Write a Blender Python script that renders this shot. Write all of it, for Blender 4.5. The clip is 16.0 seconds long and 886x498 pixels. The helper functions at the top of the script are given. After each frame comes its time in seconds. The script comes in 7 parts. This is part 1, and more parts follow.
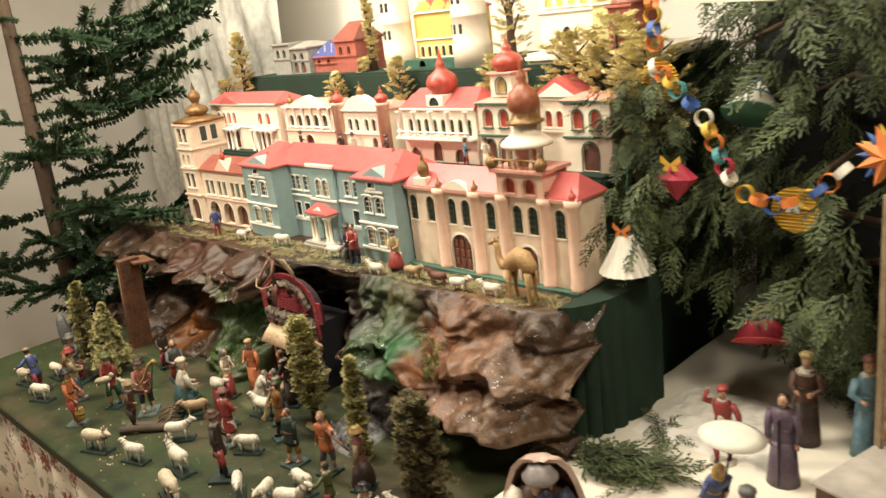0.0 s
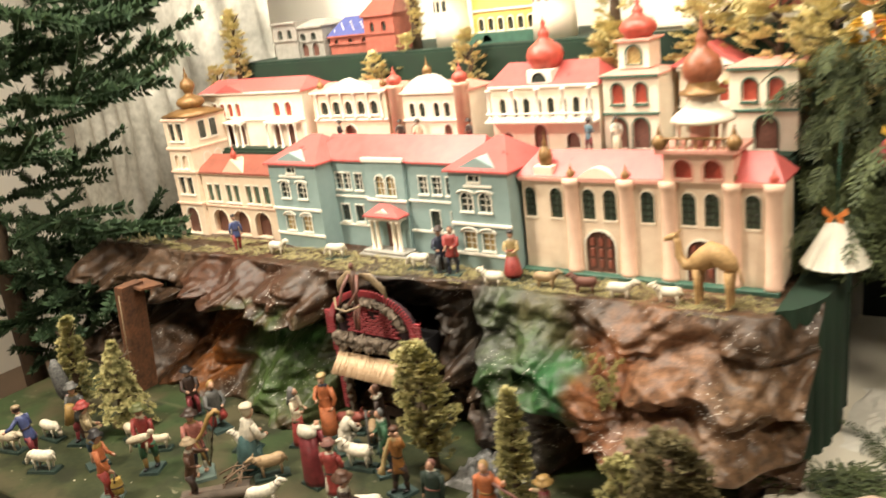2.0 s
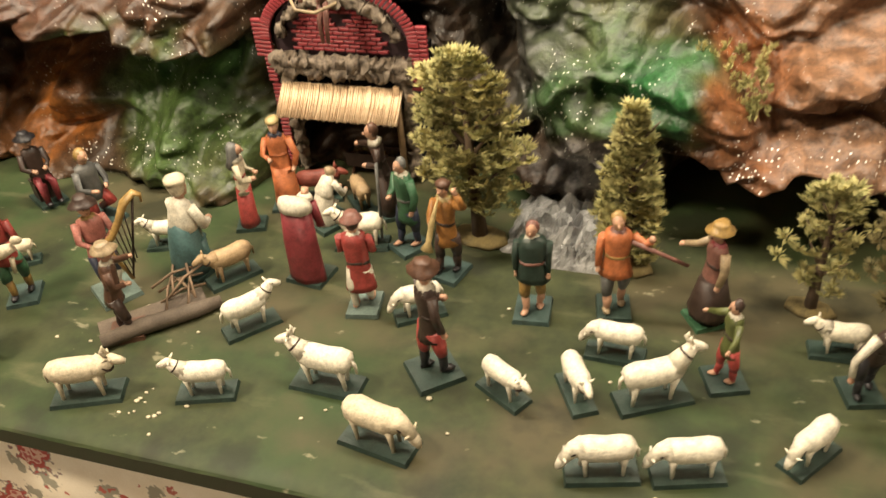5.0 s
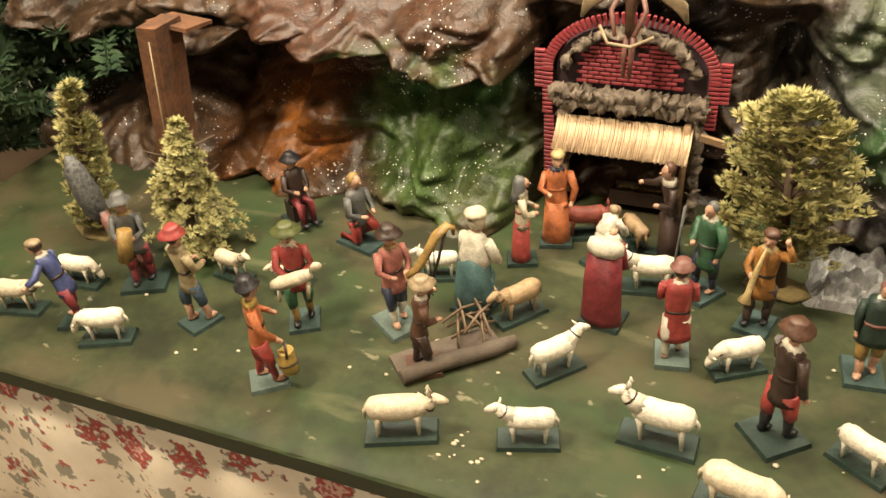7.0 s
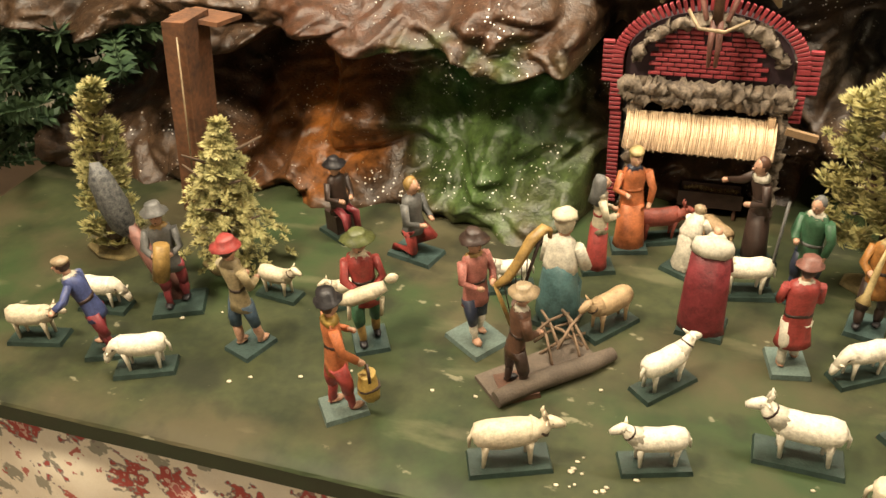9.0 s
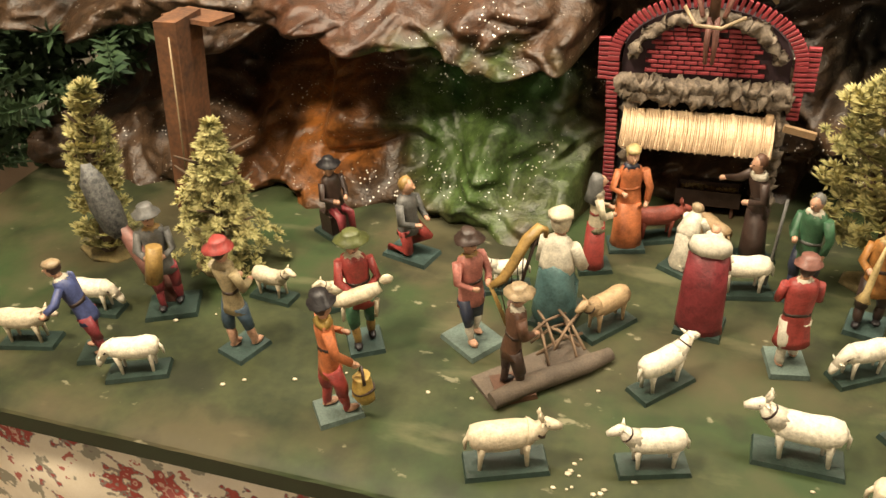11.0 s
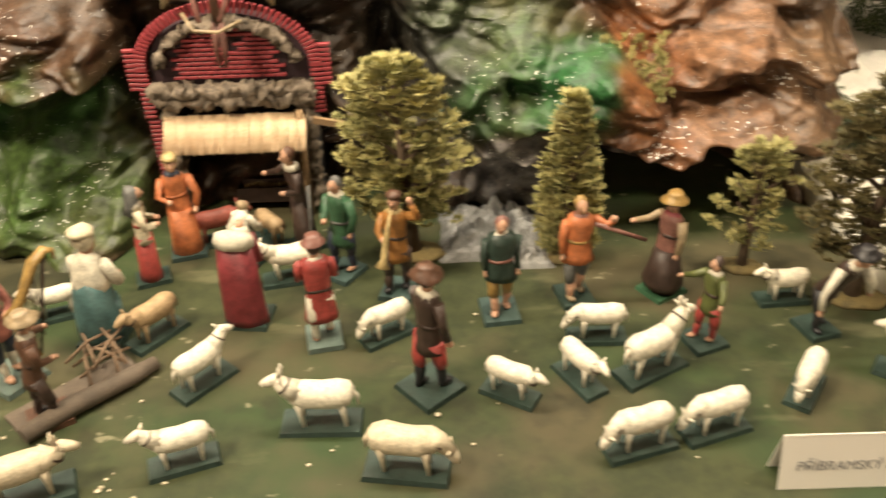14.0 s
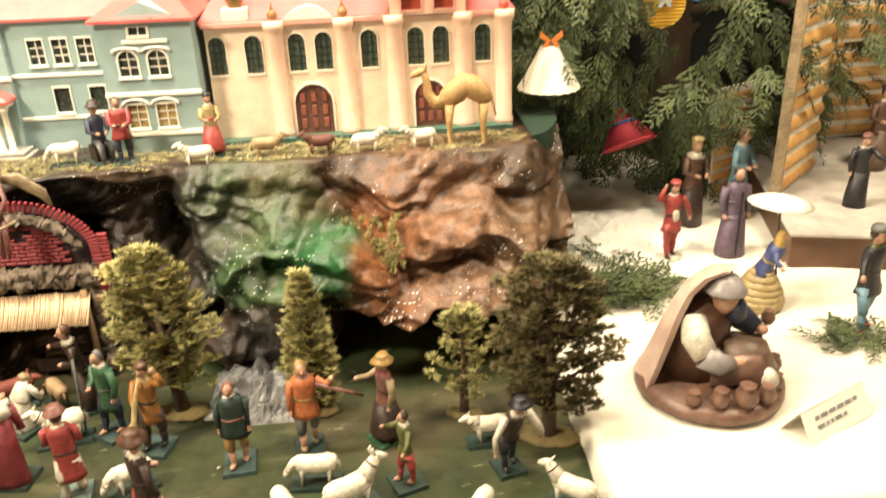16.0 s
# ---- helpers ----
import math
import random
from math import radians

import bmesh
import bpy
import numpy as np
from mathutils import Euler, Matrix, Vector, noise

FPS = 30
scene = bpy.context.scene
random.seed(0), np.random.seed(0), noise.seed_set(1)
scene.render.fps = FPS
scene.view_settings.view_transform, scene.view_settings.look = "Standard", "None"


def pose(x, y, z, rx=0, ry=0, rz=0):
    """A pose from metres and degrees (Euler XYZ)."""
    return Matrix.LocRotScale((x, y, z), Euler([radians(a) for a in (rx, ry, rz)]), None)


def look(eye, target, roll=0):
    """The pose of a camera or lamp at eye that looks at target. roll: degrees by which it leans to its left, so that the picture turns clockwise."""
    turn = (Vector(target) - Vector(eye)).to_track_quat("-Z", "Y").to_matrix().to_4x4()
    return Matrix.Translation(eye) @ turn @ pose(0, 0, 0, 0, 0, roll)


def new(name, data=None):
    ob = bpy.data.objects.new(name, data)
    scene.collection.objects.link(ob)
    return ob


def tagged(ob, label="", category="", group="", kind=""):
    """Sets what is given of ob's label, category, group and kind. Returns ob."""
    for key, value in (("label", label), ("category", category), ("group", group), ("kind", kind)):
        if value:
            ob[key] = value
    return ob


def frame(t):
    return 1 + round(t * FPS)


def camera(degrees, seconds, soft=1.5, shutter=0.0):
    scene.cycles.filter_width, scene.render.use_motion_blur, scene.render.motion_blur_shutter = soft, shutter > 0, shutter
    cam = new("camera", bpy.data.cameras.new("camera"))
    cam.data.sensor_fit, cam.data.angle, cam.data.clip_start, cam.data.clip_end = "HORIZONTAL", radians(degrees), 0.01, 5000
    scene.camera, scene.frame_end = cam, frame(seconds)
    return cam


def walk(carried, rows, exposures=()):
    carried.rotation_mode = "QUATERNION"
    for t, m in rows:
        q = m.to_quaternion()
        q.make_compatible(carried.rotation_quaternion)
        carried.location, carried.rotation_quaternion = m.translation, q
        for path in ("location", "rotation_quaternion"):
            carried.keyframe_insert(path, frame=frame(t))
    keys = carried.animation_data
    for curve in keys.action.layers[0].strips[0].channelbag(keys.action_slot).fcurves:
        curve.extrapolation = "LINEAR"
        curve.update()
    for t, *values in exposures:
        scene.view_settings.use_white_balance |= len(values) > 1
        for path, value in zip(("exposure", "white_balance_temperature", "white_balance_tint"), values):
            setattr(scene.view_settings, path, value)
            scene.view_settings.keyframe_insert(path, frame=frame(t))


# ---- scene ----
cam = camera(56.9, 16.0, 1.5, 0.5)
METRES, EYE, TILT, LEAN, TURN = 3.0, 1.677, -16.4, 6.5, 45.0
ROWS = [
    (0.0, 0.0, 0.0, 0.0, 0.0, 0.0, -0.0),
    (0.5, -0.0569, 0.0424, -0.0015, -3.04, 0.45, 0.23),
    (1.0, -0.1238, 0.0601, 0.0017, -9.26, 1.22, 3.26),
    (1.5, -0.1676, 0.0797, 0.0043, -10.35, 0.94, 2.03),
    (2.0, -0.2017, 0.1423, 0.0059, -9.36, 0.01, 3.03),
    (2.5, -0.2412, 0.2029, 0.0123, -10.22, -3.94, 4.03),
    (3.0, -0.2696, 0.2379, 0.0199, -12.01, -6.25, 3.31),
    (5.5, -0.3279, 0.4159, -0.0243, -28.97, -20.67, 6.5),
    (6.0, -0.362, 0.4287, -0.016, -22.03, -19.4, 4.71),
    (6.5, -0.3896, 0.4443, -0.0132, -21.25, -18.76, 3.59),
    (7.0, -0.4075, 0.4546, -0.0052, -22.56, -17.76, 4.35),
    (7.5, -0.4251, 0.4576, -0.0074, -25.42, -17.27, 6.12),
    (8.0, -0.4336, 0.4732, -0.0178, -29.49, -17.27, 4.81),
    (8.5, -0.4418, 0.4921, -0.0206, -29.08, -17.87, 5.18),
    (9.0, -0.4513, 0.5127, -0.0195, -26.72, -16.32, 4.66),
    (11.5, -0.4467, 0.5155, -0.0203, -27.07, -16.46, 5.2),
    (12.0, -0.4389, 0.5113, -0.0214, -28.98, -16.83, 5.65),
    (12.5, -0.4255, 0.5021, -0.0237, -32.14, -17.15, 6.63),
    (13.0, -0.4088, 0.4884, -0.0266, -36.82, -17.53, 7.32),
    (13.5, -0.3937, 0.4728, -0.0304, -41.82, -17.95, 8.25),
    (14.0, -0.3844, 0.453, -0.0333, -47.14, -18.07, 8.85),
    (14.5, -0.3777, 0.4307, -0.0369, -51.68, -18.3, 9.93),
    (15.0, -0.3666, 0.3997, -0.0345, -50.99, -16.56, 10.64),
    (15.5, -0.3545, 0.3528, -0.0245, -50.27, -13.17, 10.22),
    (16.0, -0.3459, 0.3217, -0.0202, -49.84, -9.49, 10.43),
]
EXPOSURES = [(0.0, -0.30, 6600, 10), (0.5, 0.02, 6350, 10), (1.0, 0.05, 6400, 10), (2.0, 0.02, 6600, 10), (3.0, -0.10, 6600, 10), (5.5, 0.26, 7200, 10), (14.0, 0.28, 7250, 10), (15.0, 0.38, 7250, 10), (16.0, 0.48, 7200, 10)]
walk(cam, [(t, pose(0, 0, EYE, TILT, LEAN, TURN) @ pose(METRES * x, METRES * y, METRES * z, 90 + pitch, roll, yaw))
           for t, x, y, z, yaw, pitch, roll in ROWS], EXPOSURES)

# ---- light: a dim warm room, ceiling lamps over the display and added fills ----
world = bpy.data.worlds.new("room_air")
scene.world = world
world.use_nodes = True
world.node_tree.nodes["Background"].inputs[0].default_value = (1.0, 0.86, 0.68, 1)
world.node_tree.nodes["Background"].inputs[1].default_value = 0.004


def lamp(name, eye, target, sx, sy, watts, colour):
    data = bpy.data.lights.new(name, "AREA")
    data.shape, data.size, data.size_y, data.energy, data.color = "RECTANGLE", sx, sy, watts, colour
    ob = new(name, data)
    ob.matrix_world = look(eye, target)
    return ob


WARM = (1.0, 0.88, 0.70)
lamp("ceiling_lamp_left", (-2.95, 0.20, 2.72), (-2.2, 1.3, 0.9), 0.36, 0.28, 60, WARM)
lamp("ceiling_lamp_right", (-0.05, 0.85, 2.72), (-0.7, 1.6, 1.0), 0.36, 0.28, 32, WARM)
# unseen overhead strip added to lift the town fronts above the board
lamp("town_fill_light", (-2.05, 1.22, 2.74), (-2.05, 1.75, 1.2), 2.2, 0.25, 78, (1.0, 0.92, 0.78))
# unseen fill light added low in front to brighten the hanging skirt
lamp("skirt_fill_light", (-2.4, -2.4, 1.9), (-2.3, 0.6, 0.5), 0.5, 0.5, 25, WARM)

# ---- materials ----
MATS = {}


def mat(name, col, col2=None, scale=70.0, rough=0.6, bump=0.15, metal=0.0, fine=400.0, coat=0.0, spread=0.35):
    """Painted or natural surface: two scales of colour change, roughness wear and relief."""
    if name in MATS:
        return MATS[name]
    m = bpy.data.materials.new(name)
    m.use_nodes = True
    nt = m.node_tree
    b = nt.nodes["Principled BSDF"]
    col2 = col2 or tuple(c * (1 - spread) for c in col)
    tc = nt.nodes.new("ShaderNodeTexCoord")
    n1, n2 = nt.nodes.new("ShaderNodeTexNoise"), nt.nodes.new("ShaderNodeTexNoise")
    n1.inputs["Scale"].default_value, n1.inputs["Detail"].default_value = scale, 5
    n2.inputs["Scale"].default_value, n2.inputs["Detail"].default_value = fine, 3
    for n in (n1, n2):
        nt.links.new(tc.outputs["Object"], n.inputs["Vector"])
    ramp = nt.nodes.new("ShaderNodeValToRGB")
    ramp.color_ramp.elements[0].position, ramp.color_ramp.elements[1].position = 0.36, 0.64
    ramp.color_ramp.elements[0].color, ramp.color_ramp.elements[1].color = (*col2, 1), (*col, 1)
    mixv = nt.nodes.new("ShaderNodeMath")
    mixv.operation = "MULTIPLY_ADD"
    mixv.inputs[1].default_value = 0.4
    add = nt.nodes.new("ShaderNodeMath")
    add.operation = "MULTIPLY"
    add.inputs[1].default_value = 0.62
    nt.links.new(n1.outputs["Fac"], add.inputs[0])
    nt.links.new(n2.outputs["Fac"], mixv.inputs[0])
    nt.links.new(add.outputs[0], mixv.inputs[2])
    nt.links.new(mixv.outputs[0], ramp.inputs[0])
    nt.links.new(ramp.outputs[0], b.inputs["Base Color"])
    r = nt.nodes.new("ShaderNodeMapRange")
    r.inputs["To Min"].default_value, r.inputs["To Max"].default_value = max(rough - 0.12, 0.03), min(rough + 0.12, 1)
    nt.links.new(n1.outputs["Fac"], r.inputs["Value"])
    nt.links.new(r.outputs[0], b.inputs["Roughness"])
    bp = nt.nodes.new("ShaderNodeBump")
    bp.inputs["Strength"].default_value, bp.inputs["Distance"].default_value = bump, 0.002
    nt.links.new(mixv.outputs[0], bp.inputs["Height"])
    nt.links.new(bp.outputs[0], b.inputs["Normal"])
    b.inputs["Metallic"].default_value = metal
    b.inputs["Coat Weight"].default_value = coat
    MATS[name] = m
    return m


def rock_material():
    """Crumpled painted paper rock: the paint comes from the mesh's own colour layer, with glitter flakes."""
    m = mat("painted_rock", (0.5, 0.5, 0.5), scale=45, rough=0.46, bump=0.5, fine=170)
    nt = m.node_tree
    b = nt.nodes["Principled BSDF"]
    ramp = b.inputs["Base Color"].links[0].from_node
    ramp.color_ramp.elements[0].color, ramp.color_ramp.elements[1].color = (0.38, 0.37, 0.36, 1), (1.35, 1.28, 1.16, 1)
    bp = b.inputs["Normal"].links[0].from_node
    bp.inputs["Strength"].default_value, bp.inputs["Distance"].default_value = 0.7, 0.006
    rid = nt.nodes.new("ShaderNodeTexNoise")
    rid.noise_type = "RIDGED_MULTIFRACTAL"
    rid.inputs["Scale"].default_value, rid.inputs["Detail"].default_value = 17, 5
    tc0 = nt.nodes.new("ShaderNodeTexCoord")
    nt.links.new(tc0.outputs["Object"], rid.inputs["Vector"])
    bp2 = nt.nodes.new("ShaderNodeBump")
    bp2.inputs["Strength"].default_value, bp2.inputs["Distance"].default_value = 1.0, 0.030
    nt.links.new(rid.outputs["Fac"], bp2.inputs["Height"])
    nt.links.new(bp2.outputs[0], bp.inputs["Normal"])
    att = nt.nodes.new("ShaderNodeAttribute")
    att.attribute_name = "paint"
    mul = nt.nodes.new("ShaderNodeMix")
    mul.data_type, mul.blend_type = "RGBA", "MULTIPLY"
    mul.inputs[0].default_value = 1
    nt.links.new(att.outputs["Color"], mul.inputs[6])
    nt.links.new(ramp.outputs[0], mul.inputs[7])
    vo = nt.nodes.new("ShaderNodeTexVoronoi")
    vo.inputs["Scale"].default_value = 120
    tc = nt.nodes.new("ShaderNodeTexCoord")
    nt.links.new(tc.outputs["Object"], vo.inputs["Vector"])
    big = nt.nodes.new("ShaderNodeTexNoise")
    big.inputs["Scale"].default_value = 9
    nt.links.new(tc.outputs["Object"], big.inputs["Vector"])
    size = nt.nodes.new("ShaderNodeMapRange")
    size.inputs["From Min"].default_value, size.inputs["From Max"].default_value = 0.42, 0.75
    size.inputs["To Min"].default_value, size.inputs["To Max"].default_value = 0.03, 0.24
    nt.links.new(big.outputs["Fac"], size.inputs["Value"])
    less = nt.nodes.new("ShaderNodeMath")
    less.operation = "LESS_THAN"
    nt.links.new(vo.outputs["Distance"], less.inputs[0])
    nt.links.new(size.outputs[0], less.inputs[1])
    fl = nt.nodes.new("ShaderNodeMix")
    fl.data_type = "RGBA"
    nt.links.new(less.outputs[0], fl.inputs[0])
    nt.links.new(mul.outputs[2], fl.inputs[6])
    fl.inputs[7].default_value = (0.9, 0.88, 0.82, 1)
    nt.links.new(fl.outputs[2], b.inputs["Base Color"])
    return m


def floral_material():
    """Cream cotton printed with dusky red flowers and grey-green sprays."""
    m = mat("floral_cloth", (0.84, 0.77, 0.64), (0.76, 0.68, 0.54), scale=30, rough=0.9, bump=0.1)
    nt = m.node_tree
    b = nt.nodes["Principled BSDF"]
    base = b.inputs["Base Color"].links[0].from_socket
    tc = nt.nodes.new("ShaderNodeTexCoord")
    warp = nt.nodes.new("ShaderNodeTexNoise")
    warp.inputs["Scale"].default_value = 60
    nt.links.new(tc.outputs["Object"], warp.inputs["Vector"])
    off = nt.nodes.new("ShaderNodeMix")
    off.data_type, off.blend_type = "RGBA", "LINEAR_LIGHT"
    off.inputs[0].default_value = 0.018
    nt.links.new(tc.outputs["Object"], off.inputs[6])
    nt.links.new(warp.outputs["Color"], off.inputs[7])
    out = base
    for scale, lo, hi, col in ((17, 0.36, 0.41, (0.27, 0.26, 0.20)), (9, 0.40, 0.43, (0.24, 0.19, 0.17)), (9, 0.35, 0.38, (0.42, 0.06, 0.05)), (9, 0.22, 0.25, (0.66, 0.46, 0.38)), (9, 0.13, 0.16, (0.40, 0.08, 0.08)), (24, 0.24, 0.28, (0.45, 0.09, 0.07))):
        vo = nt.nodes.new("ShaderNodeTexVoronoi")
        vo.inputs["Scale"].default_value = scale
        nt.links.new(off.outputs[2], vo.inputs["Vector"])
        pet = nt.nodes.new("ShaderNodeTexNoise")
        pet.inputs["Scale"].default_value = 65
        nt.links.new(tc.outputs["Object"], pet.inputs["Vector"])
        ma = nt.nodes.new("ShaderNodeMath")
        ma.operation = "MULTIPLY_ADD"
        ma.inputs[1].default_value = 0.75
        nt.links.new(pet.outputs["Fac"], ma.inputs[0])
        nt.links.new(vo.outputs["Distance"], ma.inputs[2])
        mr = nt.nodes.new("ShaderNodeMapRange")
        mr.inputs["From Min"].default_value, mr.inputs["From Max"].default_value = lo + 0.3, hi + 0.3
        mr.inputs["To Min"].default_value, mr.inputs["To Max"].default_value = 0.9, 0
        nt.links.new(ma.outputs[0], mr.inputs["Value"])
        mx = nt.nodes.new("ShaderNodeMix")
        mx.data_type = "RGBA"
        nt.links.new(mr.outputs[0], mx.inputs[0])
        nt.links.new(out, mx.inputs[6])
        mx.inputs[7].default_value = (*col, 1)
        out = mx.outputs[2]
    nt.links.new(out, b.inputs["Base Color"])
    return m


def board_material():
    """Old green board paint: broad brownish and green patches, pale scuffs and rubbed spots."""
    m = mat("board_green_paint", (0.046, 0.053, 0.022), (0.022, 0.029, 0.013), scale=14, rough=0.58, bump=0.4, fine=70)
    nt = m.node_tree
    b = nt.nodes["Principled BSDF"]
    b.inputs["Specular IOR Level"].default_value = 0.25
    out = b.inputs["Base Color"].links[0].from_socket
    tc = nt.nodes.new("ShaderNodeTexCoord")
    for scale, lo, hi, strength, col, stretch in ((3.0, 0.46, 0.58, 0.75, (0.030, 0.056, 0.019), 1.0), (4.6, 0.50, 0.62, 0.75, (0.074, 0.060, 0.033), 1.0), (9.0, 0.54, 0.66, 0.7, (0.016, 0.018, 0.010), 1.0),
                                                  (16.0, 0.62, 0.72, 0.40, (0.16, 0.15, 0.085), 0.35), (46.0, 0.68, 0.73, 0.55, (0.26, 0.24, 0.16), 0.6)):
        mp = nt.nodes.new("ShaderNodeMapping")
        mp.inputs["Scale"].default_value = (stretch, 1.0, 1.0)
        mp.inputs["Location"].default_value = (scale * 1.7, scale * 0.6, 0)
        nz = nt.nodes.new("ShaderNodeTexNoise")
        nz.inputs["Scale"].default_value, nz.inputs["Detail"].default_value = scale, 6
        mr = nt.nodes.new("ShaderNodeMapRange")
        mr.inputs["From Min"].default_value, mr.inputs["From Max"].default_value, mr.inputs["To Max"].default_value = lo, hi, strength
        mx = nt.nodes.new("ShaderNodeMix")
        mx.data_type = "RGBA"
        nt.links.new(tc.outputs["Object"], mp.inputs["Vector"])
        nt.links.new(mp.outputs[0], nz.inputs["Vector"])
        nt.links.new(nz.outputs["Fac"], mr.inputs["Value"])
        nt.links.new(mr.outputs[0], mx.inputs[0])
        nt.links.new(out, mx.inputs[6])
        mx.inputs[7].default_value = (*col, 1)
        out = mx.outputs[2]
    nt.links.new(out, b.inputs["Base Color"])
    return m


# ---- mesh helpers ----
def link(name, bm, mats, parent=None, label="", smooth=False):
    me = bpy.data.meshes.new(name)
    bm.normal_update()
    if smooth:
        for f in bm.faces:
            f.smooth = True
    bm.to_mesh(me)
    bm.free()
    for m in (mats if isinstance(mats, (list, tuple)) else [mats]):
        me.materials.append(m)
    ob = new(name, me)
    if parent is not None:
        ob.parent = parent
    if label:
        tagged(ob, label)
    return ob


def part(name, bm, material, parent, label="", smooth=False):
    return link(name, bm, material, parent, label, smooth)


def thing(name, m, label, category, group=""):
    ob = new(name)
    ob.empty_display_size = 0.02
    ob.matrix_world = m
    return tagged(ob, label, category, group)


def box(bm, x0, x1, y0, y1, z0, z1, mi=0, m=None):
    vs = [bm.verts.new((x, y, z)) for z in (z0, z1) for y in (y0, y1) for x in (x0, x1)]
    if m is not None:
        for v in vs:
            v.co = m @ v.co
    for q in ((0, 2, 3, 1), (4, 5, 7, 6), (0, 1, 5, 4), (2, 6, 7, 3), (0, 4, 6, 2), (1, 3, 7, 5)):
        bm.faces.new([vs[i] for i in q]).material_index = mi
    return vs


def tube(bm, pts, radii, seg=8, mi=0, squash=1.0, caps=True):
    """A swept round body through the points; squash flattens it along its second axis."""
    pts = [Vector(p) for p in pts]
    rings = []
    last = None
    for i, p in enumerate(pts):
        d = (pts[min(i + 1, len(pts) - 1)] - pts[max(i - 1, 0)]).normalized()
        side = d.cross(Vector((0, 1, 0)) if abs(d.y) < 0.9 else Vector((1, 0, 0))).normalized()
        if last is not None and side.dot(last) < 0:
            side = -side
        last = side
        up = side.cross(d)
        r = radii[i] if isinstance(radii, (list, tuple)) else radii
        rings.append([bm.verts.new(p + r * (math.cos(a) * side + squash * math.sin(a) * up))
                      for a in (2 * math.pi * k / seg for k in range(seg))])
    for a, b in zip(rings, rings[1:]):
        for k in range(seg):
            f = bm.faces.new((a[k], a[(k + 1) % seg], b[(k + 1) % seg], b[k]))
            f.material_index, f.smooth = mi, True
    if caps:
        for ring, flip in ((rings[0], True), (rings[-1], False)):
            f = bm.faces.new(ring[::-1] if flip else ring)
            f.material_index = mi
    return rings


def lathe(bm, profile, seg=12, mi=0, at=(0, 0, 0), sx=1.0, sy=1.0):
    """Turned body: profile of (radius, z)."""
    ax, ay, az = at
    rings = []
    for r, z in profile:
        if r < 1e-5:
            rings.append([bm.verts.new((ax, ay, az + z))])
        else:
            rings.append([bm.verts.new((ax + sx * r * math.cos(2 * math.pi * k / seg), ay + sy * r * math.sin(2 * math.pi * k / seg), az + z)) for k in range(seg)])
    for a, b in zip(rings, rings[1:]):
        for k in range(seg):
            q = [a[k % len(a)], a[(k + 1) % len(a)], b[(k + 1) % len(b)], b[k % len(b)]]
            q = list(dict.fromkeys(q))
            if len(q) > 2:
                f = bm.faces.new(q)
                f.material_index, f.smooth = mi, True
    for ring, flip in ((rings[0], True), (rings[-1], False)):
        if len(ring) > 2:
            bm.faces.new(ring[::-1] if flip else ring).material_index = mi


def ball(bm, c, rx, ry, rz, mi=0, seg=10, rings=6):
    lathe(bm, [(math.sin(math.pi * i / rings) if 0 < i < rings else 0, -rz * math.cos(math.pi * i / rings)) for i in range(rings + 1)], seg, mi, c, rx, ry)


def opening_wall(bm, w, h, holes, depth=0.006, mi=0, x0=0.0, z0=0.0, y=0.0):
    """A front wall with real openings: holes (x0, x1, z0, z1, arched). Each has reveals of the given depth."""
    xs = sorted({x0, x0 + w, *[v for q in holes for v in q[:2]]})
    zs = sorted({z0, z0 + h, *[v for q in holes for v in q[2:4]]})
    grid = {(i, j): bm.verts.new((a, y, b)) for i, a in enumerate(xs) for j, b in enumerate(zs)}
    for i in range(len(xs) - 1):
        for j in range(len(zs) - 1):
            cx, cz = (xs[i] + xs[i + 1]) / 2, (zs[j] + zs[j + 1]) / 2
            if not any(a < cx < b and c < cz < d for a, b, c, d, *_ in holes):
                bm.faces.new((grid[i, j], grid[i + 1, j], grid[i + 1, j + 1], grid[i, j + 1])).material_index = mi
    for a, b, c, d, *arch in holes:
        outline = [(a, c), (b, c)]
        if arch and arch[0]:
            r = (b - a) / 2
            rise = min(r, d - c)
            arc = [((a + b) / 2 + r * math.cos(t), d - rise + rise * math.sin(t)) for t in (math.pi * k / 8 for k in range(9))]
            outline += arc
            for pts, corner in ((arc[:5], (b, d)), (arc[4:], (a, d))):
                fan = [bm.verts.new((p, y, q)) for p, q in pts]
                top = bm.verts.new((corner[0], y, corner[1]))
                for u, v in zip(fan, fan[1:]):
                    if (u.co - top.co).length > 1e-6 and (v.co - top.co).length > 1e-6:
                        bm.faces.new((u, top, v)).material_index = mi
        else:
            outline += [(b, d), (a, d)]
        fr = [bm.verts.new((p, y, q)) for p, q in outline]
        bk = [bm.verts.new((p, y + depth, q)) for p, q in outline]
        for k in range(len(fr)):
            n = (k + 1) % len(fr)
            bm.faces.new((fr[k], bk[k], bk[n], fr[n])).material_index = mi

# ---- large structure ----
BOARD, LEDGE, TERRACE, CASTLE, CLOTH = 0.62, 0.985, 1.245, 1.495, 0.665
plaster = mat("wall_plaster", (0.80, 0.76, 0.68), (0.74, 0.70, 0.62), scale=4, rough=0.85, bump=0.1)
lino = mat("floor_lino", (0.22, 0.15, 0.10), (0.16, 0.11, 0.07), scale=6, rough=0.55)
board_paint = board_material()
board_edge = mat("board_edge_paint", (0.03, 0.045, 0.022), scale=40, rough=0.6)
# for the unseen walls and ceiling: kept dark to lower the room's bounced light
low_bounce_paint = mat("low_bounce_beige", (0.36, 0.31, 0.25), (0.31, 0.26, 0.21), scale=4, rough=0.85, bump=0.1)
rock = rock_material()
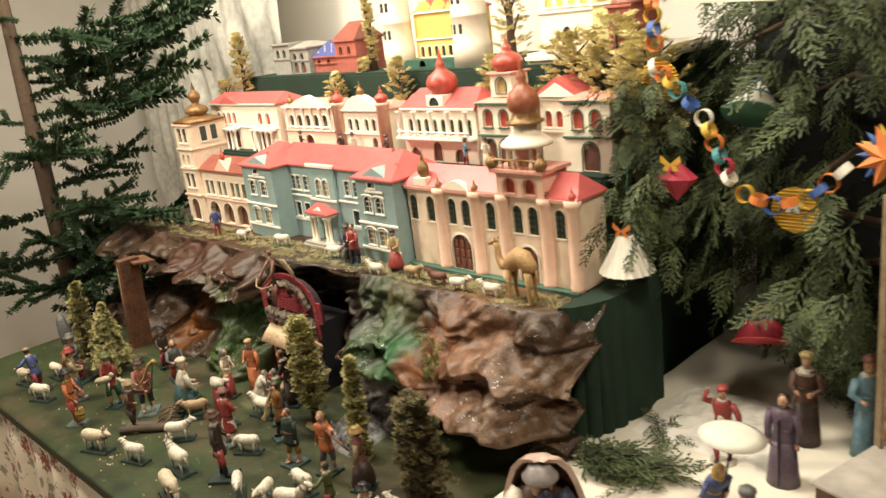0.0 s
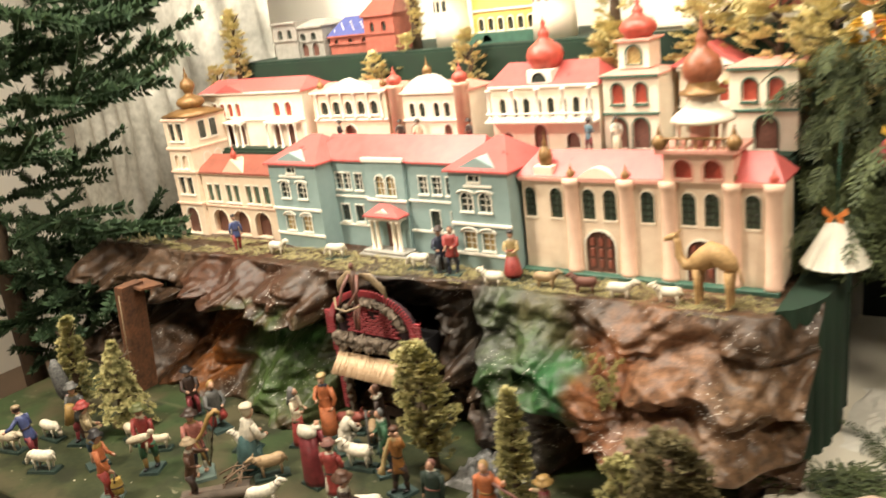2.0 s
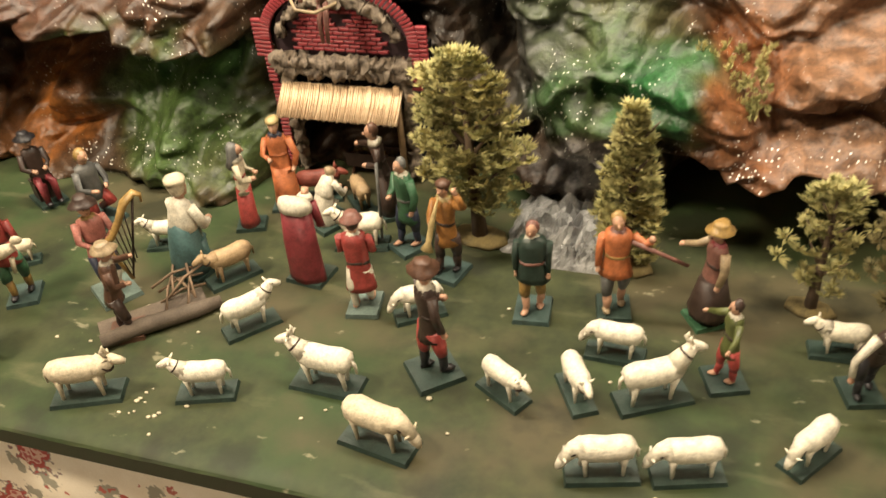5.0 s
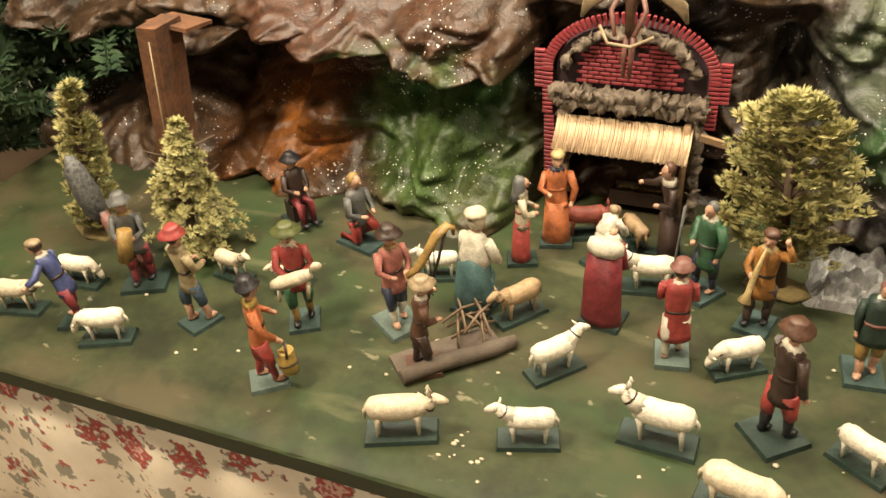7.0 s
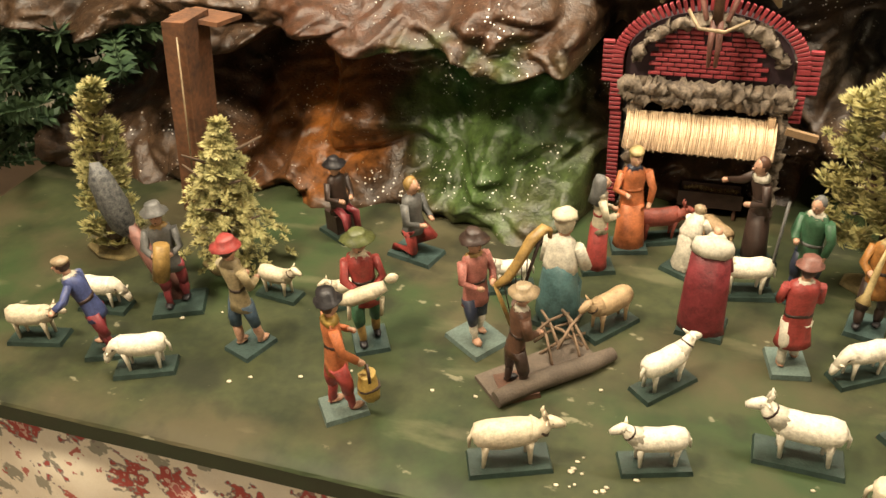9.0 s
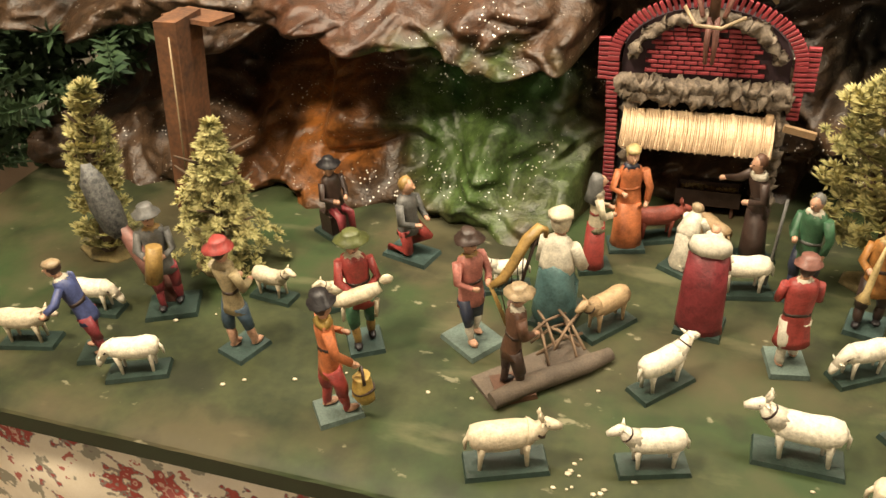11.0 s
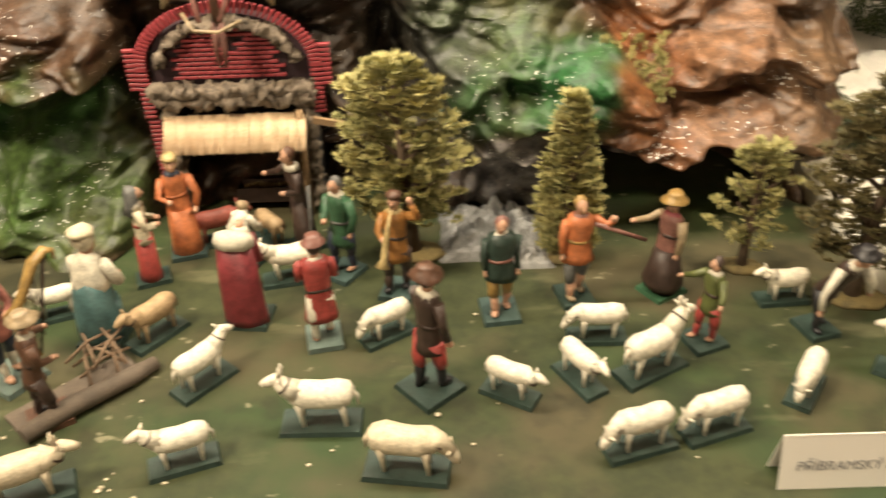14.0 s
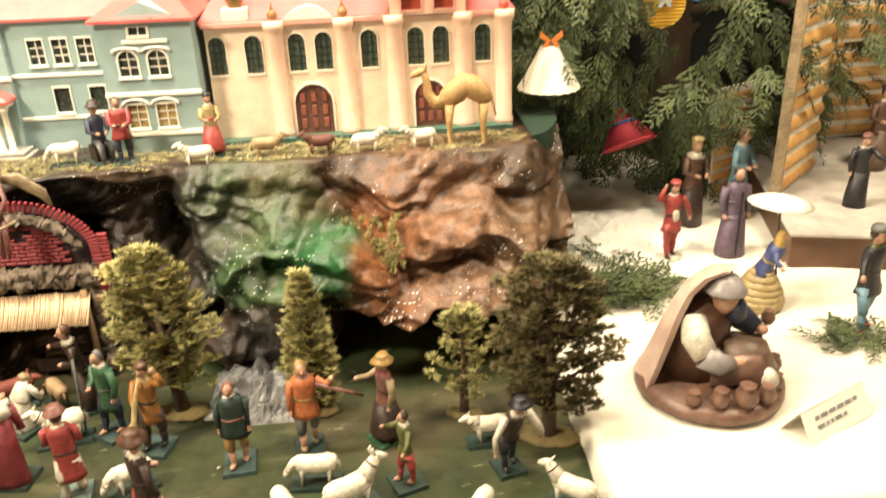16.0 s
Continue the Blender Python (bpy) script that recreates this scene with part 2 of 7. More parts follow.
moss = mat("dry_moss", (0.20, 0.15, 0.06), (0.08, 0.065, 0.03), scale=60, rough=0.95, bump=0.8, fine=500)
felt = mat("green_felt", (0.010, 0.034, 0.017), (0.006, 0.020, 0.011), scale=12, rough=0.95, bump=0.1, fine=700)
linen = mat("white_linen", (0.76, 0.72, 0.61), (0.68, 0.64, 0.53), scale=5, rough=0.9, bump=0.15, fine=600)


def slab(name, x0, x1, y0, y1, z0, z1, material, label, category):
    bm = bmesh.new()
    box(bm, x0, x1, y0, y1, z0, z1)
    ob = link(name, bm, material)
    return tagged(ob, label, category, kind="structure")


slab("floor", -5.2, 2.2, -3.2, 2.6, -0.05, 0.0, lino, "brown linoleum floor of the exhibition room", "floor")
slab("ceiling", -5.2, 2.2, -3.2, 2.6, 2.8, 2.85, low_bounce_paint, "unseen beige ceiling, toned dark to cut bounced light", "ceiling")
slab("wall_north", -5.2, 2.2, 2.45, 2.55, 0.0, 2.8, plaster, "bright white plastered wall behind the display", "wall")
slab("wall_south", -5.2, 2.2, -3.2, -3.1, 0.0, 2.8, low_bounce_paint, "unseen beige wall, toned dark to cut bounced light", "wall")
slab("wall_west", -5.2, -5.1, -3.1, 2.45, 0.0, 2.8, plaster, "plain white plastered wall", "wall")
slab("wall_east", 2.1, 2.2, -3.1, 2.45, 0.0, 2.8, low_bounce_paint, "unseen beige wall, toned dark to cut bounced light", "wall")


def display_board():
    """Thick painted board with worn rounded front edge, slightly uneven."""
    bm = bmesh.new()
    nx, ny, x0, x1, y0, y1 = 90, 40, -3.25, -1.02, 0.585, 1.45
    top = [[bm.verts.new((x0 + (x1 - x0) * i / nx, y0 + (y1 - y0) * j / ny, BOARD)) for i in range(nx + 1)] for j in range(ny + 1)]
    for row in top:
        for v in row:
            v.co.z += 0.0012 * noise.noise(v.co * 9)
    for v in top[0]:
        v.co.z -= 0.003
    for j in range(ny):
        for i in range(nx):
            bm.faces.new((top[j][i], top[j][i + 1], top[j + 1][i + 1], top[j + 1][i])).smooth = True
    lows = [bm.verts.new((v.co.x, v.co.y - 0.002, BOARD - 0.034)) for v in top[0]]
    mids = [bm.verts.new((v.co.x, v.co.y - 0.003, BOARD - 0.006 + 0.002 * noise.noise(v.co * 40))) for v in top[0]]
    for i in range(nx):
        for a, b, k in ((mids, top[0], 0), (lows, mids, 1)):
            bm.faces.new((a[i], a[i + 1], b[i + 1], b[i])).material_index = k
    box(bm, x0, x1, y0 + 0.004, y1, BOARD - 0.034, BOARD - 0.012, 1)
    ob = link("display_board", bm, [board_paint, board_edge])
    tagged(ob, "worn green painted wooden board carrying the carved figures", "display board", kind="structure")


display_board()


def hanging_cloth():
    bm = bmesh.new()
    nx = 160
    rows = []
    for z, amp in ((BOARD - 0.03, 0.002), (0.45, 0.008), (0.25, 0.014), (0.02, 0.02)):
        rows.append([bm.verts.new((-3.3 + 2.26 * i / nx, 0.607 - amp * (1 + math.sin(i * 0.42 + 1.5 * math.sin(i * 0.11))), z)) for i in range(nx + 1)])
    for a, b in zip(rows, rows[1:]):
        for i in range(nx):
            bm.faces.new((b[i], b[i + 1], a[i + 1], a[i])).smooth = True
    ob = link("table_skirt", bm, floral_material())
    ob.modifiers.new("thick", "SOLIDIFY").thickness = 0.002
    tagged(ob, "cream cotton cloth with red flowers hung below the board", "tablecloth")


hanging_cloth()

# the rock face between board and town ledge
PATCHES = [  # x, z, reach, colour of the paint
    (-2.35, 0.72, 0.13, (0.080, 0.155, 0.048)), (-2.42, 0.84, 0.07, (0.035, 0.12, 0.035)), (-2.28, 0.80, 0.09, (0.04, 0.11, 0.035)),
    (-2.66, 0.72, 0.10, (0.38, 0.15, 0.05)), (-2.77, 0.70, 0.10, (0.18, 0.08, 0.035)), (-2.47, 0.74, 0.08, (0.065, 0.13, 0.04)), (-2.50, 0.86, 0.05, (0.03, 0.12, 0.035)), (-2.24, 0.68, 0.08, (0.09, 0.14, 0.055)), (-2.6, 0.93, 0.16, (0.085, 0.036, 0.020)),
    (-2.35, 0.93, 0.12, (0.090, 0.042, 0.024)), (-1.72, 0.88, 0.13, (0.05, 0.055, 0.05)), (-1.60, 0.86, 0.09, (0.07, 0.12, 0.05)),
    (-1.53, 0.84, 0.08, (0.02, 0.15, 0.045)), (-1.47, 0.80, 0.05, (0.03, 0.14, 0.055)), (-1.60, 0.94, 0.08, (0.13, 0.13, 0.07)),
    (-1.62, 0.69, 0.08, (0.30, 0.30, 0.31)), (-1.40, 0.89, 0.08, (0.42, 0.17, 0.08)), (-1.28, 0.84, 0.14, (0.33, 0.19, 0.125)),
    (-1.12, 0.82, 0.14, (0.22, 0.14, 0.09)), (-1.38, 0.77, 0.09, (0.24, 0.11, 0.06)), (-1.35, 0.95, 0.09, (0.24, 0.13, 0.08)), (-1.70, 0.93, 0.07, (0.09, 0.14, 0.06)), (-1.66, 0.83, 0.06, (0.05, 0.15, 0.05)),
    (-2.0, 0.9, 0.14, (0.06, 0.05, 0.045)), (-2.9, 0.9, 0.14, (0.09, 0.055, 0.035)),
]


def smooth(a, b, v):
    t = min(max((v - a) / (b - a), 0), 1)
    return t * t * (3 - 2 * t)


def rock_depth(x, z):
    """How far back the rock face stands at x and height z above the floor."""
    h = (z - BOARD) / (LEDGE - BOARD)
    left = 1.195 + 0.10 * smooth(0.84, 1.0, h)
    hollow = smooth(0.74 + 0.05 * math.sin(9 * x), 0.66 + 0.05 * math.sin(9 * x), h)
    tongue = math.exp(-((x + 2.30) / 0.15) ** 2)
    left += 0.17 * hollow - (0.21 + 0.05 * tongue) * smooth(0.66, 0.0, h)
    left += 0.16 * smooth(-2.60, -2.75, x) * smooth(0.75, 0.66, h) * smooth(0.10, 0.42, h)
    right = 1.145 + 0.30 * max(h - 0.38, 0) * 0.95
    cave = smooth(-1.56, -1.48, x) * smooth(-1.12, -1.22, x)
    right += (0.26 * cave + 0.07 * (1 - cave)) * smooth(0.36, 0.27, h + 0.03 * math.sin(31 * x))
    nook = smooth(-2.24, -2.17, x) * smooth(-1.74, -1.83, x)
    w = smooth(-2.1, -1.8, x)
    y = left * (1 - w) + right * w
    y += 0.14 * nook * smooth(1.0, 0.90, h)
    y += 0.09 * smooth(-1.84, -1.80, x) * smooth(-1.66, -1.74, x) * smooth(0.9, 0.7, h)
    return y + 0.12 * smooth(-1.14, -1.03, x)


# creases of the crumpled sheet: direction, how many to the metre, depth, wander
CREASES = ((0.26, 0.97, 6.5, 0.085, 0.7), (-0.50, 0.87, 8.0, 0.060, 0.8), (0.85, 0.52, 5.5, 0.036, 0.9), (0.45, 0.89, 15.0, 0.026, 0.8), (-0.70, 0.70, 18.0, 0.020, 0.9), (0.30, 0.95, 30.0, 0.010, 0.8))


def rock_face():
    bm = bmesh.new()
    lay = bm.loops.layers.float_color.new("paint")
    nx, nz = 520, 130
    x0, x1 = -3.26, -1.03
    grid = []
    for j in range(nz + 1):
        row = []
        for i in range(nx + 1):
            x = x0 + (x1 - x0) * i / nx
            z = BOARD - 0.004 + (LEDGE - BOARD + 0.012) * j / nz
            p = Vector((x, 0, z))
            q = p + 0.05 * noise.noise_vector(p * 6)
            q.z *= 1.1
            fold = 0.0
            for ax, az, often, deep, wander in CREASES:
                s = often * (ax * q.x + az * q.z) + wander * noise.noise(q * often * 0.55 + Vector((often, 0, 2)))
                some = 0.35 + 0.9 * max(0.0, 0.5 + noise.noise(q * often * 0.4 + Vector((0, often, 5))))
                fold += deep * some * (abs((s % 1.0) * 2 - 1) - 0.5)
            fold += 0.004 * (0.25 - abs(noise.noise(q * 55)))
            q.z /= 1.1
            edge = smooth(LEDGE + 0.01, LEDGE - 0.11, z)
            v = Vector((x, rock_depth(q.x, z + 0.035 * noise.noise(q * 8)) - fold * (0.12 + 0.88 * edge) * (1 - 0.4 * smooth(0.86, 0.78, z) * smooth(-2.18, -2.28, x)), z))
            v.z += 0.012 * noise.noise(q * 15) * edge
            row.append(bm.verts.new(v))
        grid.append(row)
    # the top turns back over the ledge
    for k, (dy, dz) in enumerate(((0.03, 0.004), (0.07, 0.003), (0.14, 0.0), (0.5, -0.002))):
        grid.append([bm.verts.new((v.co.x, (v.co.y + dy if k < 3 else 1.66), LEDGE + dz + 0.006 * noise.noise(Vector((v.co.x * 14, k * 3, 0))))) for v in grid[nz]])
    paints = {}
    for row in grid:
        for v in row:
            total, col = 0.25, Vector((0.085, 0.052, 0.032)) * 0.25
            wob = v.co + 0.06 * noise.noise_vector(v.co * 9) + 0.025 * noise.noise_vector(v.co * 27)
            for px, pz, reach, c in PATCHES:
                w = math.exp(-3.6 * ((wob.x - px) ** 2 + (wob.z - pz) ** 2) / reach ** 2) * 3
                total, col = total + w, col + Vector(c) * w
            col = col / total
            mean = (col.x + col.y + col.z) / 3
            col = Vector([max(0.01, mean + 1.15 * (c - mean)) for c in col])
            paints[v] = (*(col * 0.60), 1)
    for a, b in zip(grid, grid[1:]):
        for i in range(nx):
            f = bm.faces.new((a[i], a[i + 1], b[i + 1], b[i]))
            for lp in f.loops:
                lp[lay] = paints[lp.vert]
    ob = link("rock_cliff", bm, rock, smooth=True)
    tagged(ob, "crumpled paper rock cliff painted brown and green, glittering", "rock", kind="structure")


rock_face()
slab("rock_back", -3.05, -1.1, 1.62, 1.66, 0.0, LEDGE - 0.01, felt, "dark cloth closing the back of the cliff", "backing")


def felt_box(name, x0, x1, y0, y1, z0, z1, label):
    bm = bmesh.new()
    box(bm, x0, x1, y0, y1, z0, z1)
    bmesh.ops.bevel(bm, geom=list(bm.edges), offset=0.008, segments=2, affect="EDGES")
    return tagged(link(name, bm, felt), label, "platform", kind="structure")


felt_box("terrace_middle", -3.1, -1.125, 1.60, 1.86, 0.5, TERRACE, "dark green felt terrace under the middle row of houses")
felt_box("terrace_top", -3.04, -1.17, 1.83, 2.35, 0.5, CASTLE, "dark green felt terrace under the castle")


def pillar_cloth():
    """Dark green velvet hung round the end of the town platform, in soft folds."""
    bm = bmesh.new()
    path = [(-1.10, 1.36), (-1.07, 1.38), (-1.045, 1.42), (-1.03, 1.46), (-1.02, 1.52), (-1.02, 1.70)]
    pts = []
    for (ax, ay), (bx, by) in zip(path, path[1:]):
        pts += [(ax + (bx - ax) * k / 6, ay + (by - ay) * k / 6) for k in range(6)]
    rows = []
    for z, amp in ((LEDGE + 0.015, 0.0), (LEDGE - 0.02, 0.003), (0.8, 0.006), (0.5, 0.01)):
        rows.append([bm.verts.new((x + amp * math.sin(1.3 * k), y - amp * math.cos(1.3 * k), z)) for k, (x, y) in enumerate(pts)])
    for a, b in zip(rows, rows[1:]):
        for k in range(len(pts) - 1):
            bm.faces.new((b[k], b[k + 1], a[k + 1], a[k])).smooth = True
    f = [bm.verts.new((x, y, LEDGE + 0.015)) for x, y in pts] + [bm.verts.new((-1.10, 1.70, LEDGE + 0.015))]
    bm.faces.new(f)
    ob = link("green_drape", bm, felt)
    tagged(ob, "dark green velvet drape round the platform end", "drape")


pillar_cloth()


def curtain():
    bm = bmesh.new()
    sheet = mat("grey_marbled_sheet", (0.80, 0.78, 0.70), (0.42, 0.41, 0.35), scale=3.2, rough=0.75, bump=0.3, fine=30)
    nx, nz = 130, 30
    grid = []
    for j in range(nz + 1):
        z = 0.0 + 2.795 * j / nz
        row = []
        for i in range(nx + 1):
            x = -4.75 + 1.66 * i / nx
            p = Vector((x * 4.2 + 0.3 * z, 0, z * 1.0))
            y = 2.06 + 0.10 * (x + 3.0) * -0.6 + 0.055 * noise.noise(p) + 0.035 * noise.noise(p * 2.7)
            row.append(bm.verts.new((x + 0.02 * noise.noise(p * 1.7), y, z)))
        grid.append(row)
    for a, b in zip(grid, grid[1:]):
        for i in range(nx):
            bm.faces.new((a[i], a[i + 1], b[i + 1], b[i])).smooth = True
    ob = link("marbled_curtain", bm, sheet)
    ob.modifiers.new("thick", "SOLIDIFY").thickness = 0.003
    tagged(ob, "grey and white marbled sheet hanging in folds beside the town", "curtain")


curtain()


def linen_table():
    """White cloth over the neighbouring table: soft rounded corner, hanging sides with folds."""
    bm = bmesh.new()
    nx, ny = 70, 70
    x0, x1, y0, y1 = -1.085, 0.6, 0.715, 2.2
    for_side = []
    grid = []
    for j in range(ny + 1):
        row = []
        for i in range(nx + 1):
            x, y = x0 + (x1 - x0) * (i / nx) ** 1.5, y0 + (y1 - y0) * (j / ny) ** 1.3
            z = CLOTH + 0.004 * noise.noise(Vector((x * 9, y * 9, 0))) - 0.003 * abs(noise.noise(Vector((x * 3 + y * 2, y * 5 - x, 4))))
            row.append(bm.verts.new((x, y, z)))
        grid.append(row)
    for a, b in zip(grid, grid[1:]):
        for i in range(nx):
            bm.faces.new((a[i], a[i + 1], b[i + 1], b[i])).smooth = True
    rim = [grid[j][0] for j in range(ny, -1, -1)] + grid[0][1:]
    rows = [rim]
    for k, (out, drop) in enumerate(((0.008, 0.004), (0.014, 0.014), (0.02, 0.05), (0.03, 0.2), (0.035, 0.6))):
        ring = []
        for n, v in enumerate(rim):
            on_side = n <= ny
            d = Vector((-1, 0, 0)) if n < ny else (Vector((-0.7, -0.7, 0)) if n == ny else Vector((0, -1, 0)))
            w = out + (0.006 * k / 5) * math.sin(n * 0.5 + 2 * math.sin(n * 0.13)) * (k > 1)
            ring.append(bm.verts.new(v.co + d * w - Vector((0, 0, drop))))
        rows.append(ring)
    for a, b in zip(rows, rows[1:]):
        for n in range(len(rim) - 1):
            bm.faces.new((a[n], b[n], b[n + 1], a[n + 1])).smooth = True
    ob = link("linen_tablecloth", bm, linen)
    tagged(ob, "white linen tablecloth draped over the neighbouring table", "tablecloth")


linen_table()

# ---- the model town ----
cream = mat("cream_house_paint", (0.85, 0.70, 0.54), (0.74, 0.58, 0.43), scale=40, rough=0.6)
peach = mat("peach_house_paint", (0.78, 0.54, 0.41), (0.70, 0.46, 0.34), scale=40, rough=0.6)
pale = mat("pale_house_paint", (0.86, 0.77, 0.63), (0.78, 0.69, 0.55), scale=40, rough=0.6)
bluepaint = mat("blue_grey_house_paint", (0.29, 0.40, 0.39), (0.24, 0.34, 0.33), scale=35, rough=0.6)
white = mat("white_trim_paint", (0.82, 0.78, 0.68), (0.76, 0.72, 0.62), scale=90, rough=0.55)
redroof = mat("red_roof_paint", (0.58, 0.13, 0.12), (0.46, 0.10, 0.09), scale=30, rough=0.32, bump=0.1)
brownroof = mat("brown_roof_paint", (0.30, 0.09, 0.06), scale=40, rough=0.5)
pinktrim = mat("pink_trim_paint", (0.66, 0.33, 0.26), (0.58, 0.27, 0.21), scale=60, rough=0.6)
gold = mat("gold_paint", (0.30, 0.17, 0.06), (0.17, 0.09, 0.035), scale=90, rough=0.4, metal=0.25)
copper = mat("copper_paint", (0.36, 0.12, 0.06), (0.22, 0.07, 0.035), scale=90, rough=0.4)
redball = mat("red_dome_paint", (0.55, 0.10, 0.07), scale=60, rough=0.35)
dark = mat("dark_window", (0.05, 0.06, 0.05), (0.03, 0.035, 0.03), scale=120, rough=0.25)
greenpane = mat("green_window", (0.10, 0.15, 0.105), scale=120, rough=0.25)
litpane = mat("gilded_window", (0.55, 0.40, 0.16), (0.20, 0.13, 0.06), scale=240, rough=0.35)
redpane = mat("red_window", (0.45, 0.08, 0.05), scale=120, rough=0.35)
browndoor = mat("brown_door_paint", (0.16, 0.07, 0.05), scale=120, rough=0.5)
greenbase = mat("green_base_paint", (0.05, 0.13, 0.09), (0.035, 0.09, 0.065), scale=60, rough=0.5)
yellowwall = mat("yellow_castle_paint", (0.80, 0.55, 0.14), (0.72, 0.47, 0.11), scale=40, rough=0.6)
greystone = mat("grey_stone_paint", (0.36, 0.34, 0.30), (0.25, 0.24, 0.21), scale=50, rough=0.7)
redbrick = mat("red_house_paint", (0.45, 0.13, 0.09), scale=50, rough=0.6)
bluestar = mat("blue_roof_paint", (0.09, 0.11, 0.32), scale=50, rough=0.5)


def window(parent, x0, x1, z0, z1, arched, frame_mat, pane_mat, bars=(1, 2), y=0.0, depth=0.005, rim=0.0035, sill=True, bar_mat=None):
    """A framed window set into its opening: rim and glazing bars, with a pane behind."""
    bm = bmesh.new()
    r = (x1 - x0) / 2
    n = 8
    if arched:
        rise = min(r, z1 - z0)
        arc = [((x0 + x1) / 2 + r * math.cos(math.pi * k / n), z1 - rise + rise * math.sin(math.pi * k / n)) for k in range(n + 1)]
        inner = [(x0, z0), (x1, z0)] + arc
    else:
        inner = [(x0, z0), (x1, z0), (x1, z1), (x0, z1)]
    cx, cz = (x0 + x1) / 2, (z0 + z1) / 2
    ring = []
    for p, q in inner:
        d = Vector((p - cx, q - cz))
        s = 1 + rim / max(d.length, 1e-4) * 1.2
        ring.append((cx + d.x * s, cz + d.y * s))
    a = [bm.verts.new((p, y - 0.002, q)) for p, q in inner]
    b = [bm.verts.new((p, y - 0.002, q)) for p, q in ring]
    c = [bm.verts.new((p, y + 0.001, q)) for p, q in ring]
    for k in range(len(a)):
        m = (k + 1) % len(a)
        bm.faces.new((a[k], b[k], b[m], a[m]))
        bm.faces.new((b[k], c[k], c[m], b[m]))
    t = 0.0011
    for k in range(1, bars[0] + 1):
        px = x0 + (x1 - x0) * k / (bars[0] + 1)
        box(bm, px - t, px + t, y + depth - 0.0025, y + depth - 0.0005, z0, z1 - (0.15 * r if arched else 0), 1)
    for k in range(1, bars[1] + 1):
        pz = z0 + (z1 - z0) * k / (bars[1] + 1)
        box(bm, x0, x1, y + depth - 0.0025, y + depth - 0.0005, pz - t, pz + t, 1)
    if sill:
        box(bm, x0 - 0.004, x1 + 0.004, y - 0.005, y + 0.001, z0 - rim - 0.002, z0 - rim * 0.4)
    w = part("window", bm, [frame_mat, bar_mat or frame_mat], parent)
    bm = bmesh.new()
    bm.faces.new([bm.verts.new((p, y + depth, q)) for p, q in inner])
    part("pane", bm, pane_mat, w)
    return w


def block(parent, x0, x1, y0, d, z0, z1, holes, material, name="wall", depth=0.005):
    """A house body: front with openings, plain sides and back."""
    bm = bmesh.new()
    opening_wall(bm, x1 - x0, z1 - z0, [q[:5] for q in holes], depth, 0, x0, z0, y0)
    v = [bm.verts.new(p) for p in ((x0, y0, z0), (x1, y0, z0), (x1, y0 + d, z0), (x0, y0 + d, z0), (x0, y0, z1), (x1, y0, z1), (x1, y0 + d, z1), (x0, y0 + d, z1))]
    for q in ((1, 2, 6, 5), (2, 3, 7, 6), (3, 0, 4, 7), (4, 5, 6, 7), (3, 2, 1, 0)):
        bm.faces.new([v[i] for i in q])
    return part(name, bm, material, parent)


def hip_roof(parent, x0, x1, y0, y1, z, rise, inset, material, over=0.008, thick=0.005, name="roof", ridge=0.5):
    bm = bmesh.new()
    x0, x1, y0, y1 = x0 - over, x1 + over, y0 - over, y1 + over
    ym = y0 + (y1 - y0) * ridge
    lo = [bm.verts.new(p) for p in ((x0, y0, z - thick), (x1, y0, z - thick), (x1, y1, z - thick), (x0, y1, z - thick))]
    up = [bm.verts.new((v.co.x, v.co.y, z)) for v in lo]
    a, b = bm.verts.new((x0 + inset, ym, z + rise)), bm.verts.new((x1 - inset, ym, z + rise))
    bm.faces.new(lo[::-1])
    for k in range(4):
        bm.faces.new((lo[k], lo[(k + 1) % 4], up[(k + 1) % 4], up[k]))
    bm.faces.new((up[0], up[1], b, a))
    bm.faces.new((up[1], up[2], b))
    bm.faces.new((up[2], up[3], a, b))
    bm.faces.new((up[3], up[0], a))
    return part(name, bm, material, parent)


def gable(parent, x0, x1, y, d, z, rise, material, name="pediment", curved=False):
    bm = bmesh.new()
    n = 8 if curved else 2
    top = [(x1 + (x0 - x1) * k / n, z + rise * (math.sin(math.pi * k / n) if curved else 1 - abs(2 * k / n - 1))) for k in range(n + 1)]
    fr = [bm.verts.new((p, y, q)) for p, q in top]
    bk = [bm.verts.new((p, y + d, q)) for p, q in top]
    bm.faces.new(fr[::-1])
    bm.faces.new(bk)
    for k in range(len(fr)):
        m = (k + 1) % len(fr)
        bm.faces.new((fr[k], fr[m], bk[m], bk[k]))
    bmesh.ops.recalc_face_normals(bm, faces=bm.faces)
    return part(name, bm, material, parent)


def bar(parent, name, x0, x1, y0, y1, z0, z1, material, label="", bevel=0.0012):
    bm = bmesh.new()
    box(bm, x0, x1, y0, y1, z0, z1)
    bmesh.ops.bevel(bm, geom=list(bm.edges), offset=min(bevel, (x1 - x0) / 3, (z1 - z0) / 3, (y1 - y0) / 3), segments=1, affect="EDGES")
    return part(name, bm, material, parent, label)


def onion(parent, name, x, y, z, r, h, material, seg=14, label=""):
    bm = bmesh.new()
    lathe(bm, [(r * 0.7, 0), (r * 0.72, h * 0.06), (r * 0.95, h * 0.14), (r, h * 0.25), (r * 0.85, h * 0.38), (r * 0.45, h * 0.48), (r * 0.25, h * 0.55), (r * 0.32, h * 0.60),
               (r * 0.24, h * 0.66), (r * 0.10, h * 0.75), (r * 0.14, h * 0.80), (r * 0.05, h * 0.86), (0, h)], seg, 0, (x, y, z))
    return part(name, bm, material, parent, label)


